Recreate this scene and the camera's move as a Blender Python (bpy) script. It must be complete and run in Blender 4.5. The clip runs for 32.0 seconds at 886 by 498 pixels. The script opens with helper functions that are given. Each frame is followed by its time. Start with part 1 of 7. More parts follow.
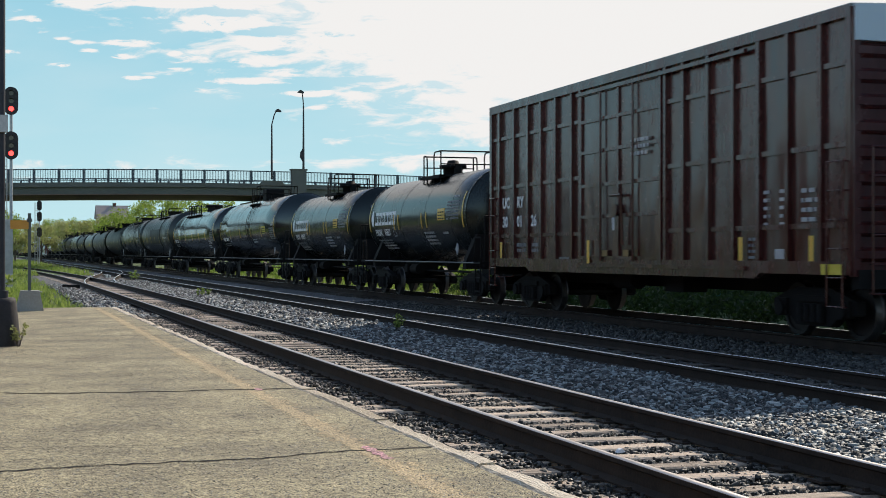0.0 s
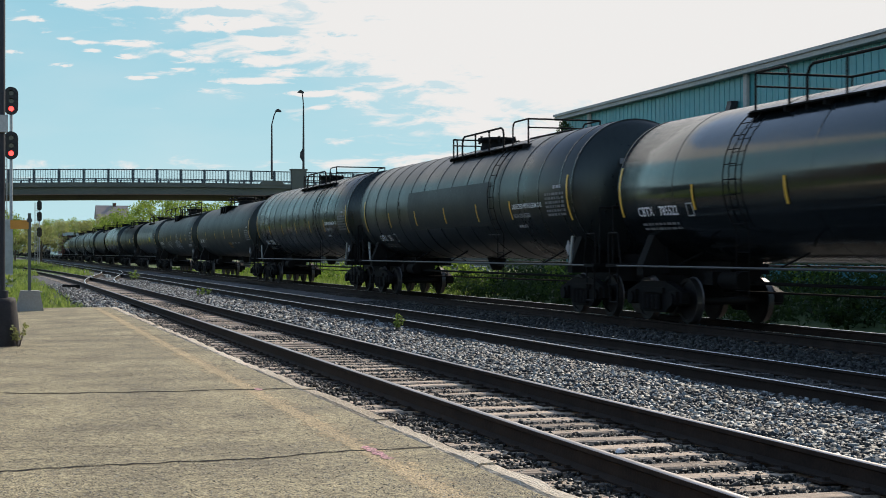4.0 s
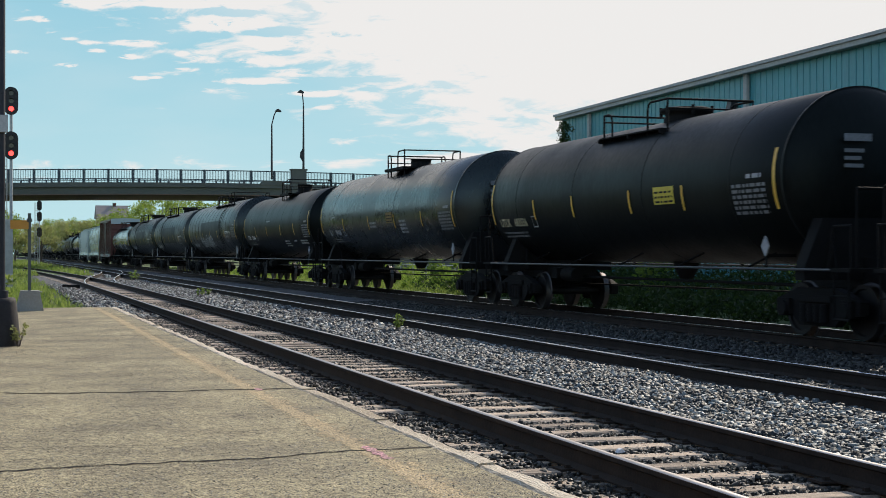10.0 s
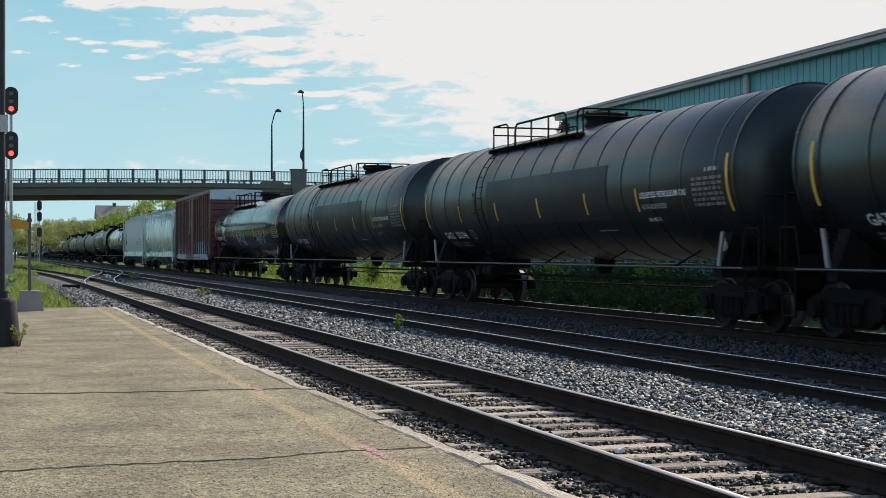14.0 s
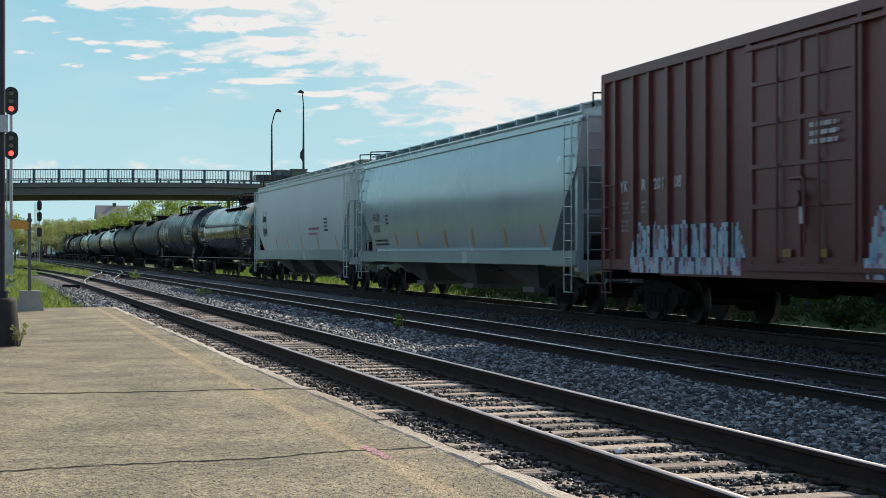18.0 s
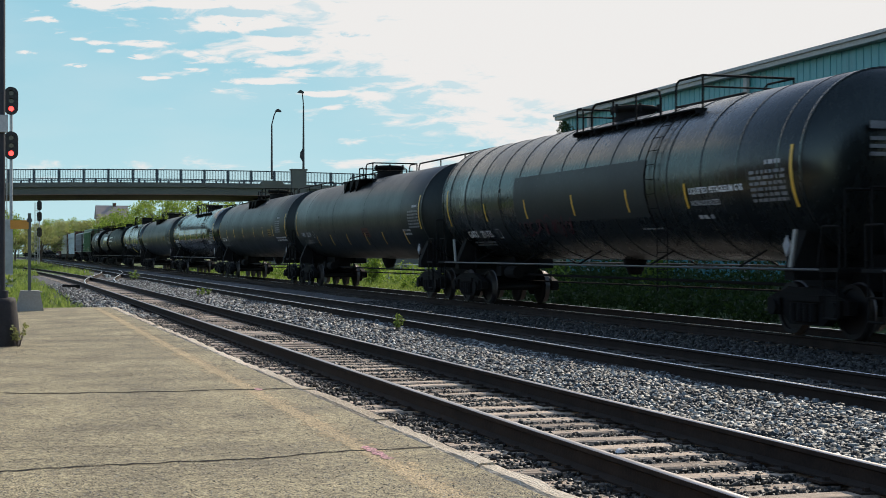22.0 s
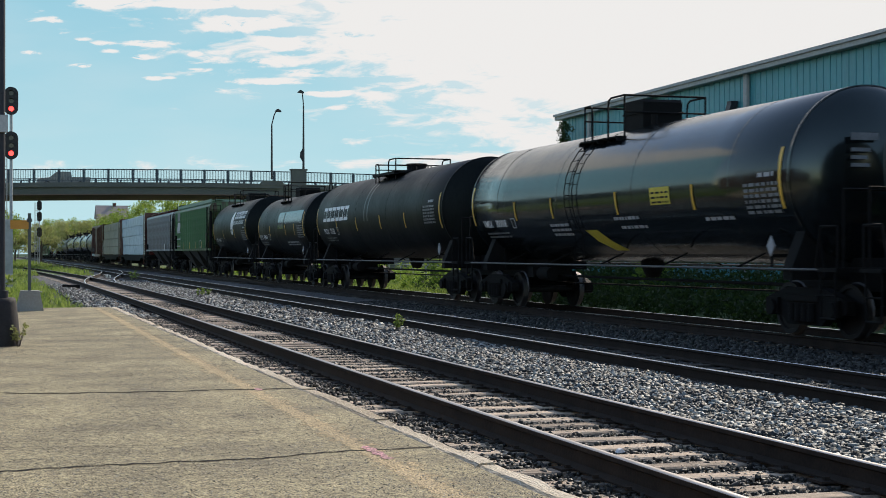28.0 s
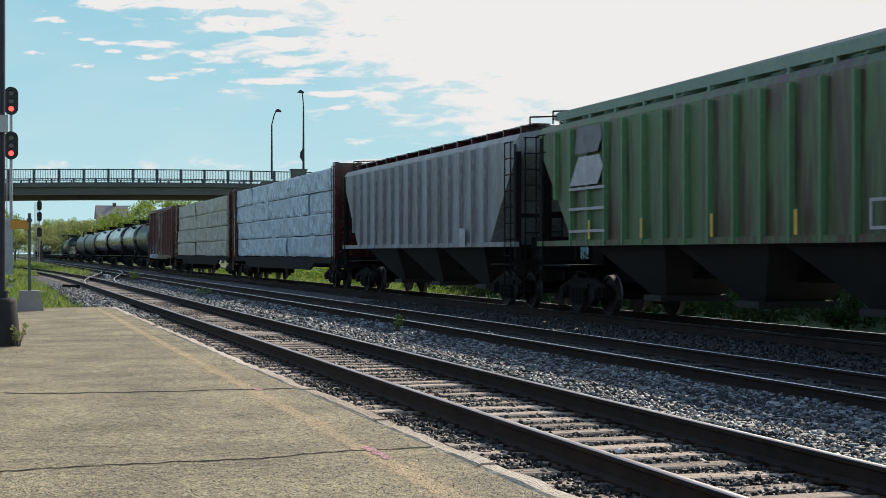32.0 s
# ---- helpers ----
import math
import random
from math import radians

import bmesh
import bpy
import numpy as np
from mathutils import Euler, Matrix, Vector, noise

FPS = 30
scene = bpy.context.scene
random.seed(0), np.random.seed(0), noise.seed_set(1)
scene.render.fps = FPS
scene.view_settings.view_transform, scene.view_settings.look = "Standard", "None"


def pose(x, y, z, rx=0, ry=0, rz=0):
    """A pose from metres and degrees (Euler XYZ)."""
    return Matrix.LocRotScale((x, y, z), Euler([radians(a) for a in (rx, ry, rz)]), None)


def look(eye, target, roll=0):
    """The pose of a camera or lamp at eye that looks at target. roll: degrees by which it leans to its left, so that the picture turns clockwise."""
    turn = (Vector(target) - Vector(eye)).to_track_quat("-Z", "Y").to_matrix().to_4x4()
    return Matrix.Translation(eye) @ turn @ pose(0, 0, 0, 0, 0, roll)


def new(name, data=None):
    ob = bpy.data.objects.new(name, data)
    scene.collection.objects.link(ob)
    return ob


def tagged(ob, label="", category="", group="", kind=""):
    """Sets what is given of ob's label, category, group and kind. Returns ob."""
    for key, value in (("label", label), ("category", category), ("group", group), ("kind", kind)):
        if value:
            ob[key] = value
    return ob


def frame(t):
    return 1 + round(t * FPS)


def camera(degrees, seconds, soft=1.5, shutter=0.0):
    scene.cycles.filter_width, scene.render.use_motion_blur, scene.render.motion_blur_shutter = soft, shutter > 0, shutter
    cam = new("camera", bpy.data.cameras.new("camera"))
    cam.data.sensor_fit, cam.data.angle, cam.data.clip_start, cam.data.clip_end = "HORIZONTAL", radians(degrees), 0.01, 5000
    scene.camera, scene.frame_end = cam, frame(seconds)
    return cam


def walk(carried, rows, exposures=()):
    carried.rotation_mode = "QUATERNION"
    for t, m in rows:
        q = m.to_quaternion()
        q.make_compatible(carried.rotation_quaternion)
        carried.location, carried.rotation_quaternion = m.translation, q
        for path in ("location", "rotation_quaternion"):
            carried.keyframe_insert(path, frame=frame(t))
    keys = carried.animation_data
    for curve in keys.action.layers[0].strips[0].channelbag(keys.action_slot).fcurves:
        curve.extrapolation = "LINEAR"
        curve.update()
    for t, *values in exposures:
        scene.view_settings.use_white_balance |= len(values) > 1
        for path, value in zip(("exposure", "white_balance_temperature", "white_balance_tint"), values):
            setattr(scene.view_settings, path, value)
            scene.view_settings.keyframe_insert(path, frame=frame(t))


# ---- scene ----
# camera: fixed on a tripod on the platform, rails of the near track at z = 0, tracks run along +y
EYE_Z = 1.413
cam = camera(34.05, 32.0, soft=0.9, shutter=0.12)
STAND = pose(0, 0, EYE_Z, 90.1625, 0, -17.29)
walk(cam, [(0.0, STAND), (32.0, STAND)], exposures=[(0.0, 0.34, 6670, 10), (3.0, 0.28, 6670, 10), (14.0, 0.28, 6670, 10), (18.5, 0.31, 6670, 10), (23.0, 0.28, 6670, 10), (32.0, 0.29, 6670, 10)])

# daylight: sun ahead and to the right, above the train
SUN_AZ, SUN_EL = radians(45.0), radians(32.7)
world = bpy.data.worlds.new("sky")
scene.world = world
world.use_nodes = True
wn = world.node_tree.nodes
wl = world.node_tree.links
sky = wn.new("ShaderNodeTexSky")
sky.sky_type = "NISHITA"
sky.sun_disc = False
sky.sun_elevation, sky.sun_rotation = SUN_EL, SUN_AZ
sky.air_density, sky.dust_density, sky.ozone_density = 1.0, 0.5, 0.7
wl.new(sky.outputs[0], wn["Background"].inputs[0])
wn["Background"].inputs[1].default_value = 0.15
sun_data = bpy.data.lights.new("sun", "SUN")
sun_data.energy, sun_data.angle, sun_data.color = 3.05, radians(0.6), (1.0, 0.90, 0.77)
sun = new("sun", sun_data)
to_sun = Vector((math.sin(SUN_AZ) * math.cos(SUN_EL), math.cos(SUN_AZ) * math.cos(SUN_EL), math.sin(SUN_EL)))
sun.matrix_world = look(to_sun * 300, (0, 0, 0))


# ---------- materials ----------
def mat(name, c1, c2, rough=0.7, metal=0.0, scale=3.0, fine=40.0, bump=0.2, bump_dist=0.01, stretch=(1, 1, 1), mix=(0.35, 0.65), spec=0.5, shift=0.0, wave=0.0, speck=0.0):
    """Two colours mixed by a coarse and a fine noise, with a fine relief; shift varies it from object to object."""
    m = bpy.data.materials.new(name)
    m.use_nodes = True
    n, l = m.node_tree.nodes, m.node_tree.links
    b = n["Principled BSDF"]
    tc = n.new("ShaderNodeTexCoord")
    mp = n.new("ShaderNodeMapping")
    mp.inputs["Scale"].default_value = stretch
    l.new(tc.outputs["Object"], mp.inputs["Vector"])
    info = n.new("ShaderNodeObjectInfo")
    if shift:
        ad = n.new("ShaderNodeVectorMath")
        ad.operation = "MULTIPLY_ADD"
        l.new(info.outputs["Random"], ad.inputs[0])
        ad.inputs[1].default_value = (37, 71, 53)
        l.new(tc.outputs["Object"], ad.inputs[2])
        l.new(ad.outputs[0], mp.inputs["Vector"])
    big = n.new("ShaderNodeTexNoise")
    big.inputs["Scale"].default_value, big.inputs["Detail"].default_value = scale, 5
    small = n.new("ShaderNodeTexNoise")
    small.inputs["Scale"].default_value, small.inputs["Detail"].default_value = fine, 4
    for t in (big, small):
        l.new(mp.outputs[0], t.inputs["Vector"])
    av = n.new("ShaderNodeMath")
    av.operation = "MULTIPLY_ADD"
    l.new(small.outputs[0], av.inputs[0])
    av.inputs[1].default_value = 0.45
    half = n.new("ShaderNodeMath")
    half.operation = "MULTIPLY"
    l.new(big.outputs[0], half.inputs[0])
    half.inputs[1].default_value = 0.55
    l.new(half.outputs[0], av.inputs[2])
    last = av
    if shift:
        sh = n.new("ShaderNodeMath")
        sh.operation = "MULTIPLY_ADD"
        l.new(info.outputs["Random"], sh.inputs[0])
        sh.inputs[1].default_value = shift
        sh2 = n.new("ShaderNodeMath")
        sh2.operation = "SUBTRACT"
        l.new(av.outputs[0], sh2.inputs[0])
        sh2.inputs[1].default_value = shift / 2
        l.new(sh2.outputs[0], sh.inputs[2])
        last = sh
    ramp = n.new("ShaderNodeMapRange")
    l.new(last.outputs[0], ramp.inputs[0])
    ramp.inputs[1].default_value, ramp.inputs[2].default_value = mix
    mx = n.new("ShaderNodeMix")
    mx.data_type = "RGBA"
    mx.inputs[6].default_value = (*c1, 1)
    mx.inputs[7].default_value = (*c2, 1)
    l.new(ramp.outputs[0], mx.inputs[0])
    out = mx.outputs[2]
    if speck:
        sp = n.new("ShaderNodeTexNoise")
        sp.inputs["Scale"].default_value, sp.inputs["Detail"].default_value = speck, 2
        l.new(mp.outputs[0], sp.inputs["Vector"])
        sr = n.new("ShaderNodeMapRange")
        l.new(sp.outputs[0], sr.inputs[0])
        sr.inputs[1].default_value, sr.inputs[2].default_value = 0.38, 0.62
        sr.inputs[3].default_value, sr.inputs[4].default_value = 0.22, 1.7
        mm = n.new("ShaderNodeMix")
        mm.data_type, mm.blend_type = "RGBA", "MULTIPLY"
        mm.inputs[0].default_value = 1.0
        l.new(out, mm.inputs[6])
        l.new(sr.outputs[0], mm.inputs[7])
        out = mm.outputs[2]
    l.new(out, b.inputs["Base Color"])
    rr = n.new("ShaderNodeMapRange")
    l.new(last.outputs[0], rr.inputs[0])
    rr.inputs[1].default_value, rr.inputs[2].default_value = mix
    rr.inputs[3].default_value, rr.inputs[4].default_value = max(rough - 0.08, 0.03), min(rough + 0.08, 1)
    l.new(rr.outputs[0], b.inputs["Roughness"])
    b.inputs["Metallic"].default_value = metal
    b.inputs["Specular IOR Level"].default_value = spec
    if bump:
        bp = n.new("ShaderNodeBump")
        bp.inputs["Strength"].default_value, bp.inputs["Distance"].default_value = bump, bump_dist
        l.new(small.outputs[0], bp.inputs["Height"])
        l.new(bp.outputs[0], b.inputs["Normal"])
        if wave:
            wv = n.new("ShaderNodeTexNoise")
            wv.inputs["Scale"].default_value, wv.inputs["Detail"].default_value = 1.6, 1
            l.new(mp.outputs[0], wv.inputs["Vector"])
            b2 = n.new("ShaderNodeBump")
            b2.inputs["Strength"].default_value, b2.inputs["Distance"].default_value = 1.0, wave
            l.new(wv.outputs[0], b2.inputs["Height"])
            l.new(b2.outputs[0], bp.inputs["Normal"])
    return m


def glow(name, colour, strength):
    m = bpy.data.materials.new(name)
    m.use_nodes = True
    b = m.node_tree.nodes["Principled BSDF"]
    b.inputs["Base Color"].default_value = (*colour, 1)
    b.inputs["Emission Color"].default_value = (*colour, 1)
    b.inputs["Emission Strength"].default_value = strength
    return m


def frayed(m, scale, low, high, across, half):
    """Lets the paint of m wear away in patches and towards the sides of a strip round x = across."""
    n, l = m.node_tree.nodes, m.node_tree.links
    tc = n.new("ShaderNodeTexCoord")
    no = n.new("ShaderNodeTexNoise")
    no.inputs["Scale"].default_value, no.inputs["Detail"].default_value = scale, 6
    l.new(tc.outputs["Object"], no.inputs["Vector"])
    sep = n.new("ShaderNodeSeparateXYZ")
    l.new(tc.outputs["Object"], sep.inputs[0])
    d = n.new("ShaderNodeMath")
    d.operation = "SUBTRACT"
    l.new(sep.outputs[0], d.inputs[0])
    d.inputs[1].default_value = across
    ab = n.new("ShaderNodeMath")
    ab.operation = "ABSOLUTE"
    l.new(d.outputs[0], ab.inputs[0])
    ed = n.new("ShaderNodeMapRange")
    l.new(ab.outputs[0], ed.inputs[0])
    ed.inputs[1].default_value, ed.inputs[2].default_value = half * 0.25, half
    ed.inputs[3].default_value, ed.inputs[4].default_value = 0.0, -0.30
    ad = n.new("ShaderNodeMath")
    l.new(no.outputs[0], ad.inputs[0])
    l.new(ed.outputs[0], ad.inputs[1])
    ra = n.new("ShaderNodeMapRange")
    l.new(ad.outputs[0], ra.inputs[0])
    ra.inputs[1].default_value, ra.inputs[2].default_value = low, high
    ra.inputs[4].default_value = 0.6
    l.new(ra.outputs[0], n["Principled BSDF"].inputs["Alpha"])


def leafy(name, c1, c2):
    """Foliage: leaf colour varied island by island, light shines through a little."""
    m = bpy.data.materials.new(name)
    m.use_nodes = True
    n, l = m.node_tree.nodes, m.node_tree.links
    b = n["Principled BSDF"]
    geo = n.new("ShaderNodeNewGeometry")
    mx = n.new("ShaderNodeMix")
    mx.data_type = "RGBA"
    mx.inputs[6].default_value, mx.inputs[7].default_value = (*c1, 1), (*c2, 1)
    l.new(geo.outputs["Random Per Island"], mx.inputs[0])
    l.new(mx.outputs[2], b.inputs["Base Color"])
    b.inputs["Roughness"].default_value = 0.6
    tr = n.new("ShaderNodeBsdfTranslucent")
    l.new(mx.outputs[2], tr.inputs[0])
    ms = n.new("ShaderNodeMixShader")
    ms.inputs[0].default_value = 0.5
    l.new(b.outputs[0], ms.inputs[1])
    l.new(tr.outputs[0], ms.inputs[2])
    l.new(ms.outputs[0], n["Material Output"].inputs[0])
    return m


M_ASPHALT = mat("platform_asphalt", (0.170, 0.141, 0.080), (0.435, 0.366, 0.212), 0.9, 0, 1.1, 17, 1.0, 0.012, mix=(0.37, 0.60), speck=105)
M_CURB = mat("weathered_curb_timber", (0.44, 0.35, 0.23), (0.86, 0.74, 0.56), 0.95, 0, 0.6, 26, 1.0, 0.02, stretch=(3, 0.5, 3), mix=(0.38, 0.58))
M_PINK = mat("faded_pink_survey_paint", (0.40, 0.22, 0.20), (0.62, 0.30, 0.32), 0.85, 0, 5, 30, 0.3, 0.004, speck=62)
M_LINE = mat("worn_yellow_paint", (0.56, 0.43, 0.24), (0.86, 0.66, 0.38), 0.85, 0, 2.2, 30, 0.4, 0.004, speck=78)
frayed(M_LINE, 9.0, 0.18, 0.36, 2.375, 0.095)
M_CRACK = mat("crack_tar", (0.012, 0.011, 0.010), (0.045, 0.04, 0.035), 0.9, spec=0.1)
M_BALLAST = mat("ballast_bed", (0.035, 0.035, 0.036), (0.17, 0.17, 0.17), 0.9, 0, 2.0, 22, 0.9, 0.05, mix=(0.38, 0.6))
M_TIE = mat("weathered_tie_wood", (0.15, 0.105, 0.07), (0.68, 0.53, 0.39), 0.85, 0, 3.0, 22, 0.6, 0.01, stretch=(1, 7, 7), mix=(0.34, 0.62), shift=0.25)
M_RAIL = mat("rusty_rail_steel", (0.026, 0.020, 0.016), (0.060, 0.045, 0.035), 0.9, 0.0, 3, 40, 0.3, spec=0.2)
M_RAILTOP_DULL = mat("dull_siding_rail_head", (0.24, 0.22, 0.21), (0.40, 0.38, 0.37), 0.38, 0.9, 1.0, 12, 0.05, 0.002, stretch=(8, 0.4, 1))
M_RAILTOP = mat("polished_rail_head", (0.50, 0.50, 0.50), (0.66, 0.66, 0.66), 0.27, 1.0, 1.0, 12, 0.05, 0.002, stretch=(8, 0.4, 1))
M_GRASS = mat("grass_ground", (0.05, 0.085, 0.02), (0.13, 0.18, 0.05), 0.9, 0, 0.35, 12, 0.8, 0.05)
M_BLADE = leafy("grass_blades", (0.12, 0.20, 0.03), (0.34, 0.42, 0.10))
M_LEAF = leafy("spring_leaves", (0.11, 0.19, 0.02), (0.36, 0.46, 0.07))
M_LEAF_SHADED = leafy("shade_dark_leaves", (0.020, 0.045, 0.010), (0.06, 0.10, 0.022))
M_TWIG = leafy("budding_twigs", (0.24, 0.24, 0.10), (0.42, 0.46, 0.15))
M_BARK = mat("bark", (0.07, 0.055, 0.04), (0.14, 0.11, 0.085), 0.95, 0, 4, 30, 0.8, 0.02, stretch=(3, 3, 0.6))
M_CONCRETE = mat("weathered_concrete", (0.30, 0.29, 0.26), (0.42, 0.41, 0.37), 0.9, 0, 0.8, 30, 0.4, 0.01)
# bridge concrete: base colour darkened because the near face lies in shade
M_CONCRETE_SHADED = mat("shade_dark_concrete", (0.085, 0.09, 0.08), (0.15, 0.155, 0.14), 0.9, 0, 0.5, 20, 0.4, 0.01, stretch=(0.6, 1, 1))
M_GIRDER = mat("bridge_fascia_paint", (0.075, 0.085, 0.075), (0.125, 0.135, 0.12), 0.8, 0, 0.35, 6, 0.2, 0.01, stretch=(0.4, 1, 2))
M_SOFFIT = mat("rusty_soffit", (0.12, 0.075, 0.055), (0.20, 0.13, 0.10), 0.9, 0, 0.5, 8, 0.3)
M_RAILING = mat("dark_painted_railing", (0.03, 0.045, 0.06), (0.06, 0.08, 0.10), 0.5, 0.3)
M_POLE = mat("dark_pole_paint", (0.02, 0.022, 0.028), (0.045, 0.045, 0.05), 0.5, 0.2)
M_GALV = mat("galvanised_steel", (0.32, 0.33, 0.33), (0.50, 0.51, 0.51), 0.5, 0.7, 4, 40, 0.1)
M_TEAL = mat("teal_metal_siding", (0.045, 0.235, 0.275), (0.075, 0.33, 0.37), 0.42, 0.0, 0.5, 9, 0.05, 0.003, stretch=(1, 1, 0.3))
M_FASCIA = mat("grey_roof_fascia", (0.28, 0.30, 0.30), (0.42, 0.43, 0.43), 0.6, 0.0, 0.6, 10, 0.1)
M_BLACK = mat("black_signal_enamel", (0.008, 0.008, 0.01), (0.018, 0.018, 0.02), 0.5)
M_RED_LIT = glow("lit_red_lens", (1.0, 0.045, 0.04), 3.6)
M_LENS = mat("dark_lens", (0.02, 0.03, 0.02), (0.03, 0.04, 0.03), 0.1, bump=0)
M_ORANGE = mat("faded_orange_sign", (0.55, 0.24, 0.03), (0.65, 0.33, 0.06), 0.6)
M_ROOF = mat("grey_shingle", (0.26, 0.22, 0.20), (0.36, 0.31, 0.29), 0.9)
M_HOUSE = mat("pale_stucco", (0.45, 0.43, 0.40), (0.55, 0.53, 0.50), 0.9)
M_GLASS = mat("dark_window_glass", (0.02, 0.025, 0.03), (0.03, 0.035, 0.04), 0.08, bump=0)
M_BLACK_BASE = mat("tarred_post_base", (0.012, 0.011, 0.012), (0.04, 0.035, 0.035), 0.8, 0, 6, 40, 0.5)
# train paints
M_TANK = mat("dusty_black_tank_paint", (0.006, 0.0075, 0.0072), (0.016, 0.0185, 0.018), 0.29, 0, 0.7, 14, 0.05, 0.003, stretch=(1, 1, 0.35), shift=0.3, spec=0.58)
M_TANK_DARK = mat("matt_black_tank_paint", (0.004, 0.0048, 0.0046), (0.010, 0.0115, 0.011), 0.46, 0, 0.7, 14, 0.05, 0.003, stretch=(1, 1, 0.35), shift=0.3, spec=0.14)
M_TANK_GLOSS = mat("glossy_black_tank_paint", (0.004, 0.006, 0.007), (0.011, 0.014, 0.016), 0.16, 0, 0.7, 9, 0.02, 0.003, stretch=(1, 1, 0.35), spec=0.8)
M_TANK_GREY = mat("faded_grey_black_tank_paint", (0.007, 0.009, 0.0088), (0.020, 0.0235, 0.0232), 0.30, 0, 0.7, 14, 0.05, 0.003, stretch=(1, 1, 0.35), shift=0.3, spec=0.45)
M_FRAME = mat("black_underframe_grime", (0.005, 0.0048, 0.0045), (0.014, 0.013, 0.012), 0.8, 0, 3, 30, 0.4, shift=0.2, spec=0.2)
M_WHEEL = mat("worn_wheel_steel", (0.006, 0.0055, 0.005), (0.016, 0.014, 0.012), 0.6, 0.2, 5, 40, 0.2)
M_TREAD = mat("bright_wheel_tread", (0.10, 0.095, 0.09), (0.18, 0.17, 0.16), 0.5, 1.0, 5, 40, 0.05)
M_BROWN = mat("oxide_brown_boxcar_paint", (0.044, 0.0078, 0.0074), (0.078, 0.0175, 0.016), 0.24, 0, 0.8, 10, 0.1, 0.004, stretch=(1, 1, 0.4), shift=0.1, wave=0.05, spec=0.6)
M_RED = mat("faded_red_boxcar_paint", (0.085, 0.024, 0.022), (0.155, 0.046, 0.042), 0.42, 0, 0.8, 10, 0.1, 0.004, stretch=(1, 1, 0.25))
M_BOXROOF = mat("galvanised_car_roof", (0.42, 0.43, 0.44), (0.58, 0.58, 0.58), 0.55, 0.3, 1.5, 20, 0.1)
M_ENDPANEL = mat("pale_blue_end_panel", (0.30, 0.17, 0.10), (0.50, 0.60, 0.65), 0.5, 0, 0.9, 6, 0.1, stretch=(1, 1, 0.5), mix=(0.40, 0.46))
M_HOPPER = mat("pale_grey_hopper_paint", (0.36, 0.48, 0.50), (0.42, 0.54, 0.56), 0.24, 0.38, 0.25, 1.5, 0.02, 0.003, stretch=(1, 1, 0.3), wave=0.012)
M_HOPPER_OLD = mat("dull_grey_hopper_paint", (0.19, 0.165, 0.15), (0.42, 0.47, 0.48), 0.5, 0, 0.9, 12, 0.1, 0.004, stretch=(1, 1.5, 0.3))
M_GREEN = mat("rust_streaked_green_paint", (0.085, 0.050, 0.034), (0.112, 0.190, 0.082), 0.45, 0, 1.1, 7, 0.1, 0.004, stretch=(1, 1.1, 0.12), mix=(0.43, 0.53))
M_WRAP = mat("pale_blue_lumber_wrap", (0.31, 0.43, 0.51), (0.66, 0.78, 0.86), 0.35, 0, 2.6, 6, 1.0, 0.12, stretch=(1, 1, 0.5))
M_WRAP_TAN = mat("grey_tan_lumber_wrap", (0.27, 0.26, 0.21), (0.56, 0.54, 0.44), 0.5, 0, 2, 7, 1.0, 0.06, stretch=(1, 1, 0.5))
M_WHITE = mat("white_lettering", (0.86, 0.86, 0.85), (0.95, 0.95, 0.94), 0.5, 0, 4, 40, 0)
M_DIM = mat("dusty_lettering", (0.34, 0.34, 0.34), (0.56, 0.56, 0.56), 0.7, 0, 4, 40, 0)
M_YELLOW = mat("yellow_reflector", (0.78, 0.42, 0.04), (0.90, 0.56, 0.08), 0.4, 0, 5, 40, 0)
M_LABEL = mat("yellow_label", (0.70, 0.54, 0.05), (0.82, 0.66, 0.09), 0.5, 0, 5, 40, 0)
M_BLACKTEXT = mat("dark_lettering", (0.02, 0.02, 0.02), (0.05, 0.05, 0.05), 0.8, 0, 4, 40, 0, spec=0.1)
M_GRAF_WHITE = mat("silver_spray_paint", (0.35, 0.38, 0.40), (0.60, 0.63, 0.65), 0.5, 0, 6, 30, 0)
M_GRAF_BLUE = mat("blue_white_spray_paint", (0.16, 0.27, 0.42), (0.62, 0.58, 0.60), 0.6, 0, 2.2, 9, 0)
M_GRAF_PURPLE = mat("purple_spray_paint", (0.16, 0.08, 0.14), (0.45, 0.32, 0.36), 0.6, 0, 2.2, 9, 0)
M_GRAF_FAINT = mat("faint_silver_spray", (0.05, 0.052, 0.054), (0.30, 0.31, 0.32), 0.6, 0, 3, 20, 0)
M_UNSEEN_WALL = mat("dark_unseen_wall", (0.055, 0.035, 0.028), (0.11, 0.07, 0.055), 0.9, 0, 1.2, 20, 0.3)
M_GRAF_PALE = mat("faded_white_spray", (0.40, 0.40, 0.40), (0.60, 0.60, 0.60), 0.6, 0, 3, 20, 0)
M_TIE_DARK = mat("dark_tie_wood", (0.03, 0.026, 0.022), (0.09, 0.075, 0.06), 0.85, 0, 3.0, 22, 0.6, 0.01, stretch=(1, 7, 7))
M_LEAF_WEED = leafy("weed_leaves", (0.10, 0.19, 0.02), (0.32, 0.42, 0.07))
M_POST_GREEN = mat("grey_green_post_paint", (0.07, 0.09, 0.085), (0.12, 0.14, 0.13), 0.6)
M_CARDARK = mat("dark_vehicle_paint", (0.015, 0.016, 0.02), (0.03, 0.032, 0.036), 0.25, bump=0)
M_CARGREY = mat("grey_vehicle_paint", (0.12, 0.13, 0.13), (0.17, 0.18, 0.18), 0.3, 0.3, bump=0)
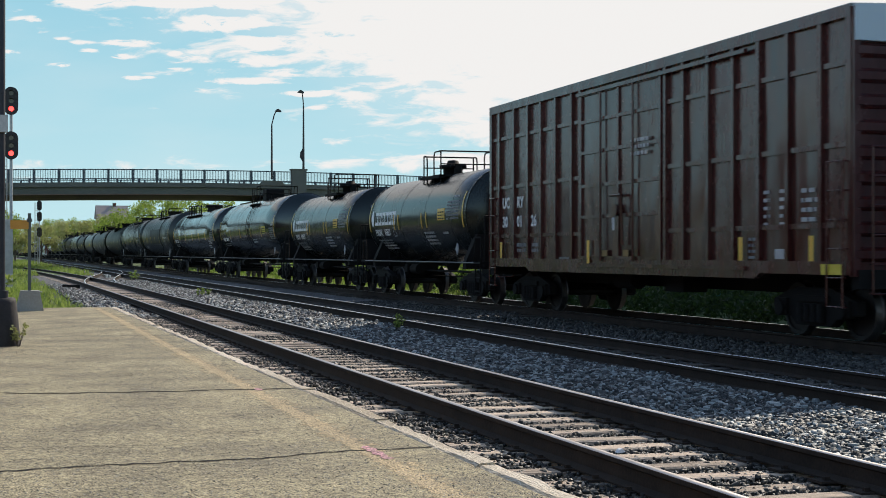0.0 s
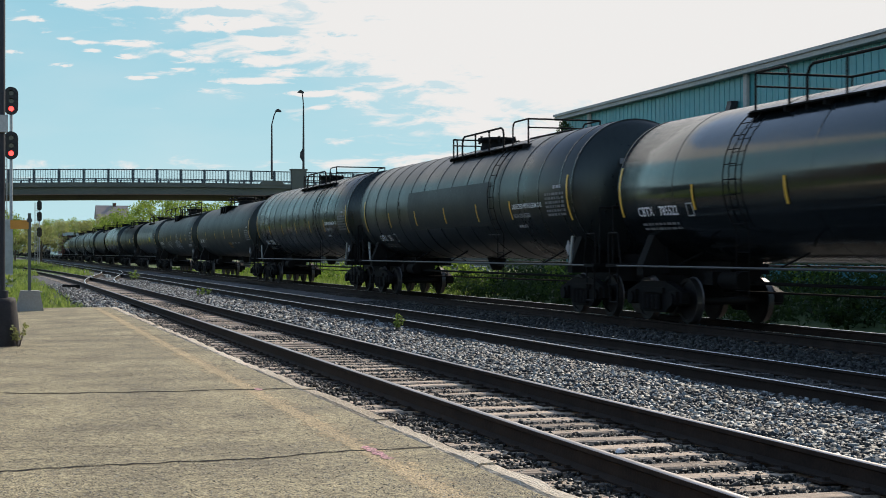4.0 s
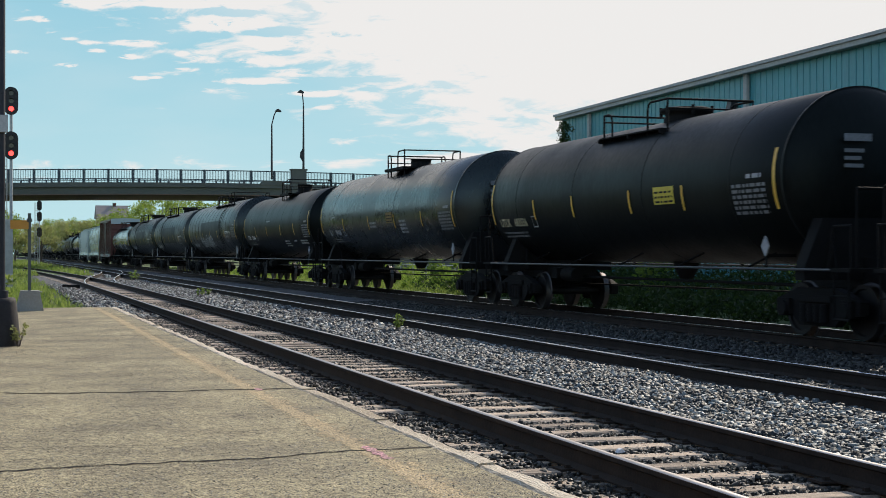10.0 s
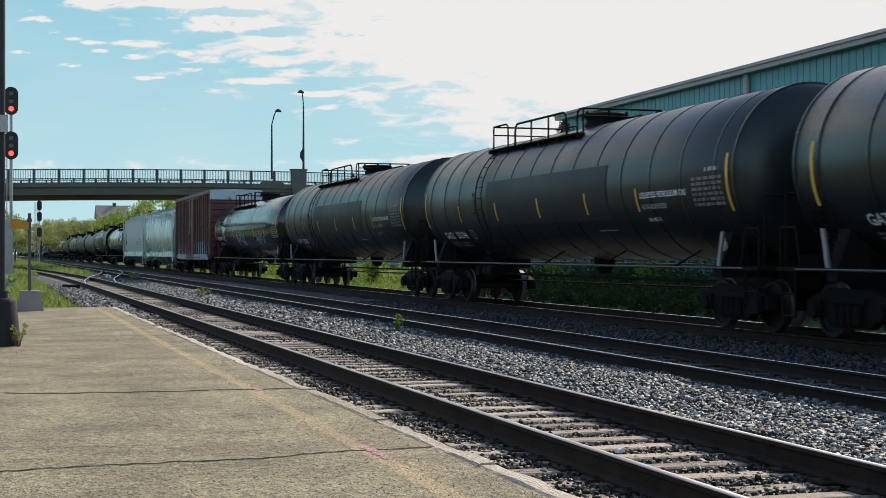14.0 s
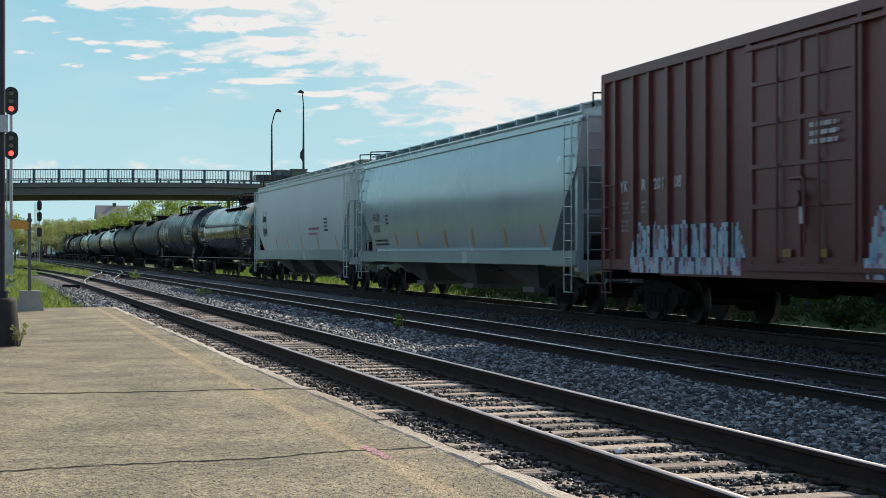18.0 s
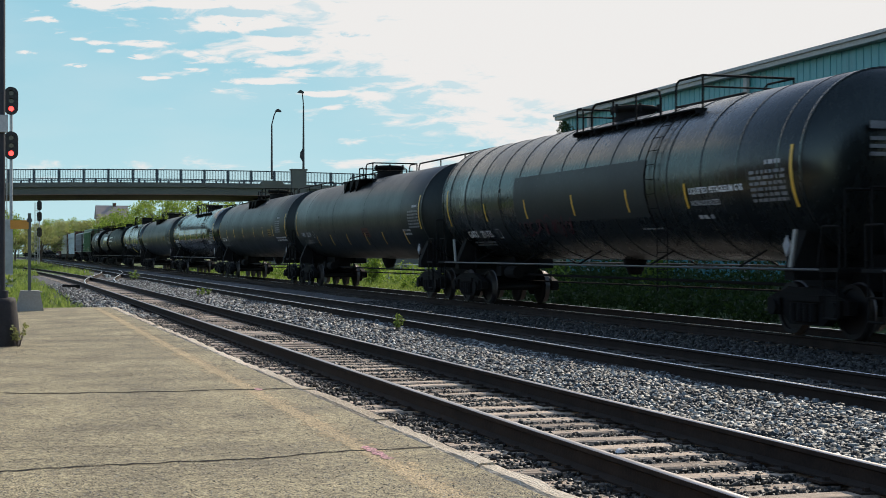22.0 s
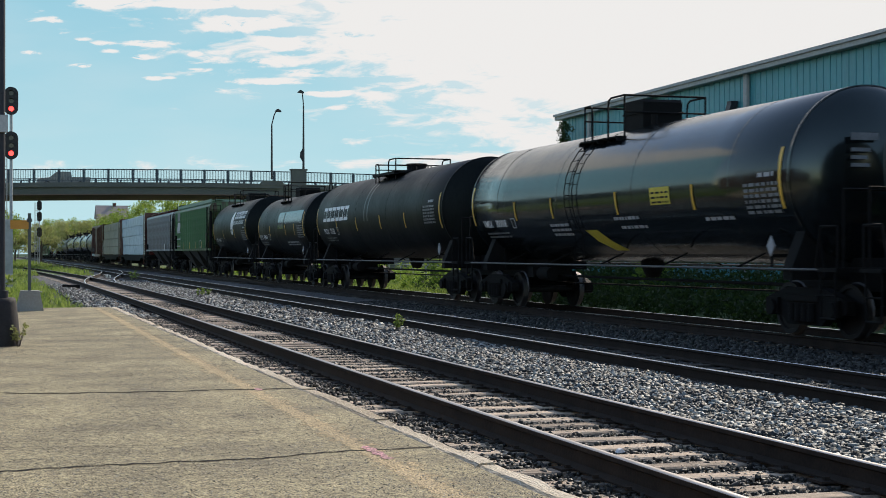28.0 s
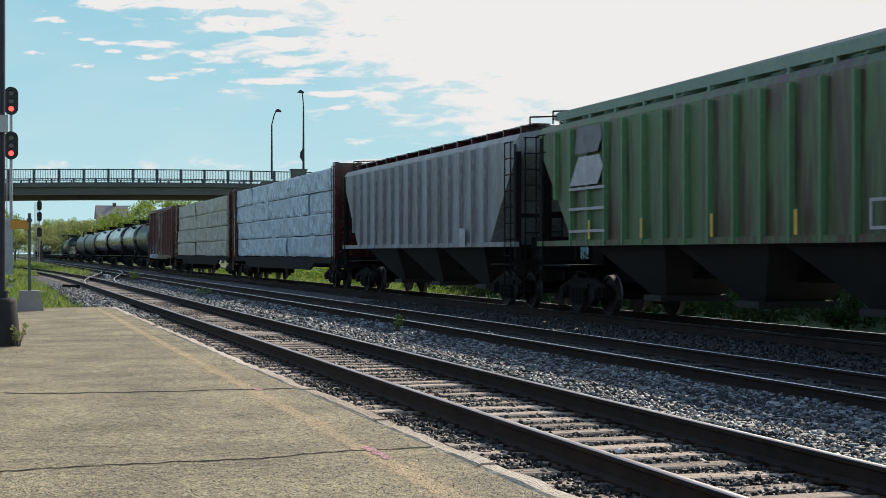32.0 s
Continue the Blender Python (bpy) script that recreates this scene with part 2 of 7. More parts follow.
M_CARGLASS = mat("vehicle_glass", (0.10, 0.13, 0.14), (0.14, 0.17, 0.18), 0.1, bump=0)
M_HOPPER_FLAT = mat("matt_pale_grey_hopper_paint", (0.46, 0.54, 0.51), (0.56, 0.64, 0.60), 0.5, 0, 0.5, 5, 0.04, 0.003, stretch=(1, 1, 0.3))
M_GREEN_POST = mat("faded_green_post_paint", (0.095, 0.22, 0.10), (0.15, 0.30, 0.145), 0.5, 0, 2, 12, 0.05)
M_GRAF_CYAN = mat("pale_cyan_spray_paint", (0.20, 0.40, 0.47), (0.44, 0.64, 0.68), 0.6, 0, 2.2, 9, 0)
M_GRAF_DARK = mat("dark_maroon_spray_paint", (0.05, 0.025, 0.035), (0.11, 0.05, 0.07), 0.6, 0, 2.2, 9, 0)
M_CHUTE_PALE = mat("grey_hopper_chute", (0.10, 0.105, 0.10), (0.20, 0.21, 0.20), 0.7, 0, 1.2, 12, 0.1)
M_GREEN_PALE = mat("faded_pale_green_paint", (0.17, 0.27, 0.20), (0.26, 0.37, 0.29), 0.6, 0, 1.2, 12, 0.1)
M_CHUTE = mat("dark_hopper_chute", (0.016, 0.0155, 0.014), (0.040, 0.038, 0.034), 0.7, 0, 1.2, 12, 0.1)
M_SILVER_STRIP = mat("bare_band_steel", (0.05, 0.055, 0.06), (0.11, 0.115, 0.12), 0.4, 0.3, 3, 20, 0.1)
M_FADED = mat("faded_print", (0.16, 0.165, 0.165), (0.30, 0.305, 0.305), 0.7, 0, 4, 40, 0)
M_GRAF_RED = mat("faint_red_spray", (0.035, 0.014, 0.016), (0.14, 0.035, 0.045), 0.6, 0, 3, 12, 0)
M_SAFETY = mat("worn_white_handrail", (0.07, 0.07, 0.07), (0.16, 0.16, 0.16), 0.5, 0.3)
M_PATCH = mat("matt_repainted_jacket", (0.018, 0.022, 0.0215), (0.034, 0.039, 0.038), 0.5, 0, 0.8, 10, 0.05, spec=0.3)
M_TANK_SATIN = mat("satin_black_tank_paint", (0.008, 0.0100, 0.0098), (0.020, 0.0235, 0.023), 0.44, 0, 0.7, 14, 0.05, 0.003, stretch=(1, 1, 0.35), shift=0.3, spec=0.42)
for m_ in (M_TANK, M_TANK_DARK, M_TANK_GLOSS, M_TANK_GREY, M_TANK_SATIN):
    m_.node_tree.nodes["Principled BSDF"].inputs["Specular Tint"].default_value = (0.86, 1.0, 0.95, 1)
M_OCHRE = mat("grimy_ochre_label", (0.20, 0.12, 0.03), (0.34, 0.21, 0.06), 0.6, 0, 5, 30, 0)
M_PALE_YELLOW = mat("pale_yellow_lettering", (0.55, 0.48, 0.28), (0.72, 0.64, 0.40), 0.6, 0, 5, 40, 0)
M_RUSTY = mat("rusty_red_label", (0.10, 0.035, 0.025), (0.17, 0.06, 0.04), 0.6, 0, 5, 30, 0)
M_TANK_PANEL = mat("glossy_repainted_panel", (0.012, 0.018, 0.021), (0.020, 0.028, 0.032), 0.14, 0, 0.7, 9, 0.02, 0.003, spec=1.0)
M_PINKBAR = mat("faded_red_lettering", (0.30, 0.10, 0.13), (0.40, 0.16, 0.19), 0.6)


# ---------- mesh building ----------
class Shape:
    """Collects verts and faces of one mesh; faces may be smooth and have a material slot."""

    def __init__(self):
        self.v, self.f, self.s, self.m = [], [], [], []

    def add(self, verts, faces, smooth=False, slot=0):
        k = len(self.v)
        self.v += [tuple(p) for p in verts]
        for f in faces:
            self.f.append(tuple(i + k for i in f))
            self.s.append(smooth)
            self.m.append(slot)
        return self

    def box(self, x0, x1, y0, y1, z0, z1, slot=0):
        v = [(x, y, z) for z in (z0, z1) for y in (y0, y1) for x in (x0, x1)]
        return self.add(v, [(0, 2, 3, 1), (4, 5, 7, 6), (0, 1, 5, 4), (2, 6, 7, 3), (0, 4, 6, 2), (1, 3, 7, 5)], False, slot)

    def tube(self, p, q, r, n=8, slot=0, caps=True, r2=None):
        p, q = Vector(p), Vector(q)
        w = (q - p).normalized()
        u = w.orthogonal().normalized()
        t = w.cross(u)
        r2 = r if r2 is None else r2
        a = [p + (u * math.cos(i * math.tau / n) + t * math.sin(i * math.tau / n)) * r for i in range(n)]
        b = [q + (u * math.cos(i * math.tau / n) + t * math.sin(i * math.tau / n)) * r2 for i in range(n)]
        self.add(a + b, [(i, (i + 1) % n, n + (i + 1) % n, n + i) for i in range(n)], True, slot)
        if caps:
            self.add(a, [tuple(reversed(range(n)))], False, slot)
            self.add(b, [tuple(range(n))], False, slot)
        return self

    def path(self, pts, r, n=6, slot=0):
        for p, q in zip(pts, pts[1:]):
            self.tube(p, q, r, n, slot)
        return self

    def lathe_y(self, prof, cx=0.0, cz=0.0, n=40, smooth=True, slot=0):
        """prof: (y, radius) rows, turned round the axis x = cx, z = cz."""
        v, f = [], []
        for y, r in prof:
            for i in range(n):
                a = i * math.tau / n
                v.append((cx + r * math.sin(a), y, cz + r * math.cos(a)))
        for j in range(len(prof) - 1):
            for i in range(n):
                f.append((j * n + i, j * n + (i + 1) % n, (j + 1) * n + (i + 1) % n, (j + 1) * n + i))
        return self.add(v, f, smooth, slot)

    def lathe_z(self, prof, cx=0.0, cy=0.0, n=20, smooth=True, slot=0):
        v, f = [], []
        for z, r in prof:
            for i in range(n):
                a = i * math.tau / n
                v.append((cx + r * math.cos(a), cy + r * math.sin(a), z))
        for j in range(len(prof) - 1):
            for i in range(n):
                f.append((j * n + i, j * n + (i + 1) % n, (j + 1) * n + (i + 1) % n, (j + 1) * n + i))
        return self.add(v, f, smooth, slot)

    def prism_y(self, outline, y0, y1, slot=0, smooth=False):
        """outline: (x, z) rows, counter-clockwise seen from -y; pushed from y0 to y1."""
        n = len(outline)
        a = [(x, y0, z) for x, z in outline]
        b = [(x, y1, z) for x, z in outline]
        self.add(a + b, [((i + 1) % n, i, n + i, n + (i + 1) % n) for i in range(n)], smooth, slot)
        self.add(a, [tuple(range(n))], False, slot)
        self.add(b, [tuple(reversed(range(n)))], False, slot)
        return self

    def prism_x(self, outline, x0, x1, slot=0):
        """outline: (y, z) rows."""
        n = len(outline)
        a = [(x0, y, z) for y, z in outline]
        b = [(x1, y, z) for y, z in outline]
        self.add(a + b, [(i, (i + 1) % n, n + (i + 1) % n, n + i) for i in range(n)], False, slot)
        self.add(a, [tuple(reversed(range(n)))], False, slot)
        self.add(b, [tuple(range(n))], False, slot)
        return self

    def mesh(self, name, mats):
        me = bpy.data.meshes.new(name)
        me.from_pydata(self.v, [], self.f)
        me.polygons.foreach_set("use_smooth", self.s)
        for m in mats if isinstance(mats, (list, tuple)) else [mats]:
            me.materials.append(m)
        me.polygons.foreach_set("material_index", self.m)
        me.update()
        return me


def part(name, shape, material, parent=None, label=""):
    """Links a shape (or a mesh already made) as one mesh object, under its thing or part."""
    me = shape if isinstance(shape, bpy.types.Mesh) else shape.mesh(name, material)
    ob = new(name, me)
    if parent is not None:
        ob.parent = parent
    if label:
        tagged(ob, label)
    return ob


def thing(name, label, category, m=None, group="", kind=""):
    ob = new(name)
    ob.empty_display_size = 0.3
    if m is not None:
        ob.matrix_basis = m
    return tagged(ob, label, category, group, kind)


KEPT = {}


def kept(key, make):
    """One mesh shared by alike parts."""
    if key not in KEPT:
        KEPT[key] = make()
    return KEPT[key]
# ---------- the setting ----------
TRACK_X = (4.90, 9.09, 13.45)
RAIL_Z = (0.0, 0.0, 0.068)


def grid(x0, x1, nx, y0, y1, ny, height):
    s = Shape()
    v = []
    for j in range(ny + 1):
        y = y0 + (y1 - y0) * (j / ny) ** 2
        for i in range(nx + 1):
            x = x0 + (x1 - x0) * i / nx
            v.append((x, y, height(x, y)))
    w = nx + 1
    return s.add(v, [(j * w + i, j * w + i + 1, (j + 1) * w + i + 1, (j + 1) * w + i) for j in range(ny) for i in range(nx)], True)


# ground: one sheet to the horizon
g = Shape()
xs = [-3000, -800, -200, -60, -25, -10, -3, 1.5, 18.5, 24, 32, 60, 150, 500, 1500, 3000]
ys = [-2000, -300, -60, -10, 20, 36, 40, 60, 90, 130, 200, 300, 500, 900, 1800, 3600]
gv = []
for y in ys:
    for x in xs:
        z = -0.52
        if y > 37 and x < 1:
            z = -0.30
        if x > 20:
            z = -0.35
        gv.append((x, y, z))
n = len(xs)
g.add(gv, [(j * n + i, j * n + i + 1, (j + 1) * n + i + 1, (j + 1) * n + i) for j in range(len(ys) - 1) for i in range(n - 1)], True)
tagged(part("ground", g, M_GRASS), "flat grassy ground reaching the horizon", "ground", kind="structure")


def bed_z(x, y):
    left = 1.6 if y > 37 else 2.6
    z = -0.20 - (0.045 if 3.5 < x < 6.3 else 0) + 0.035 * noise.noise((x * 0.8, y * 0.5, 3.0)) - 0.03 * math.exp(-((x - 11.3) / 0.8) ** 2)
    if 10.0 < x < 16:
        z += 0.06 * min(1, (x - 10.0) / 1.5)
    if x < left + 1.0:
        z -= 0.30 * min(1.0, (left + 1.0 - x) / 1.0) * (1 if y > 37 else 0.3)
    if x > 16.2:
        z -= 0.45 * min(1.0, (x - 16.2) / 1.3)
    return z


tagged(part("ballast_bed", grid(1.3, 17.6, 64, -12, 620, 260, bed_z), M_BALLAST), "grey crushed-stone ballast under three railway tracks", "ballast", kind="structure")

# platform with its timber curb, cracks and worn yellow line
PZ, EDGE, PEND = 0.10, 3.05, 36.0


def edge_x(y):
    return EDGE - 0.0054 * max(0.0, y - 6.0)


pl = Shape()
pl.add([(x, y, z) for z in (PZ - 0.6, PZ) for y, x1 in ((-9.0, EDGE - 0.195), (6.0, EDGE - 0.195), (PEND, edge_x(PEND) - 0.195)) for x in (-13.6, x1)],
       [(6, 7, 9, 8), (8, 9, 11, 10), (0, 2, 3, 1), (2, 4, 5, 3), (0, 1, 7, 6), (4, 10, 11, 5), (0, 6, 8, 2), (2, 8, 10, 4), (1, 3, 9, 7), (3, 5, 11, 9)])
platform = part("platform", pl, M_ASPHALT)
tagged(platform, "worn tan asphalt station platform with cracks", "platform", kind="structure")
rng = random.Random(5)
y = -8.9
while y < PEND - 0.3:
    ln = min(rng.uniform(2.2, 3.0), PEND - y)
    c = Shape()
    jx = rng.uniform(-0.012, 0.012)
    dz = rng.uniform(-0.012, 0.004)
    m = 10
    v = []
    for i in range(m + 1):
        yy = y + 0.01 + (ln - 0.02) * i / m
        a, b, e = rng.uniform(-0.012, 0.012), rng.uniform(-0.02, 0.012), rng.uniform(-0.02, 0.006)
        ex = edge_x(yy) + jx
        v += [(ex - 0.155, yy, PZ - 0.35), (ex + a, yy, PZ - 0.35), (ex + a, yy, PZ - 0.03 + dz + e), (ex - 0.025 + a, yy, PZ + dz + b), (ex - 0.13, yy, PZ + dz + b * 0.5), (ex - 0.155, yy, PZ - 0.02 + dz)]
    c.add(v, [(i * 6 + j, i * 6 + 6 + j, i * 6 + 6 + (j + 1) % 6, i * 6 + (j + 1) % 6) for i in range(m) for j in range(6)])
    c.add(v[:6], [tuple(range(6))])
    c.add(v[-6:], [tuple(reversed(range(6)))])
    part("curb_timber", c, M_CURB, platform)
    y += ln


def ribbon(pts, w, z, low=0.4, high=1.3):
    """A thin ragged strip along (x, y) points."""
    s = Shape()
    r = random.Random(len(pts) * 7 + int(pts[0][1] * 10))
    v = []
    for i, (x, y) in enumerate(pts):
        a = pts[max(i - 1, 0)]
        b = pts[min(i + 1, len(pts) - 1)]
        dx, dy = b[0] - a[0], b[1] - a[1]
        d = math.hypot(dx, dy) or 1
        k = w * r.uniform(low, high) / 2
        v += [(x - dy / d * k, y + dx / d * k, z), (x + dy / d * k, y - dx / d * k, z)]
    s.add(v, [(2 * i, 2 * i + 1, 2 * i + 3, 2 * i + 2) for i in range(len(pts) - 1)])
    return s


def wander(x0, x1, y, amp, seed, step=0.12):
    r = random.Random(seed)
    n = int(abs(x1 - x0) / step)
    out, off = [], 0
    for i in range(n + 1):
        off = off * 0.9 + r.uniform(-amp, amp)
        out.append((x0 + (x1 - x0) * i / n, y(i / n) + off))
    return out


for k, (xa, xb, fy, w) in enumerate([
        (-5.5, 2.85, lambda u: 8.5 + 0.9 * u, 0.036), (-6.0, 2.82, lambda u: 14.9 - 1.1 * u, 0.060), (-4.0, 2.78, lambda u: 19.6 + 0.3 * u, 0.018),
        (-5.0, 2.85, lambda u: 23.4 + 0.2 * u, 0.02), (-5.0, 2.85, lambda u: 29.5 + 0.1 * u, 0.02), (-3.0, 1.0, lambda u: 10.9 - 0.9 * u, 0.008), (0.3, 2.7, lambda u: 14.9 + 1.9 * u, 0.008), (-1.8, 0.2, lambda u: 16.0 + 0.8 * u, 0.012), (0.2, 2.6, lambda u: 19.6 - 1.2 * u, 0.012), (-0.5, 1.4, lambda u: 21.5 + 1.0 * u, 0.014), (1.2, 2.8, lambda u: 10.4 + 0.5 * u, 0.008), (-2.4, -0.4, lambda u: 7.2 + 0.6 * u, 0.006)]):
    part("crack", ribbon(wander(xa, xb, fy, 0.034, k, 0.05), w, PZ + 0.003, 0.5, 1.5), M_CRACK, platform)
rc = random.Random(17)
for k in range(26):
    x0, y0, ang, ln = rc.uniform(-2.2, 2.6), rc.uniform(8.2, 30), rc.uniform(0, math.tau), rc.uniform(0.3, 1.6)
    pts, n = [], int(ln / 0.07)
    for i in range(n):
        pts.append((x0, y0))
        ang += rc.uniform(-0.45, 0.45)
        x0, y0 = x0 + 0.07 * math.cos(ang), y0 + 0.07 * math.sin(ang)
        if x0 > 2.8:
            break
    if len(pts) > 3:
        part("crack", ribbon(pts, 0.011, PZ + 0.0035), M_CRACK, platform)
yl = ribbon([(2.395 - 0.04 * math.exp(-((i * 0.09 - 18.5) / 5) ** 2) + 0.012 * math.sin(i * 0.21), 3 + i * 0.09) for i in range(362)], 0.30, PZ + 0.0012, 0.9, 1.1)
part("painted_line", yl, M_LINE, platform, "worn yellow safety line")
part("painted_dash", ribbon([(2.42 - 0.02 * (i % 2), 8.9 + i * 0.08) for i in range(9)], 0.07, PZ + 0.0045, 0.5, 1.2), M_PINK, platform, "faded pink spray dash")
part("painted_dash", ribbon([(2.44, 13.7 + i * 0.08) for i in range(4)], 0.06, PZ + 0.0045, 0.5, 1.2), M_PINK, platform, "faded pink spray dash")
gap_s = Shape()
gap_s.box(edge_x(PEND) - 0.2, EDGE - 0.15, -9, PEND, PZ - 0.34, PZ - 0.05)
part("joint", gap_s, M_CRACK, platform)


# rails
def rail_outline(side=0):
    return [(-0.07, -0.178), (0.07, -0.178), (0.07, -0.165), (0.012, -0.14), (0.010, -0.05), (0.036, -0.035), (0.036, -0.004), (-0.036, -0.004), (-0.036, -0.035), (-0.010, -0.05), (-0.012, -0.14), (-0.07, -0.165)]


def rail_mesh(pts):
    """A rail along (x, y, z) points, its head polished on top."""
    o = rail_outline()
    s = Shape()
    v, k = [], len(o)
    for i, p in enumerate(pts):
        a, b = pts[max(i - 1, 0)], pts[min(i + 1, len(pts) - 1)]
        d = math.hypot(b[0] - a[0], b[1] - a[1])
        rx, ry = (b[1] - a[1]) / d, -(b[0] - a[0]) / d
        v += [(p[0] + rx * ox, p[1] + ry * ox, p[2] + oz) for ox, oz in o]
    m = len(pts)
    s.add(v, [(j * k + i, j * k + (i + 1) % k, (j + 1) * k + (i + 1) % k, (j + 1) * k + i) for j in range(m - 1) for i in range(k)])
    s.add(v[:k], [tuple(range(k))])
    s.add(v[-k:], [tuple(reversed(range(k)))])
    w = []
    for i, p in enumerate(pts):
        a, b = pts[max(i - 1, 0)], pts[min(i + 1, len(pts) - 1)]
        d = math.hypot(b[0] - a[0], b[1] - a[1])
        rx, ry = (b[1] - a[1]) / d, -(b[0] - a[0]) / d
        w += [(p[0] + rx * ox, p[1] + ry * ox, p[2] + oz) for ox, oz in ((-0.033, -0.006), (-0.028, 0.0), (0.028, 0.0), (0.033, -0.006))]
    s.add(w, [(j * 4 + i, j * 4 + i + 1, j * 4 + i + 5, j * 4 + i + 4) for j in range(m - 1) for i in range(3)], True, 1)
    return s


tracks = []
for k, (cx, rz) in enumerate(zip(TRACK_X, RAIL_Z)):
    tr = thing(("siding_track", "main_track", "far_main_track")[k], ("rusty-sided siding rails on weathered wooden ties beside the platform", "polished main-line rails on dark ties in ballast", "main-line rails under the passing freight train")[k], "railway track", kind="structure")
    tracks.append(tr)
    for s in (-0.7525, 0.7525):
        if k == 0:
            pts = [(cx + s, y, rz) for y in (-12, 20, 50, 70)] + [(cx + s - 0.00042 * (y - 70) ** 2, y, rz) for y in (80, 90, 100, 115, 130, 150)]
        else:
            pts = [(cx + s, y, rz) for y in (-12, 40, 120, 300, 620)]
        part("rail", rail_mesh(pts), [M_RAIL, M_RAILTOP if k else M_RAILTOP_DULL], tr)
# crossover from the siding to the main track
cross = thing("crossover", "curved turnout rails joining the siding to the main track", "railway turnout", kind="structure")


def ease(u):
    return u * u * (3 - 2 * u)


for s in (-0.7525, 0.7525):
    pts = [(TRACK_X[0] + s + (TRACK_X[1] - TRACK_X[0]) * ease(i / 24), 66 + 58 * i / 24, 0.004) for i in range(25)]
    part("turnout_rail", rail_mesh(pts[2:23]), [M_RAIL, M_RAILTOP], cross)
part("switch_machine", Shape().box(3.0, 3.75, 67.0, 67.5, -0.3, -0.02), M_FRAME, cross)
part("frog", Shape().box(6.85, 7.15, 93.5, 97, -0.15, 0.012), M_RAILTOP, cross)

# mineral stones as real geometry, thick near the platform
def stone_material(name, c0, c1, c2, warm=1.0):
    m = bpy.data.materials.new(name)
    m.use_nodes = True
    nn, l = m.node_tree.nodes, m.node_tree.links
    b = nn["Principled BSDF"]
    geo = nn.new("ShaderNodeNewGeometry")
    cr = nn.new("ShaderNodeValToRGB")
    cr.color_ramp.elements[0].color = (c0 * 0.94, c0 * 1.03, c0 / warm, 1)
    cr.color_ramp.elements[1].color = (c2 * 0.93, c2 / warm ** 0.5, c2 * 0.95 / warm, 1)
    e = cr.color_ramp.elements.new(0.55)
    e.color = (c1 * 0.93, c1 * 1.03 / warm ** 0.5, c1 * 0.98 / warm, 1)
    l.new(geo.outputs["Random Per Island"], cr.inputs[0])
    l.new(cr.outputs[0], b.inputs["Base Color"])
    b.inputs["Roughness"].default_value = 0.62
    return m


def stones(name, count, spots, size, material, label, seed):
    r = np.random.RandomState(seed)
    x, y, z = spots(r, count)
    count = len(x)
    base = np.array([(sx, sy, sz) for sz in (-1, 1) for sy in (-1, 1) for sx in (-1, 1)], float)
    p = base[None] * r.uniform(0.55, 1.0, (count, 8, 3)) * (r.uniform(0.5, 1.25, (count, 1, 3)) * np.array([1.0, 1.0, 0.7]))
    p *= (size * r.uniform(0.55, 1.2, count))[:, None, None]
    a, b = r.uniform(0, math.tau, count), r.uniform(-1.2, 1.2, count)
    ca, sa, cb, sb = np.cos(a), np.sin(a), np.cos(b), np.sin(b)
    yy, zz = p[..., 1] * cb[:, None] - p[..., 2] * sb[:, None], p[..., 1] * sb[:, None] + p[..., 2] * cb[:, None]
    xx, yy2 = p[..., 0] * ca[:, None] - yy * sa[:, None], p[..., 0] * sa[:, None] + yy * ca[:, None]
    co = np.stack([xx + x[:, None], yy2 + y[:, None], zz + z[:, None]], -1).reshape(-1, 3)
    q = np.array([(0, 2, 3, 1), (4, 5, 7, 6), (0, 1, 5, 4), (2, 6, 7, 3), (0, 4, 6, 2), (1, 3, 7, 5)])
    fa = (q[None] + (np.arange(count) * 8)[:, None, None]).reshape(-1)
    me = bpy.data.meshes.new(name)
    me.vertices.add(len(co))
    me.vertices.foreach_set("co", co.astype(np.float32).ravel())
    me.loops.add(len(fa))
    me.loops.foreach_set("vertex_index", fa.astype(np.int32))
    me.polygons.add(count * 6)
    me.polygons.foreach_set("loop_start", np.arange(0, count * 24, 4, dtype=np.int32))
    me.update(calc_edges=True)
    me.materials.append(material)
    return tagged(new(name, me), label, "ballast stones", kind="stuff")


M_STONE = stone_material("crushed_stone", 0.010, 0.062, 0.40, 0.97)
# the train's shadow is put into this darker, slightly browner stone colour
M_STONE_SHADED = stone_material("shadow_dark_stone", 0.010, 0.026, 0.10, 1.15)
M_STONE_DUSTY = stone_material("rust_dusted_stone", 0.008, 0.028, 0.17, 1.5)


def spots_bed(x0, x1, y0, y1, power=1.0, lift=0.0):
    def f(r, n):
        x = r.uniform(x0, x1, n)
        y = y0 + (y1 - y0) * r.uniform(0, 1, n) ** power
        z = np.array([bed_z(a, b) for a, b in zip(x, y)]) + r.uniform(-0.01, 0.02, n) + lift
        return x, y, z
    return f


stones("ballast_stone", 34000, spots_bed(5.75, 8.25, 7.0, 30, 1.3, 0.02), 0.036, M_STONE, "grey crushed ballast stones between the tracks", 1)
stones("ballast_stone", 16000, spots_bed(5.75, 8.25, 28, 85, 1.5, 0.02), 0.055, M_STONE, "grey crushed ballast stones between the tracks", 2)
stones("ballast_stone", 14000, spots_bed(9.95, 12.6, 12, 45, 1.3, 0.0), 0.042, M_STONE_SHADED, "ballast stones beside the freight train, coloured dark for its shadow", 3)
stones("ballast_stone", 17000, spots_bed(3.06, 4.1, 5.0, 40, 1.5, 0.034), 0.023, M_STONE_DUSTY, "dark stones between platform curb and rail", 4)
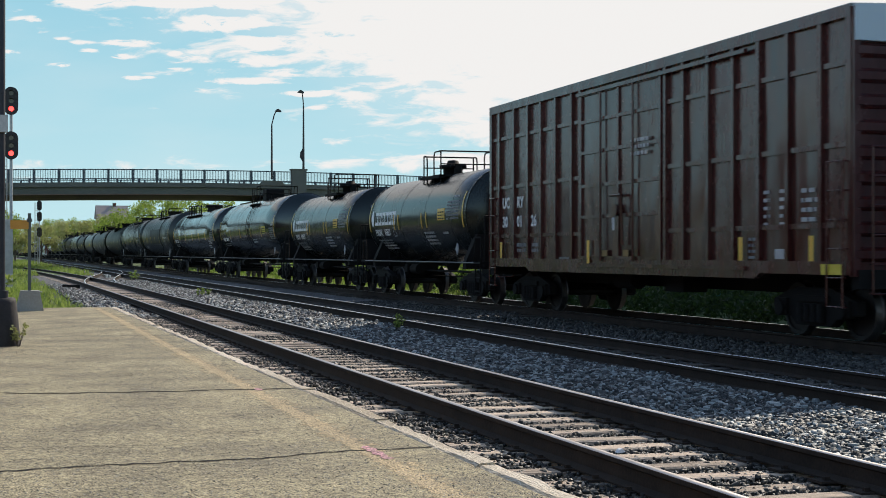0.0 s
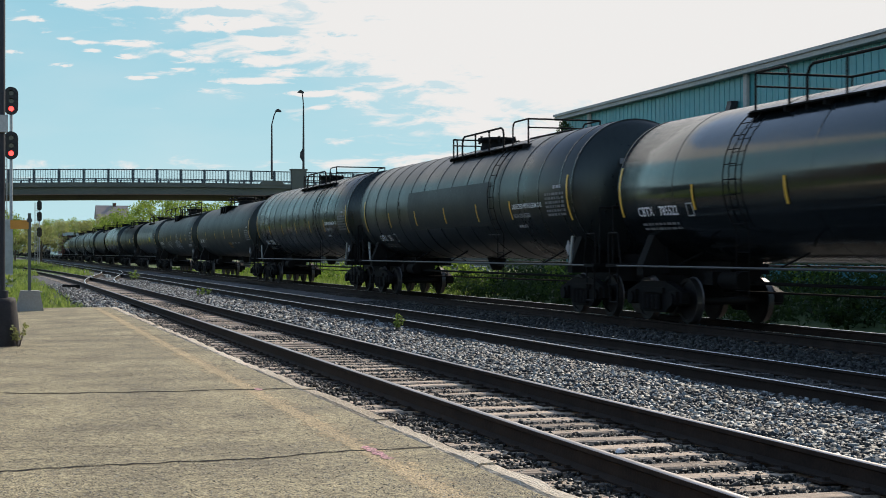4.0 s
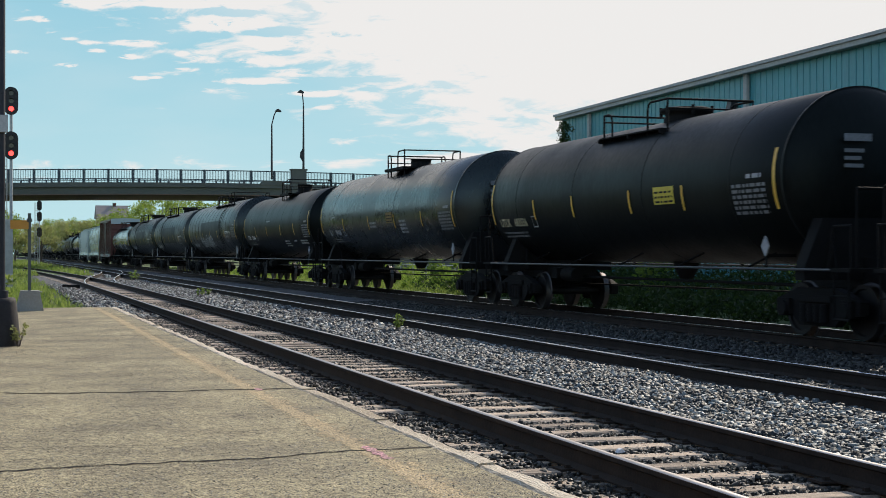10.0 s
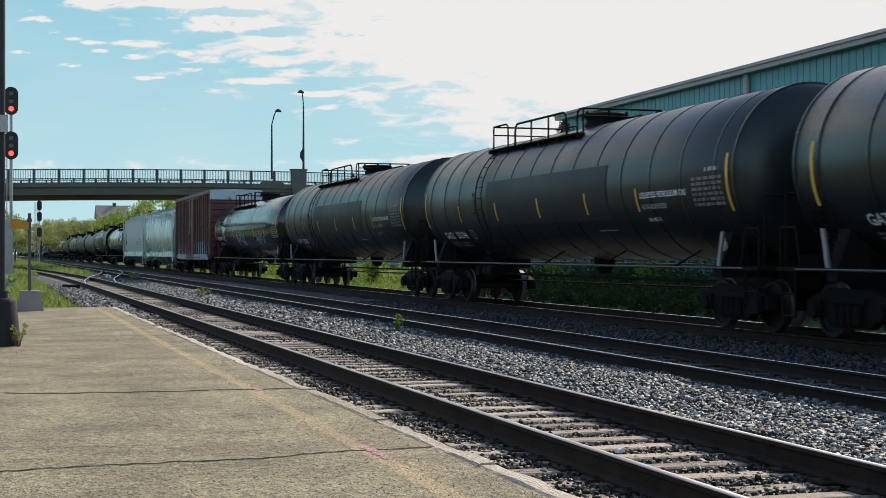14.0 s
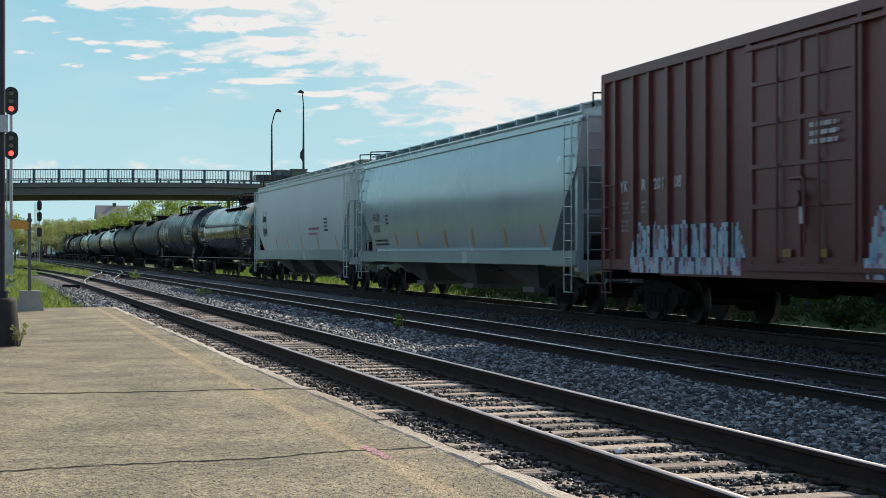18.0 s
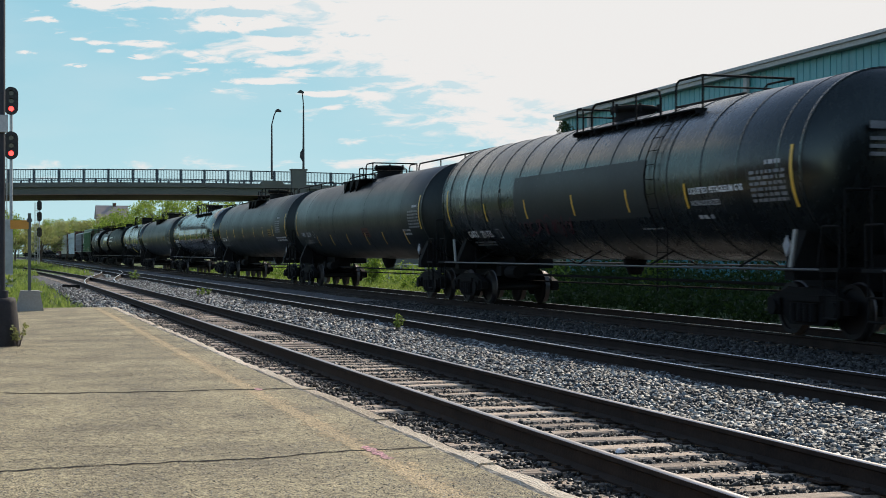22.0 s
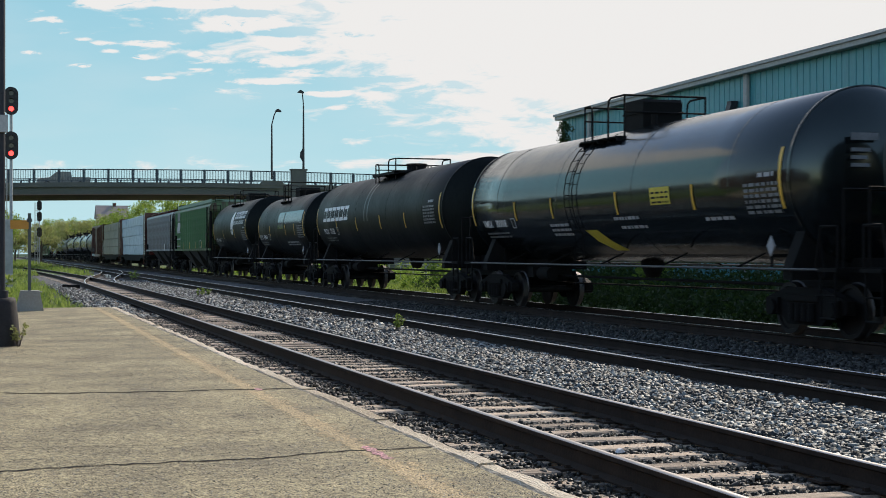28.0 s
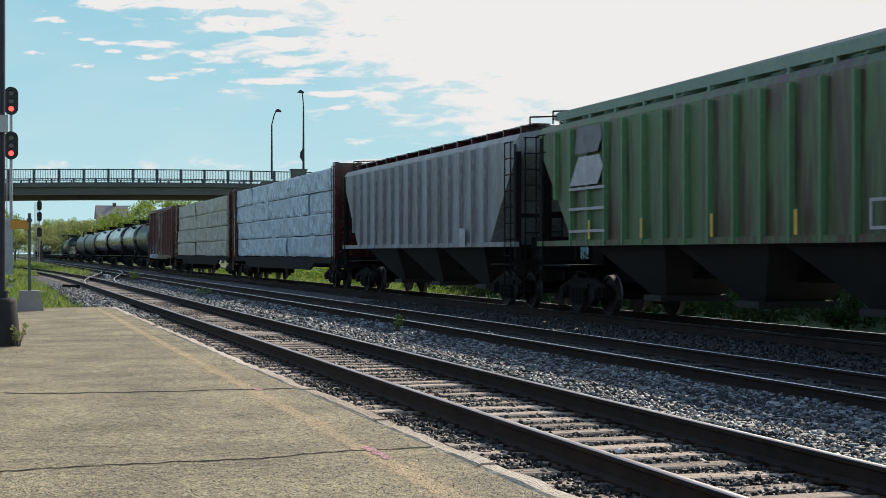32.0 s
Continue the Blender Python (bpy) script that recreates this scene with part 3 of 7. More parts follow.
stones("ballast_stone", 28000, spots_bed(4.2, 5.6, 6.0, 60, 1.4, 0.020), 0.024, M_STONE_DUSTY, "small stones between the siding ties", 5)
stones("ballast_stone", 4500, spots_bed(2.5, 4.0, 36.5, 75, 1.3, 0.03), 0.055, M_STONE, "loose ballast stones beyond the platform end", 6)
stones("ballast_stone", 5000, spots_bed(8.4, 9.8, 10, 45, 1.3, -0.01), 0.04, M_STONE_SHADED, "stones between the main-line rails", 7)


def spots_platform(r, n):
    x = r.uniform(-2.6, 2.84, n)
    y = 7.0 + 22 * r.uniform(0, 1, n) ** 1.7
    return x, y, np.full(n, PZ - 0.001)


M_CHIP = stone_material("exposed_aggregate", 0.03, 0.17, 0.55, 1.35)
stones("platform_grit", 45000, spots_platform, 0.0052, M_CHIP, "small exposed grit on the platform asphalt", 8)

# cloud layer drifting slowly, far behind all
SKY_LOW, SKY_HIGH = (0.52, 0.765, 0.83, 1), (0.31, 0.605, 0.75, 1)


def cloud_material():
    m = bpy.data.materials.new("sunlit_cloud")
    m.use_nodes = True
    nn, l = m.node_tree.nodes, m.node_tree.links
    tc = nn.new("ShaderNodeTexCoord")
    def dot(vec):
        d = nn.new("ShaderNodeVectorMath")
        d.operation = "DOT_PRODUCT"
        l.new(tc.outputs["Object"], d.inputs[0])
        d.inputs[1].default_value = vec
        return d.outputs["Value"]

    def op(kind, p, q, r=None):
        m_ = nn.new("ShaderNodeMath")
        m_.operation = kind
        for i, s in enumerate((p, q, r)):
            if s is None:
                continue
            if isinstance(s, (int, float)):
                m_.inputs[i].default_value = s
            else:
                l.new(s, m_.inputs[i])
        return m_.outputs[0]

    th = radians(17.29)
    dep = dot((math.sin(th), math.cos(th), 0))
    u = op("DIVIDE", dot((math.cos(th), -math.sin(th), 0)), dep)
    w = op("DIVIDE", dot((0, 0, 1)), dep)
    co = nn.new("ShaderNodeCombineXYZ")
    l.new(u, co.inputs[0])
    l.new(op("MULTIPLY", w, 3.6), co.inputs[1])
    co.inputs[2].default_value = 4.3
    a = nn.new("ShaderNodeTexNoise")
    a.inputs["Scale"].default_value, a.inputs["Detail"].default_value, a.inputs["Roughness"].default_value = 23.0, 9, 0.62
    a.inputs["Distortion"].default_value = 0.4
    l.new(co.outputs[0], a.inputs["Vector"])
    # the bank of cloud lies towards the sun, with a slanting edge; scattered puffs beside it
    slant = op("MULTIPLY_ADD", w, 0.918, op("MULTIPLY_ADD", u, 0.397, -0.060))
    cover = op("MINIMUM", op("MAXIMUM", op("MULTIPLY", slant, 5.2), op("MULTIPLY_ADD", w, 0.3, -0.27)), 0.5)
    low = op("MULTIPLY", op("MAXIMUM", op("SUBTRACT", 0.012, op("ABSOLUTE", op("SUBTRACT", w, 0.061), 0)), 0), 22.0)
    ragged = op("MULTIPLY_ADD", op("SUBTRACT", a.outputs[0], 0.5), 1.3, 0.5)
    total = op("ADD", op("ADD", ragged, cover), low)
    wisp = nn.new("ShaderNodeTexNoise")
    wisp.inputs["Scale"].default_value, wisp.inputs["Detail"].default_value, wisp.inputs["Roughness"].default_value = 46.0, 8, 0.7
    wisp.inputs["Distortion"].default_value = 0.8
    l.new(co.outputs[0], wisp.inputs["Vector"])
    torn = op("MAXIMUM", op("MULTIPLY_ADD", wisp.outputs[0], 4.0, -1.35), 0.0)
    # small flat puffs: place across, height, half width, half height
    for spots in (((-0.2819, 0.1623, 0.032, 0.004, 1), (-0.2976, 0.1683, 0.0135, 0.0029, 0.7), (-0.2785, 0.153, 0.0084, 0.0022, 0.4), (-0.2976, 0.1398, 0.0152, 0.0029, 0.9), (-0.2628, 0.1302, 0.0219, 0.0032, 1), (-0.2651, 0.1488, 0.0118, 0.0022, 0.4), (-0.2505, 0.1463, 0.0118, 0.0025, 0.6), (-0.2191, 0.1459, 0.032, 0.0032, 0.9), (-0.2438, 0.1403, 0.0101, 0.0025, 0.6), (-0.2247, 0.1364, 0.0135, 0.0025, 0.9), (-0.1854, 0.1385, 0.0061, 0.0022, 0.7), (-0.1831, 0.1324, 0.0152, 0.0025, 0.7), (-0.1742, 0.1351, 0.0135, 0.0022, 0.5), (-0.1843, 0.1279, 0.0128, 0.0025, 0.9), (-0.2157, 0.1216, 0.0108, 0.0025, 0.8), (-0.2034, 0.1221, 0.0061, 0.0014, 0.7), (-0.1787, 0.1133, 0.0269, 0.0043, 0.45), (-0.2438, 0.1739, 0.0404, 0.0043, 1), (-0.1989, 0.1627, 0.0168, 0.0022, 0.4)),
            ((-0.1764, 0.1732, 0.0505, 0.0036, 1), (-0.154, 0.1593, 0.037, 0.0072, 1), (-0.1315, 0.1324, 0.0286, 0.004, 1), (-0.1338, 0.1194, 0.0387, 0.0032, 1), (-0.0956, 0.1111, 0.037, 0.0032, 1), (-0.1203, 0.147, 0.0303, 0.0065, 0.8), (-0.1091, 0.1252, 0.0202, 0.0036, 0.8), (-0.0866, 0.101, 0.0101, 0.0018, 0.6), (-0.1787, 0.0902, 0.0168, 0.0018, 0.3), (-0.1248, 0.1537, 0.0253, 0.0043, -1), (-0.0754, 0.1519, 0.0185, 0.0029, -0.8), (-0.1495, 0.1665, 0.0236, 0.0036, -0.9), (-0.0507, 0.1216, 0.0101, 0.0022, -0.6), (-0.0552, 0.1138, 0.0101, 0.0022, -0.6), (-0.0866, 0.1201, 0.037, 0.0029, -0.9), (-0.1181, 0.1391, 0.0202, 0.0025, -0.7), (-0.0866, 0.1055, 0.0269, 0.0025, -0.7))):
        for pu, pw, ha, hb, amount in spots:
            du, dw = op("DIVIDE", op("SUBTRACT", u, pu), ha), op("DIVIDE", op("SUBTRACT", w, pw), hb)
            near = op("MAXIMUM", op("SUBTRACT", 1.0, op("SQRT", op("ADD", op("MULTIPLY", du, du), op("MULTIPLY", dw, dw)), 0)), 0)
            total = op("MULTIPLY_ADD", op("MULTIPLY", near, torn), 0.62 * amount, total)
    ra = nn.new("ShaderNodeMapRange")
    ra.interpolation_type = "SMOOTHSTEP"
    l.new(total, ra.inputs[0])
    ra.inputs[1].default_value, ra.inputs[2].default_value = 0.48, 0.74
    thin = nn.new("ShaderNodeTexNoise")
    thin.inputs["Scale"].default_value, thin.inputs["Detail"].default_value = 7.0, 6
    l.new(co.outputs[0], thin.inputs["Vector"])
    veil = nn.new("ShaderNodeMapRange")
    l.new(thin.outputs[0], veil.inputs[0])
    veil.inputs[1].default_value, veil.inputs[2].default_value, veil.inputs[4].default_value = 0.45, 0.8, 0.4
    glow_ = nn.new("ShaderNodeMapRange")
    glow_.interpolation_type = "SMOOTHSTEP"
    l.new(slant, glow_.inputs[0])
    glow_.inputs[1].default_value, glow_.inputs[2].default_value, glow_.inputs[4].default_value = 0.0, 0.10, 0.9
    thin_all = op("ADD", op("MULTIPLY", veil.outputs[0], 0.45), glow_.outputs[0])
    alpha = op("MINIMUM", op("MAXIMUM", ra.outputs[0], thin_all), 1.0)
    blue = nn.new("ShaderNodeMix")
    blue.data_type = "RGBA"
    l.new(op("MULTIPLY", w, 5.5), blue.inputs[0])
    blue.inputs[6].default_value, blue.inputs[7].default_value = SKY_LOW, SKY_HIGH
    tone = nn.new("ShaderNodeMix")
    tone.data_type = "RGBA"
    l.new(alpha, tone.inputs[0])
    l.new(blue.outputs[2], tone.inputs[6])
    tone.inputs[7].default_value = (0.825, 0.825, 0.83, 1)
    em = nn.new("ShaderNodeEmission")
    em.inputs[1].default_value = 0.84
    l.new(tone.outputs[2], em.inputs[0])
    l.new(em.outputs[0], nn["Material Output"].inputs[0])
    return m


CLOUD_R = 2400
cl = Shape()
cv = []
for j in range(9):
    for i in range(41):
        a = radians(-30 + 100 * i / 40)
        e = radians(-0.4 + 24 * j / 8)
        cv.append((CLOUD_R * math.sin(a) * math.cos(e), CLOUD_R * math.cos(a) * math.cos(e), CLOUD_R * math.sin(e)))
cl.add(cv, [(j * 41 + i, j * 41 + i + 1, (j + 1) * 41 + i + 1, (j + 1) * 41 + i) for j in range(8) for i in range(40)], True)
clouds = tagged(part("cloud_backdrop", cl, cloud_material()), "thin bright spring clouds over a pale blue sky", "clouds", kind="structure")


# plain dark wall out of view behind the platform, added to darken wagon reflections
tagged(part("station_wall", Shape().box(-18.0, -13.6, -45, 64, -0.6, 6.6), M_UNSEEN_WALL), "plain dark wall out of view, added for the wagons to mirror", "wall", kind="structure")

# ---------- road bridge over the tracks ----------
BY, BDEEP = 153.0, 19.7
bridge = thing("road_bridge", "long grey concrete road bridge with dark metal railing", "bridge", pose(0, BY, 0))


def camber(x):
    return max(-0.7, 0.20 - 0.0006 * (x - 23) ** 2)


def span(y0, y1, z0, z1, x0=-60, x1=62):
    """A long beam that follows the bridge's camber."""
    s = Shape()
    xs = [x0 + (x1 - x0) * i / 40 for i in range(41)]
    v = [(x, y, z + camber(x)) for x in xs for y, z in ((y0, z0), (y1, z0), (y1, z1), (y0, z1))]
    s.add(v, [(4 * i + k, 4 * i + 4 + k, 4 * i + 4 + (k + 1) % 4, 4 * i + (k + 1) % 4) for i in range(40) for k in range(4)])
    return s.add(v[:4], [(0, 1, 2, 3)]).add(v[-4:], [(3, 2, 1, 0)])


part("girder", span(0.3, 0.7, 7.42, 8.15), M_GIRDER, bridge, "grey painted steel girder")
part("girder", span(BDEEP - 0.7, BDEEP - 0.3, 7.42, 8.15), M_GIRDER, bridge, "grey painted steel girder")
for gy in (3.0, 6.2, 9.4, 12.6, 15.8):
    part("girder", span(gy, gy + 0.4, 7.5, 8.15), M_SOFFIT, bridge, "rust-brown inner girder")
part("flange", span(0.15, 0.9, 7.34, 7.42), M_SOFFIT, bridge)
part("soffit", span(0.75, BDEEP - 0.75, 7.44, 7.5), M_SOFFIT, bridge, "rusty brown soffit")
part("deck", span(0, BDEEP, 8.15, 8.5), M_CONCRETE_SHADED, bridge, "concrete deck slab")
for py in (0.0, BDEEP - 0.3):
    part("parapet_kerb", span(py, py + 0.3, 8.5, 8.62), M_CONCRETE_SHADED, bridge)
posts = [4.0 + 2.475 * i for i in range(-12, 11)] + [34.95 + 2.5 * i for i in range(10)]
post_me = Shape().box(-0.11, 0.11, -0.09, 0.09, 0, 1.42).mesh("railing_post", M_RAILING)
stub_me = Shape().box(-0.08, 0.08, -0.05, 0.05, 0, 0.24).mesh("rail_stub", M_RAILING)
for py in (0.15, BDEEP - 0.15):
    for a, b in zip(posts, posts[1:] + [posts[-1] + 2.5]):
        part("railing_post", post_me, None, bridge).location = (a, py, 8.6 + camber(a))
        if py < 1:
            part("rail_stub", stub_me, None, bridge).location = ((a + b) / 2, py, 8.6 + camber((a + b) / 2))
    part("top_rail", span(py - 0.06, py + 0.06, 9.90, 10.0, -25.5, 60), M_RAILING, bridge)
    part("bottom_rail", span(py - 0.04, py + 0.04, 8.80, 8.86, -25.5, 60), M_RAILING, bridge)
    bars_ = Shape()
    for a, b in zip(posts, posts[1:]):
        n = round((b - a) / 0.165)
        for k in range(1, n):
            bx = a + (b - a) * k / n
            bars_.box(bx - 0.02, bx + 0.02, py - 0.02, py + 0.02, 8.85 + camber(bx), 9.91 + camber(bx))
    tagged(part("baluster", bars_, M_RAILING, bridge), kind="stuff")
part("abutment", Shape().prism_y([(28.2, -0.6), (62, -0.6), (62, 7.3), (28.2, 7.3)], 0.6, BDEEP - 0.6), M_CONCRETE_SHADED, bridge, "concrete abutment with its shade put into the colour")
part("abutment", Shape().prism_y([(-60, -0.6), (-3.5, -0.6), (-3.5, 6.9), (-60, 6.9)], 0.6, BDEEP - 0.6), M_CONCRETE_SHADED, bridge)
part("pilaster", Shape().box(30.6, 32.2, -0.25, 0.6, 6.9, 10.3).box(30.5, 32.3, -0.3, 0.65, 10.3, 10.45), M_CONCRETE_SHADED, bridge, "concrete end pilaster")
part("lamp_plinth", Shape().prism_y([(27.2, 8.7), (29.9, 8.7), (29.5, 9.15), (27.5, 9.15)], -0.1, 0.5), M_CONCRETE_SHADED, bridge)


def street_lamp(x, y, z, h, arm):
    t = thing("street_lamp", "tall slim dark street lamp on the bridge", "street lamp", pose(x, y, z))
    part("pole", Shape().tube((0, 0, 0), (0, 0, h), 0.13, 10, r2=0.08), M_POLE, t)
    part("arm", Shape().path([(0, 0, h - 0.05), (arm * 0.35, 0, h + 1.0), (arm * 0.75, 0, h + 1.55)], 0.06), M_POLE, t)
    part("lamp_head", Shape().prism_y([(arm - 0.42, h + 1.38), (arm + 0.28, h + 1.32), (arm + 0.24, h + 1.46), (arm - 0.05, h + 1.66), (arm - 0.22, h + 1.62)], -0.2, 0.2), M_POLE, t)
    return t


street_lamp(28.5, BY + 0.2, 9.3, 5.9, 0.75)
lamp2 = street_lamp(31.95, BY + 0.2, 10.4, 6.9, -0.25)
part("hanging_sign", Shape().tube((-0.25, 0, 2.0), (-0.25, 0.03, 2.0), 0.01, 4).prism_y([(-0.12, 0.9), (-0.12, 2.2), (-0.36, 1.85), (-0.4, 1.35)], -0.03, 0.03), M_POLE, lamp2)


# ---------- teal warehouse behind the train ----------
WH = pose(25.82, 63.7, 0, 0, 0, -1.24)
wh = thing("warehouse", "long teal metal-clad warehouse with grey roof edge", "warehouse", WH)
WLEN = 78.0
WTOP = 7.70


def siding(y0, y1):
    """Ribbed vertical metal sheet facing -x."""
    s = Shape()
    pts = []
    y = y0
    while y < y1 - 0.01:
        for dy, dx in ((0, 0), (0.32, 0), (0.335, 0.018), (0.36, 0.018), (0.372, -0.012), (0.40, -0.012)):
            pts.append((dx, min(y + dy, y1)))
        y += 0.41
    pts.append((0, y1))
    v = []
    for x, yy in pts:
        v += [(x, yy, -0.5), (x, yy, WTOP)]
    s.add(v, [(2 * i + 2, 2 * i, 2 * i + 1, 2 * i + 3) for i in range(len(pts) - 1)])
    return s


for k in range(13):
    part("wall_panel", siding(-WLEN + k * 6.0, -WLEN + (k + 1) * 6.0 - 0.001), M_TEAL, wh)
part("core_wall", Shape().box(0.06, 30, -WLEN, 0, -0.5, WTOP), M_TEAL, wh)
part("corner_trim", Shape().box(-0.06, 0.25, -0.03, 0.06, -0.5, WTOP), M_FASCIA, wh)
part("roof_fascia", Shape().box(-0.35, 0.1, -WLEN, 0.3, WTOP, WTOP + 0.22).box(-0.42, -0.34, -WLEN, 0.32, WTOP + 0.16, WTOP + 0.27), M_FASCIA, wh, "pale grey metal roof edge")
part("roof", Shape().prism_y([(-0.05, WTOP + 0.22), (15, WTOP + 1.1), (30, WTOP + 0.22)], -WLEN, 0.28), M_FASCIA, wh)
part("downpipe", Shape().box(-0.16, -0.045, -18.4, -18.15, -0.5, WTOP), M_FASCIA, wh)
part("downpipe", Shape().box(-0.14, -0.045, -3.55, -3.33, -0.5, WTOP), M_FASCIA, wh)
part("wall_lamp", Shape().box(-0.3, -0.03, -17.5, -17.2, 6.75, 6.85).prism_y([(-0.4, 6.45), (-0.12, 6.45), (-0.05, 6.75), (-0.3, 6.75)], -17.52, -17.18), M_POLE, wh, "dark wall lamp")
# ---------- the freight train ----------
TX, TZ = TRACK_X[2], RAIL_Z[2]


def truck_parts(parent, y):
    """A two-axle bogie as a part, with its side frames and wheelsets below it."""
    def bolster():
        return Shape().box(-1.05, 1.05, -0.2, 0.2, 0.42, 0.72).box(-0.3, 0.3, -0.3, 0.3, 0.72, 0.82).mesh("bogie", M_FRAME)

    def side():
        s = Shape()
        o = [(-1.2, 0.40), (-0.72, 0.36), (-0.5, 0.2), (0.5, 0.2), (0.72, 0.36), (1.2, 0.40), (1.2, 0.60), (0.95, 0.68), (0.5, 0.80), (-0.5, 0.80), (-0.95, 0.68), (-1.2, 0.60)]
        s.prism_x(o, -0.08, 0.08)
        for k in (-0.28, -0.09, 0.1, 0.29):
            s.tube((-0.11, k, 0.26), (-0.11, k, 0.55), 0.075, 8)
        for k in (-0.89, 0.89):
            s.tube((-0.19, k, 0.46), (0.1, k, 0.46), 0.13, 12)
            s.box(-0.14, 0.1, k - 0.17, k + 0.17, 0.36, 0.62)
        s.box(-0.13, 0.1, -0.47, 0.47, 0.58, 0.68)
        return s.mesh("side_frame", M_FRAME)

    def wheels():
        half = [(-1.18, 0.005, 0), (-1.18, 0.08, 0), (-0.84, 0.085, 0), (-0.80, 0.12, 0), (-0.785, 0.35, 0), (-0.815, 0.365, 0), (-0.815, 0.428, 1), (-0.70, 0.437, 1), (-0.68, 0.462, 0), (-0.672, 0.36, 0), (-0.71, 0.12, 0), (-0.68, 0.085, 0)]
        prof = half + [(-x, r, 0) for x, r, m in reversed(half)]
        for i in range(len(half)):
            k = len(prof) - 2 - i
            prof[k] = (prof[k][0], prof[k][1], half[i][2])
        s, n = Shape(), 24
        v = [(x, r * math.cos(i * math.tau / n), r * math.sin(i * math.tau / n)) for x, r, m in prof for i in range(n)]
        s.v = v
        for j in range(len(prof) - 1):
            for i in range(n):
                s.f.append((j * n + i, j * n + (i + 1) % n, (j + 1) * n + (i + 1) % n, (j + 1) * n + i))
                s.s.append(False)
                s.m.append(prof[j][2])
        return s.mesh("wheelset", [M_WHEEL, M_TREAD])

    b = part("bogie", kept("bogie", bolster), None, parent)
    b.location = (0, y, 0)
    for sx in (-1.0, 1.0):
        o = part("side_frame", kept("side_frame", side), None, b)
        o.location = (sx, 0, 0)
        if sx > 0:
            o.rotation_euler = (0, 0, math.pi)
    for k in (-0.89, 0.89):
        o = part("wheelset", kept("wheelset", wheels), None, b)
        o.location = (0, k, 0.44)
        WHEELSETS.append((len(CARS) - 1, y + k, o))
    return b


WHEELSETS = []
CARS = []
CAR_SHELL = {}
CARS_LEN = {}


def coupler(parent, y):
    s = 1 if y > 0 else -1

    def make():
        c = Shape().box(-0.07, 0.07, -0.75, 0, 0.74, 0.92)
        c.box(-0.16, 0.16, -0.22, 0.06, 0.70, 0.98)
        c.path([(0.2, -0.5, 0.7), (0.24, -0.25, 0.5), (0.15, -0.02, 0.42)], 0.03)
        return c.mesh("coupler", M_FRAME)
    o = part("coupler", kept("coupler", make), None, parent)
    o.location = (0, y, 0)
    if s < 0:
        o.rotation_euler = (0, 0, math.pi)
    return o


FONT_MESH = {}


def letters(text, size, bold=0.0):
    """Flat lettering from the built-in font, as (u, v) verts and faces, starting at 0, 0."""
    key = (text, size, bold)
    if key not in FONT_MESH:
        cu = bpy.data.curves.new("lettering", "FONT")
        cu.body, cu.size, cu.offset, cu.resolution_u = text, size, bold, 2
        ob = new("lettering", cu)
        dg = bpy.context.evaluated_depsgraph_get()
        me = bpy.data.meshes.new_from_object(ob.evaluated_get(dg))
        FONT_MESH[key] = ([(v.co.x, v.co.y) for v in me.vertices], [tuple(p.vertices) for p in me.polygons])
        bpy.data.objects.remove(ob)
        bpy.data.curves.remove(cu)
        bpy.data.meshes.remove(me)
    return FONT_MESH[key]


def on_side(uv, faces, y, z, radius=None, zc=0.0, x=-1.5, off=0.009, prof=None):
    """Lays flat (u, v) shapes on the side facing the platform: u runs to the car's front (-y), v up; bent round a tank if it has a radius."""
    s = Shape()
    out = []
    for u, v in uv:
        if radius:
            a = (z - zc + v) / radius
            a = max(-1.5, min(1.5, a))
            out.append((-(radius + off) * math.cos(a), y - u, zc + (radius + off) * math.sin(a)))
        elif prof:
            out.append((-prof(z + v) - off, y - u, z + v))
        else:
            out.append((x - off, y - u, z + v))
    s.add(out, faces, bool(radius))
    return s


def rect(u0, u1, v0, v1, n=1):
    uv = []
    for j in range(n + 1):
        uv += [(u0, v0 + (v1 - v0) * j / n), (u1, v0 + (v1 - v0) * j / n)]
    return uv, [(2 * j, 2 * j + 1, 2 * j + 3, 2 * j + 2) for j in range(n)]


def bars(width, rows, row_h, seed, fill=0.62):
    """Rows of short bars, for small print."""
    r = random.Random(seed)
    uv, fa = [], []
    for j in range(rows):
        u = 0
        while u < width:
            w = min(r.uniform(0.06, 0.22), width - u)
            k = len(uv)
            a, _ = rect(u, u + w, -j * row_h, -j * row_h + row_h * fill)
            uv += a
            fa.append((k, k + 1, k + 3, k + 2))
            u += w + r.uniform(0.03, 0.06)
    return uv, fa


def scrawl(width, height, seed, loops=9, pen=0.035):
    """A sprayed scribble of looping strokes."""
    r = random.Random(seed)
    uv, fa = [], []
    for k in range(loops):
        cx = width * (k + 0.5) / loops + r.uniform(-0.1, 0.1)
        cy = height * r.uniform(0.35, 0.65)
        ax, ay = width / loops * r.uniform(0.45, 0.9), height * r.uniform(0.25, 0.5)
        a0, a1, tilt = r.uniform(0, 6), r.uniform(3.2, 6.6), r.uniform(-0.4, 0.4)
        prev = None
        for i in range(19):
            a = a0 + a1 * i / 18
            x = cx + ax * math.cos(a) + tilt * ay * math.sin(a)
            y = cy + ay * math.sin(a * (1.0 if k % 2 else 1.3))
            if prev:
                dx, dy = x - prev[0], y - prev[1]
                d = math.hypot(dx, dy) or 1
                px, py = -dy / d * pen, dx / d * pen
                b = len(uv)
                uv += [(prev[0] - px, prev[1] - py), (prev[0] + px, prev[1] + py), (x + px, y + py), (x - px, y - py)]
                fa.append((b, b + 3, b + 2, b + 1))
            prev = (x, y)
    return uv, fa


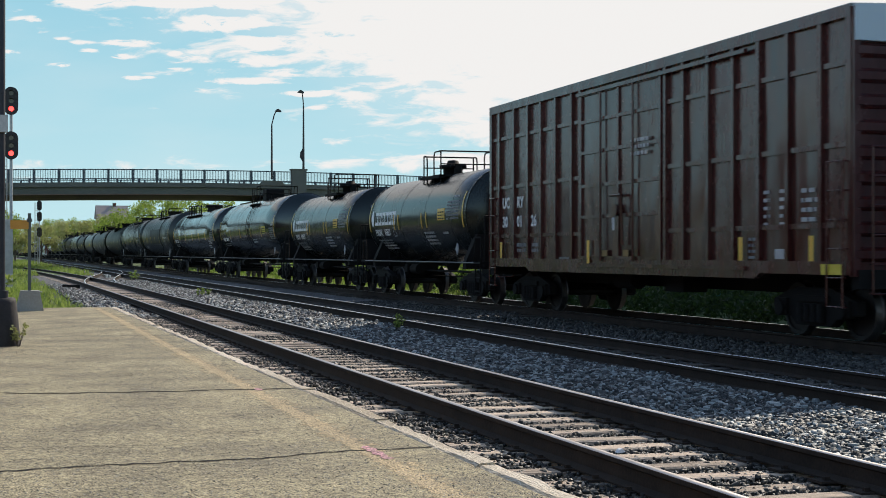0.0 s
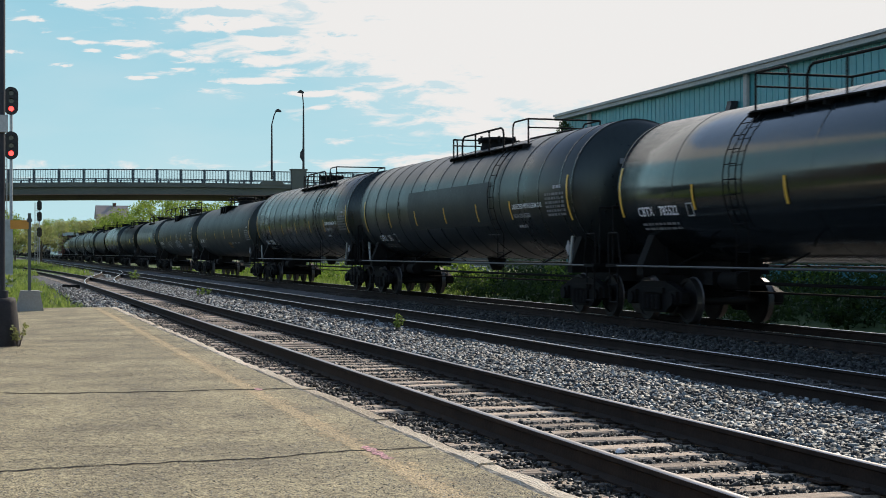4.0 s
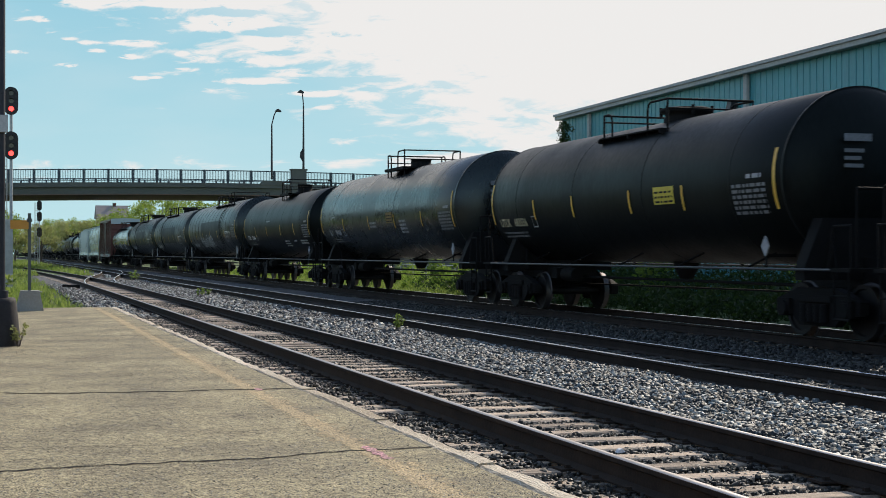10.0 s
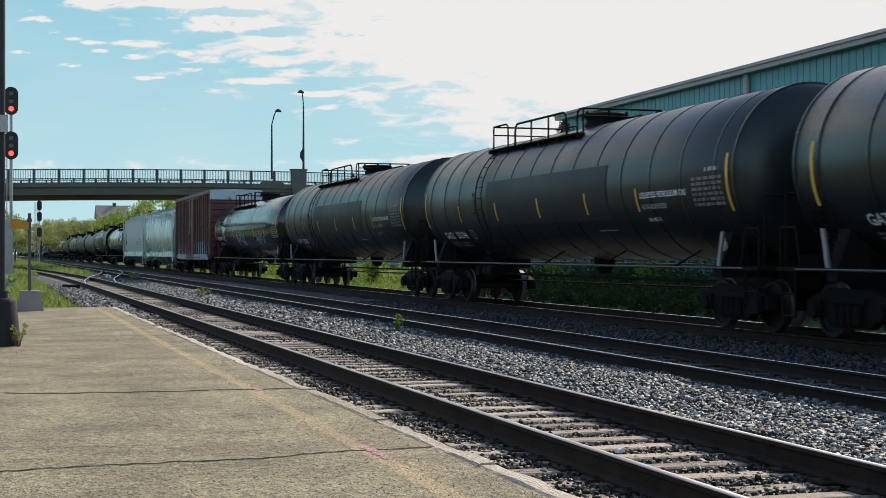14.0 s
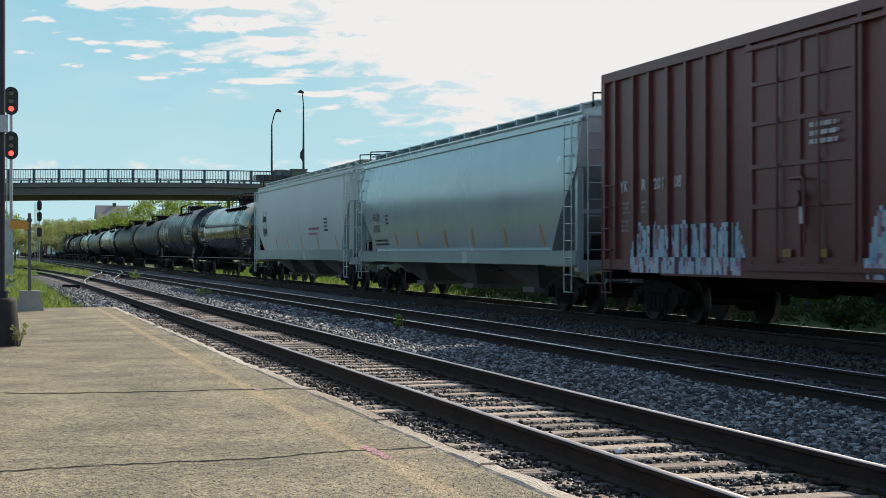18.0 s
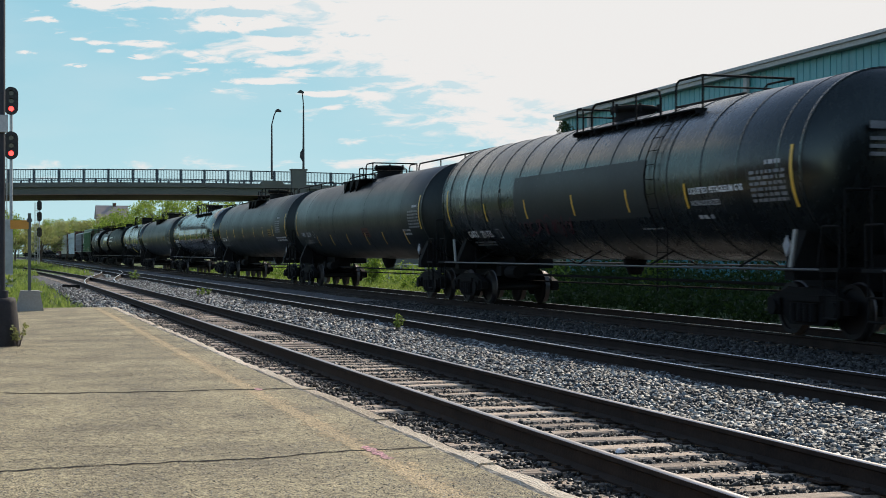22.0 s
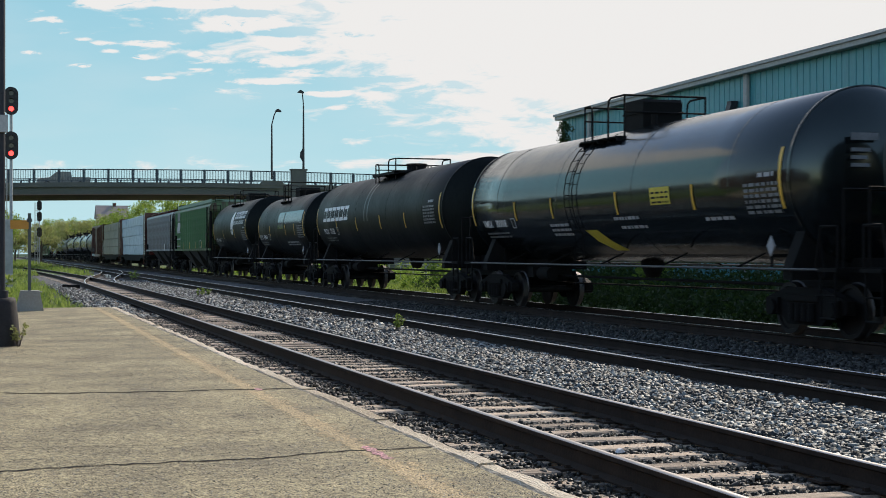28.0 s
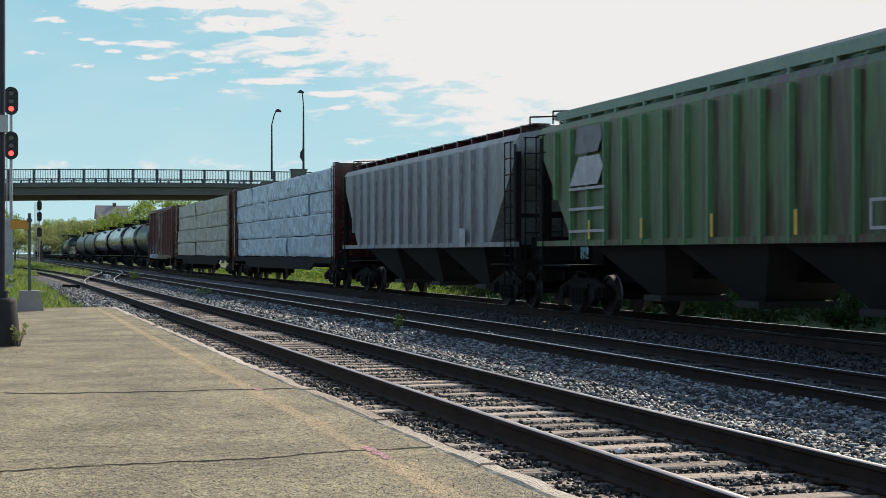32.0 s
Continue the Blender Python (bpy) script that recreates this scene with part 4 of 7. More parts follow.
def decal(name, shape_uv, material, car, y, z, label="", **kw):
    return part(name, on_side(*shape_uv, y, z, **kw), material, car, label)


def handrail_loop(y0, y1, x, z0, h, posts):
    """A railing with rounded ends along y."""
    s = Shape()
    c = 0.18
    s.path([(x, y0, z0), (x, y0, z0 + h - c), (x, y0 + c * 0.4, z0 + h - c * 0.3), (x, y0 + c, z0 + h), (x, y1 - c, z0 + h), (x, y1 - c * 0.4, z0 + h - c * 0.3), (x, y1, z0 + h - c), (x, y1, z0)], 0.026)
    for k in range(1, posts):
        y = y0 + (y1 - y0) * k / posts
        s.path([(x, y, z0), (x, y, z0 + h)], 0.022)
    return s


def tank_car(front, rear, paint, label, radius=1.45, zc=2.60, ribs=0, top_kind="cage", sill=True, refs=(), ref_z=2.12, lean=0.0, hatch=0.0, house="drum", house_h=0.35, guard=(1.4, -1.0), guard_h=0.4, guard_w=0.93, ladder=None, seed=0, mark="", number="", mark_mat=None, size=0.28, text_y=None, text_z=1.98, data=None, data_z=1.98, notice=None, notice_z=2.26, prints=(), band=False, patch=None, graffiti=(), graf_mat=None, slot=None, fg=None):
    """A tank wagon between coupler faces front and rear (distance along the train). Places along it run from its middle, + to its rear.
    top_kind: "cage" (two end guards round the manway), "deck+" or "deck-" (a long platform ahead of or behind it), "rail+" or "rail-" (a full-length handrail on the far or near side)."""
    r = random.Random(seed)
    L = rear - front
    car = thing("tank_car", label, "tank wagon", group="wagons of the freight train")
    CARS_LEN[len(CARS)] = rear - front
    CARS.append((car, (front + rear) / 2))
    CAR_SHELL[len(CARS) - 1] = (radius, zc)
    H = L / 2
    tip = H - 0.5
    dish = radius * 0.31
    kn = tip - dish
    if fg is None:
        fg = max(0.0, kn + refs[-1] - 0.25) if refs else 0.5
    prof = []
    for i in range(9):
        a = math.pi / 2 * i / 8
        prof.append((-kn - dish * math.cos(a) ** 1.4, max(radius * math.sin(a), 0.01)))
    body = [(y, radius) for y in np.linspace(-kn + fg, kn, 7)[1:-1]]
    prof = [(y + fg, rr) for y, rr in prof] + body + [(-y, rr) for y, rr in reversed(prof)]
    part("tank_shell", Shape().lathe_y(prof, 0, zc, 64), paint, car)
    # weld seams or jacket bands
    nb = ribs if ribs else 4
    for k in range(nb):
        y = -kn + fg + (2 * kn - fg) * (k + 0.5) / nb
        w, t = (0.025, 0.010) if ribs else (0.015, 0.003)
        me = kept(("band", w, t, radius, zc, paint.name), lambda: Shape().lathe_y([(-w, radius - 0.01), (-w, radius + t), (w, radius + t), (w, radius - 0.01)], 0, zc, 64).mesh("jacket_band", paint))
        o = part("jacket_band", me, None, car)
        o.location = (0, y, 0)
    for sgn in (-1, 1):
        me = kept(("headband", radius, zc, paint.name), lambda: Shape().lathe_y([(-0.03, radius - 0.01), (-0.03, radius + 0.008), (0.03, radius + 0.008), (0.03, radius - 0.01)], 0, zc, 64).mesh("head_seam", paint))
        o = part("head_seam", me, None, car)
        o.location = (0, kn if sgn > 0 else -kn + fg, 0)
    top = zc + radius
    hy, hh = hatch, house_h
    # manway housing
    if house == "drum":
        hs = Shape().lathe_z([(top - 0.12, 0.46), (top + 0.04, 0.46), (top + 0.05, 0.42), (top + hh - 0.12, 0.44), (top + hh - 0.1, 0.54), (top + hh - 0.03, 0.54), (top + hh, 0.44), (top + hh + 0.01, 0.02)], 0, hy, 22)
        for k in range(6):
            a = k * math.tau / 6 + 0.3
            hs.tube((0.53 * math.cos(a), hy + 0.53 * math.sin(a), top + hh - 0.16), (0.53 * math.cos(a), hy + 0.53 * math.sin(a), top + hh + 0.02), 0.035, 6)
    elif house == "pot":
        hs = Shape().lathe_z([(top - 0.1, 0.40), (top + 0.03, 0.40), (top + 0.04, 0.33), (top + hh - 0.04, 0.33), (top + hh - 0.03, 0.36), (top + hh, 0.34), (top + hh + 0.01, 0.02)], 0, hy, 18)
        hs.tube((-0.25, hy - 0.55, top - 0.1), (-0.25, hy - 0.55, top + hh * 0.5), 0.09, 8)
    elif house == "box":
        hs = Shape().prism_x([(hy - 0.48, top - 0.15), (hy + 0.48, top - 0.15), (hy + 0.48, top + hh - 0.06), (hy + 0.42, top + hh), (hy - 0.42, top + hh), (hy - 0.48, top + hh - 0.06)], -0.45, 0.45)
        hs.box(-0.48, 0.48, hy - 0.51, hy + 0.51, top + hh * 0.45, top + hh * 0.45 + 0.04)
        hs.tube((-0.3, hy - 0.7, top - 0.1), (-0.3, hy - 0.7, top + 0.18), 0.07, 8)
    else:
        hs = Shape().lathe_z([(top - 0.1, 0.30), (top + 0.2, 0.30), (top + 0.21, 0.42), (top + 0.30, 0.42), (top + 0.31, 0.2), (top + 0.44, 0.16), (top + 0.46, 0.02)], 0, hy, 16)
        for k in (-0.5, 0.5):
            hs.tube((0, hy + k, top - 0.05), (0, hy + k, top + 0.3), 0.12, 8)
            hs.tube((-0.25, hy + k, top + 0.25), (0.25, hy + k, top + 0.25), 0.05, 6)
    part("manway_housing", hs, M_FRAME, car)

    def skin(x):
        return zc + math.sqrt(radius ** 2 - x ** 2)

    def guard_end(ya, yb, gh, w, posts=1):
        """A guard: crossbar at yb, returns along both sides to ya, where they bend down."""
        g = 1 if ya > yb else -1
        for x in (-w, w):
            z0, z1 = skin(w) - 0.03, top + gh
            rail = Shape().path([(x, yb, z0), (x, yb, z1), (x, ya - g * 0.14, z1), (x, ya - g * 0.04, z1 - 0.05), (x, ya, z1 - 0.16), (x, ya, z0)], 0.022)
            for k in range(1, posts):
                yk = yb + (ya - yb) * k / posts
                rail.path([(x, yk, z0), (x, yk, z1)], 0.020)
            part("railing", rail, M_FRAME, car)
        part("crossbar", Shape().path([(-w, yb, top + gh), (w, yb, top + gh)], 0.022).path([(-w, yb, top + gh * 0.4), (w, yb, top + gh * 0.4)], 0.018), M_FRAME, car)

    def deck(ya, yb, w=0.95):
        wk = Shape()
        zd = skin(w) + 0.05
        for sx in (-1, 1):
            wk.box(sx * w - 0.12, sx * w + 0.12, min(ya, yb), max(ya, yb), zd, zd + 0.025)
            n = max(2, int(abs(yb - ya) / 1.0))
            for k in range(n + 1):
                yy = ya + (yb - ya) * k / n
                wk.box(*sorted((sx * (w - 0.1), sx * (w + 0.14))), yy - 0.02, yy + 0.02, zd - 0.08, zd)
        part("walkway", wk, M_FRAME, car)

    if top_kind == "cage":
        yr, yf = guard
        span = yr - yf
        guard_end(yr - min(0.42, span * 0.2), yr, guard_h - 0.05, guard_w)
        guard_end(yf + min(0.9, span * 0.4), yf, guard_h + 0.02, guard_w)
        if house in ("valve", "pot"):
            part("walkway", Shape().box(-guard_w - 0.1, guard_w + 0.1, yf - 0.2, yr, skin(0.5) - 0.02, skin(0.5) + 0.03).box(-guard_w - 0.12, -guard_w + 0.06, yf - 0.2, yr, skin(0.5) - 0.06, skin(0.5) + 0.03), M_FRAME, car)
        else:
            deck(yf + 0.1, yr, guard_w)
    elif top_kind.startswith("deck"):
        g = 1 if top_kind == "deck+" else -1
        guard_end(hy + g * 0.65, hy + g * 1.0, guard_h - 0.02, 0.95)
        guard_end(hy - g * 3.9, hy - g * 5.0, guard_h + 0.05, 0.95)
        for x in (-0.98, 0.98):
            part("railing", handrail_loop(min(hy + g * 0.1, hy - g * 3.3), max(hy + g * 0.1, hy - g * 3.3), x, skin(0.98) - 0.02, top + guard_h - skin(0.98), 3), M_FRAME, car)
        deck(hy + g * 0.9, hy - g * 5.0)
    else:
        side = 0.8 if top_kind == "rail+" else -0.8
        z0 = skin(0.8) - 0.03
        if side < 0:
            y0, y1, n = -kn + 0.9, kn + 0.1, 7
            rail = Shape().path([(side, y0, z0), (side, y0, top + 0.52), (side, y1, top + 0.52), (side, y1, z0)], 0.026)
            for k in range(1, n):
                rail.path([(side, y0 + (y1 - y0) * k / n, z0), (side, y0 + (y1 - y0) * k / n, top + 0.52)], 0.026)
            part("railing", rail, M_FRAME, car)
            part("long_walkway", Shape().box(side - 0.14, side + 0.14, y0, y1, z0 + 0.06, z0 + 0.085), M_FRAME, car)
        else:
            for ya, yb in ((-kn + 0.6, hy - 1.0), (hy + 1.3, kn - 0.4)):
                part("railing", handrail_loop(ya, yb, side, z0, top + 0.42 - z0, 3), M_FRAME, car)
        guard_end(hy + 0.55, hy + 1.15, 0.34, 0.8)
        guard_end(hy + 0.2, hy - 0.75, 0.44, 0.8)
        for k in (0.2, 1.05, 1.95):
            part("gusset", Shape().prism_x([(hy + k - 0.28, top - 0.14), (hy + k + 0.28, top - 0.14), (hy + k + 0.28, top - 0.52)], -1.12, -0.7), M_FRAME, car)
        part("walkway", Shape().box(-1.14, -0.62, hy - 0.7, hy + 2.3, top - 0.14, top - 0.10), M_FRAME, car)
    # side ladder
    if ladder is not None:
        lad = Shape()
        for dy in (-0.22, 0.22):
            pts = []
            for k in range(8):
                a = radians(-35 + 88 * k / 7)
                pts.append((-(radius + 0.06) * math.cos(a), ladder + dy, zc + (radius + 0.06) * math.sin(a)))
            lad.path([(pts[0][0], ladder + dy, 0.62)] + pts, 0.012, 5)
        for k in range(9):
            a = radians(-30 + 80 * k / 8)
            lad.tube((-(radius + 0.06) * math.cos(a), ladder - 0.22, zc + (radius + 0.06) * math.sin(a)), (-(radius + 0.06) * math.cos(a), ladder + 0.22, zc + (radius + 0.06) * math.sin(a)), 0.009, 5)
        for k in range(3):
            lad.tube((pts[0][0] - 0.0, ladder - 0.22, 0.7 + 0.33 * k), (pts[0][0], ladder + 0.22, 0.7 + 0.33 * k), 0.010, 5)
        part("ladder", lad, M_FRAME, car)
    if band:
        for k in (-0.22, 0.22):
            v, fa = [], []
            for i in range(9):
                a = radians(-8 + 62 * i / 8)
                for dy in (-0.06, 0.06):
                    v.append((-(radius + 0.012) * math.cos(a), 0.9 + k + dy, zc + (radius + 0.012) * math.sin(a)))
            part("strap", Shape().add(v, [(2 * i, 2 * i + 1, 2 * i + 3, 2 * i + 2) for i in range(8)], True), M_SILVER_STRIP, car, "pale bare-metal strap")
    # underframe: stub sills, saddles, end platforms
    bot = zc - radius
    tc = H - 1.8
    for sg in (-1, 1):
        u = Shape()
        u.box(-0.32, 0.32, min(sg * (H - 0.25), sg * (tc - 1.7)), max(sg * (H - 0.25), sg * (tc - 1.7)), 0.74, bot + 0.12)
        u.prism_y([(-1.38, 0.92), (1.38, 0.92), (1.38, 1.12), (1.05, bot + 0.75), (-1.05, bot + 0.75), (-1.38, 1.12)], sg * tc - 0.14, sg * tc + 0.14)
        for sx in (-1, 1):
            u.prism_x([(sg * tc - 0.34, 0.95), (sg * tc + 0.34, 0.95), (sg * tc + 0.15, bot + 0.6), (sg * tc - 0.15, bot + 0.6)], sx * 0.9 - 0.02, sx * 0.9 + 0.02)
        part("bolster_frame", u, M_FRAME, car)
        e = Shape()
        e.box(-1.45, 1.45, min(sg * (H - 0.3), sg * (H - 0.85)), max(sg * (H - 0.3), sg * (H - 0.85)), 1.06, 1.12)
        for sx in (-1.4, 1.4):
            e.path([(sx, sg * (H - 0.34), 1.1), (sx, sg * (H - 0.34), 1.75), (sx, sg * (H - 0.8), 1.75), (sx, sg * (H - 0.95), 1.1)], 0.02)
            e.path([(sx, sg * (H - 0.4), 1.1), (sx, sg * (H - 0.4), 0.35), (sx, sg * (H - 0.8), 0.35), (sx, sg * (H - 0.8), 1.1)], 0.02)
            e.path([(sx, sg * (H - 0.4), 0.7), (sx, sg * (H - 0.8), 0.7)], 0.018)
        e.path([(-1.3, sg * (H - 0.34), 1.1), (-1.3, sg * (H - 0.34), 2.3), (1.3, sg * (H - 0.34), 2.3), (1.3, sg * (H - 0.34), 1.1)], 0.022)
        part("end_platform", e, M_FRAME, car)
        if ribs:
            for sx in (-1, 1):
                part("jack_post", Shape().prism_x([(sg * (kn - 0.75) - 0.05, 1.12), (sg * (kn - 0.75) + 0.05, 1.12), (sg * (kn - 0.6) + 0.04, 1.72), (sg * (kn - 0.6) - 0.05, 1.72)], sx * 1.40 - 0.02, sx * 1.40 + 0.02), M_GALV, car, "pale steel bracket")
        coupler(car, sg * H)
        truck_parts(car, sg * tc)
    if sill:
        for sx in (-1.43, 1.43):
            sl = Shape()
            sl.path([(sx, -(H - 0.8), 1.09), (sx, H - 0.8, 1.09)], 0.022)
            part("safety_rail", sl, M_SAFETY, car, "worn pale safety rail")
            me = kept(("bracket", sx, bot), lambda: Shape().path([(sx, 0, 1.09), (sx * 0.6, 0, bot + 0.2)], 0.02, 5).mesh("rail_bracket", M_FRAME))
            for k in np.linspace(-(tc - 1.6), tc - 1.6, 5):
                part("rail_bracket", me, None, car).location = (0, k, 0)
    part("outlet_valve", Shape().lathe_z([(bot + 0.1, 0.28), (bot - 0.1, 0.24), (bot - 0.32, 0.14), (bot - 0.33, 0.02)], 0, hy, 14), M_FRAME, car)
    part("brake_rod", Shape().path([(0.4, -tc, 0.66), (0.35, tc, 0.6)], 0.02).path([(-0.3, -tc, 0.8), (-0.3, tc, 0.8)], 0.03), M_FRAME, car)
    part("brake_cylinder", Shape().tube((-0.55, tc - 2.6, 0.85), (-0.55, tc - 1.9, 0.85), 0.16, 12).box(-0.75, -0.35, tc - 1.8, tc - 1.5, 0.75, 1.0), M_FRAME, car)
    # reflectors, lettering and placards
    kw = dict(radius=radius, zc=zc)
    ends = (min(refs[0], kn - 0.08), max(refs[-1], -kn + fg + 0.2)) if refs else (kn - 0.15, -kn + fg + 0.6)
    inner = refs[1:-1] if refs else [ends[0] + (ends[1] - ends[0]) * k / 6 for k in range(1, 6)]
    for y in ends:
        decal("reflector", rect(-0.045, 0.045, 0, 1.0, 8), M_YELLOW, car, y, 2.05, off=0.015, **kw)
    for y in inner:
        uv, fa = rect(-0.042, 0.042, 0, 0.46, 3)
        decal("reflector", ([(u - lean * v, v) for u, v in uv], fa), M_YELLOW, car, y, ref_z, off=0.015, **kw)
    mm = mark_mat or M_WHITE
    ty = kn - 0.95 if text_y is None else text_y
    if mark:
        decal("lettering", letters(mark, size, 0.006), mm, car, ty, text_z, "white stencilled letters", off=0.016, **kw)
        u0 = size * 0.80 * len(mark) + size * 0.35
    else:
        u0 = 0
    if number:
        decal("lettering", letters(number, size, 0.006), mm, car, ty - u0, text_z, "white stencilled numbers", off=0.016, **kw)
        fu = u0 + size * 0.62 * len(number) + 0.15
        fs, ft = size * 1.0, 0.028
        ring = [(fu, -0.05), (fu + fs, -0.05), (fu + fs, fs - 0.05), (fu, fs - 0.05), (fu + ft, ft - 0.05), (fu + fs - ft, ft - 0.05), (fu + fs - ft, fs - ft - 0.05), (fu + ft, fs - ft - 0.05)]
        decal("stencil_frame", (ring, [(i, (i + 1) % 4, 4 + (i + 1) % 4, 4 + i) for i in range(4)]), M_DIM, car, ty, text_z, **kw)
    if mark or number:
        decal("small_print", bars(1.6, 2, 0.10, seed + 1, 0.5), M_FADED, car, ty, text_z - 0.2, **kw)
    py = ends[1] + 1.35 if data is None else data
    pw, ph = 1.12, 0.56
    tagged(decal("data_panel", bars(pw, 6, ph / 6, seed + 2, 0.6), M_FADED, car, py, data_z + ph * 5 / 6, "rows of faded printed data", **kw), kind="stuff")
    decal("data_heading", bars(0.5, 1, 0.09, seed + 6, 0.8), M_DIM, car, py - 0.5, data_z + ph + 0.05, **kw)
    if notice:
        ny, nw, nm = notice
        decal("notice", rect(0, nw, 0, 0.33, 4), nm, car, ny, notice_z, "printed notice panel", **kw)
        decal("notice_print", bars(nw - 0.12, 3, 0.09, seed + 8, 0.4), M_BLACKTEXT, car, ny - 0.06, notice_z + 0.21, off=0.013, **kw)
    if ribs:
        decal("lettering", letters("LIQUEFIED PETROLEUM GAS", 0.155, 0.004), M_WHITE, car, -5.38, zc - 0.34, **kw)
        decal("lettering", letters("NON-ODORIZED", 0.14, 0.003), M_DIM, car, -5.38, zc - 0.56, **kw)
        decal("small_print", bars(0.55, 1, 0.11, seed + 12, 0.7), M_DIM, car, -5.5, zc - 0.82, **kw)
        decal("small_print", bars(0.9, 1, 0.06, seed + 13, 0.5), M_DIM, car, -2.9, zc - 1.0, **kw)
    for n, (ny, nw, rows, nz) in enumerate(prints):
        decal("small_print", bars(nw, rows, 0.12, seed + 3 + n, 0.55), M_DIM, car, ny, nz, **kw)
    pd = ends[1] + 0.6
    part("placard", Shape().prism_x([(pd - 0.12, 1.46), (pd, 1.29), (pd + 0.12, 1.46), (pd, 1.63)], -1.275, -1.25), M_DIM, car, "white diamond placard")
    part("placard_bracket", Shape().box(-1.25, -0.7, pd - 0.02, pd + 0.02, 1.28, 1.33).box(-1.26, -1.24, pd - 0.03, pd + 0.03, 1.12, 1.3), M_FRAME, car)
    if patch:
        decal("jacket_patch", rect(0, patch[0] - patch[1], 0, 1.12, 8), M_PATCH, car, patch[0], zc - 0.72, "matt repainted jacket panel", off=0.011, **kw)
    if slot is not None:
        decal("stain", ([(-0.05, 0), (0.05, 0), (0.075, 0.3), (0.03, 0.62), (-0.06, 0.55)], [(0, 1, 2, 3, 4)]), M_BLACKTEXT, car, slot, zc - 0.42, "dark running stain", off=0.012, **kw)
    for n, (gy, gw, gh, gz) in enumerate(graffiti):
        tagged(decal("graffiti", scrawl(gw, gh, seed + 9 + n, max(7, int(gw * 4.2)), 0.03 if seed == 14 else 0.02), graf_mat or M_GRAF_WHITE, car, gy, zc + gz, "silver spray-painted scribble", off=0.016, **kw), kind="stuff")
    y1 = -kn + fg - dish * 0.72
    decal_end = Shape()
    for k, (w, z) in enumerate(((0.5, 0.52), (0.36, 0.34), (0.3, 0.22), (0.34, 0.10))):
        decal_end.box(-0.62, -0.62 + w, y1 - 0.16, y1 - 0.155, zc + z, zc + z + (0.12 if k == 0 else 0.06))
    part("end_mark", decal_end, M_FADED, car)
    return car


def corrugated_end(w, z0, z1, y, sg, slot=0):
    """A wagon end with horizontal pressed ribs."""
    s = Shape()
    rows = []
    n = 9
    for k in range(n):
        za = z0 + (z1 - z0) * k / n
        zb = z0 + (z1 - z0) * (k + 1) / n
        d = (zb - za)
        rows += [(za, 0), (za + d * 0.35, 0), (za + d * 0.5, 0.07), (za + d * 0.8, 0.07), (za + d * 0.95, 0)]
    rows.append((z1, 0))
    v = []
    for z, o in rows:
        v += [(-w, y + sg * o, z), (w, y + sg * o, z)]
    f = [(2 * i, 2 * i + 1, 2 * i + 3, 2 * i + 2) if sg < 0 else (2 * i + 1, 2 * i, 2 * i + 2, 2 * i + 3) for i in range(len(rows) - 1)]
    return s.add(v, f, False, slot)


def wagon_ladder(x, y, z0, z1, w=0.42, along_y=True):
    s = Shape()
    n = int((z1 - z0) / 0.36)
    for k in range(n + 1):
        z = z0 + (z1 - z0) * k / n
        if along_y:
            s.path([(x + 0.07, y - w / 2, z), (x, y - w / 2, z), (x, y + w / 2, z), (x + 0.07, y + w / 2, z)], 0.014, 5)
        else:
            s.path([(x - w / 2, y + 0.07, z), (x - w / 2, y, z), (x + w / 2, y, z), (x + w / 2, y + 0.07, z)], 0.014, 5)
    for sy in (-1, 1):
        if along_y:
            s.path([(x, y + sy * w / 2, z0), (x, y + sy * w / 2, z1)], 0.018, 5)
        else:
            s.path([(x + sy * w / 2, y, z0), (x + sy * w / 2, y, z1)], 0.018, 5)
    return s


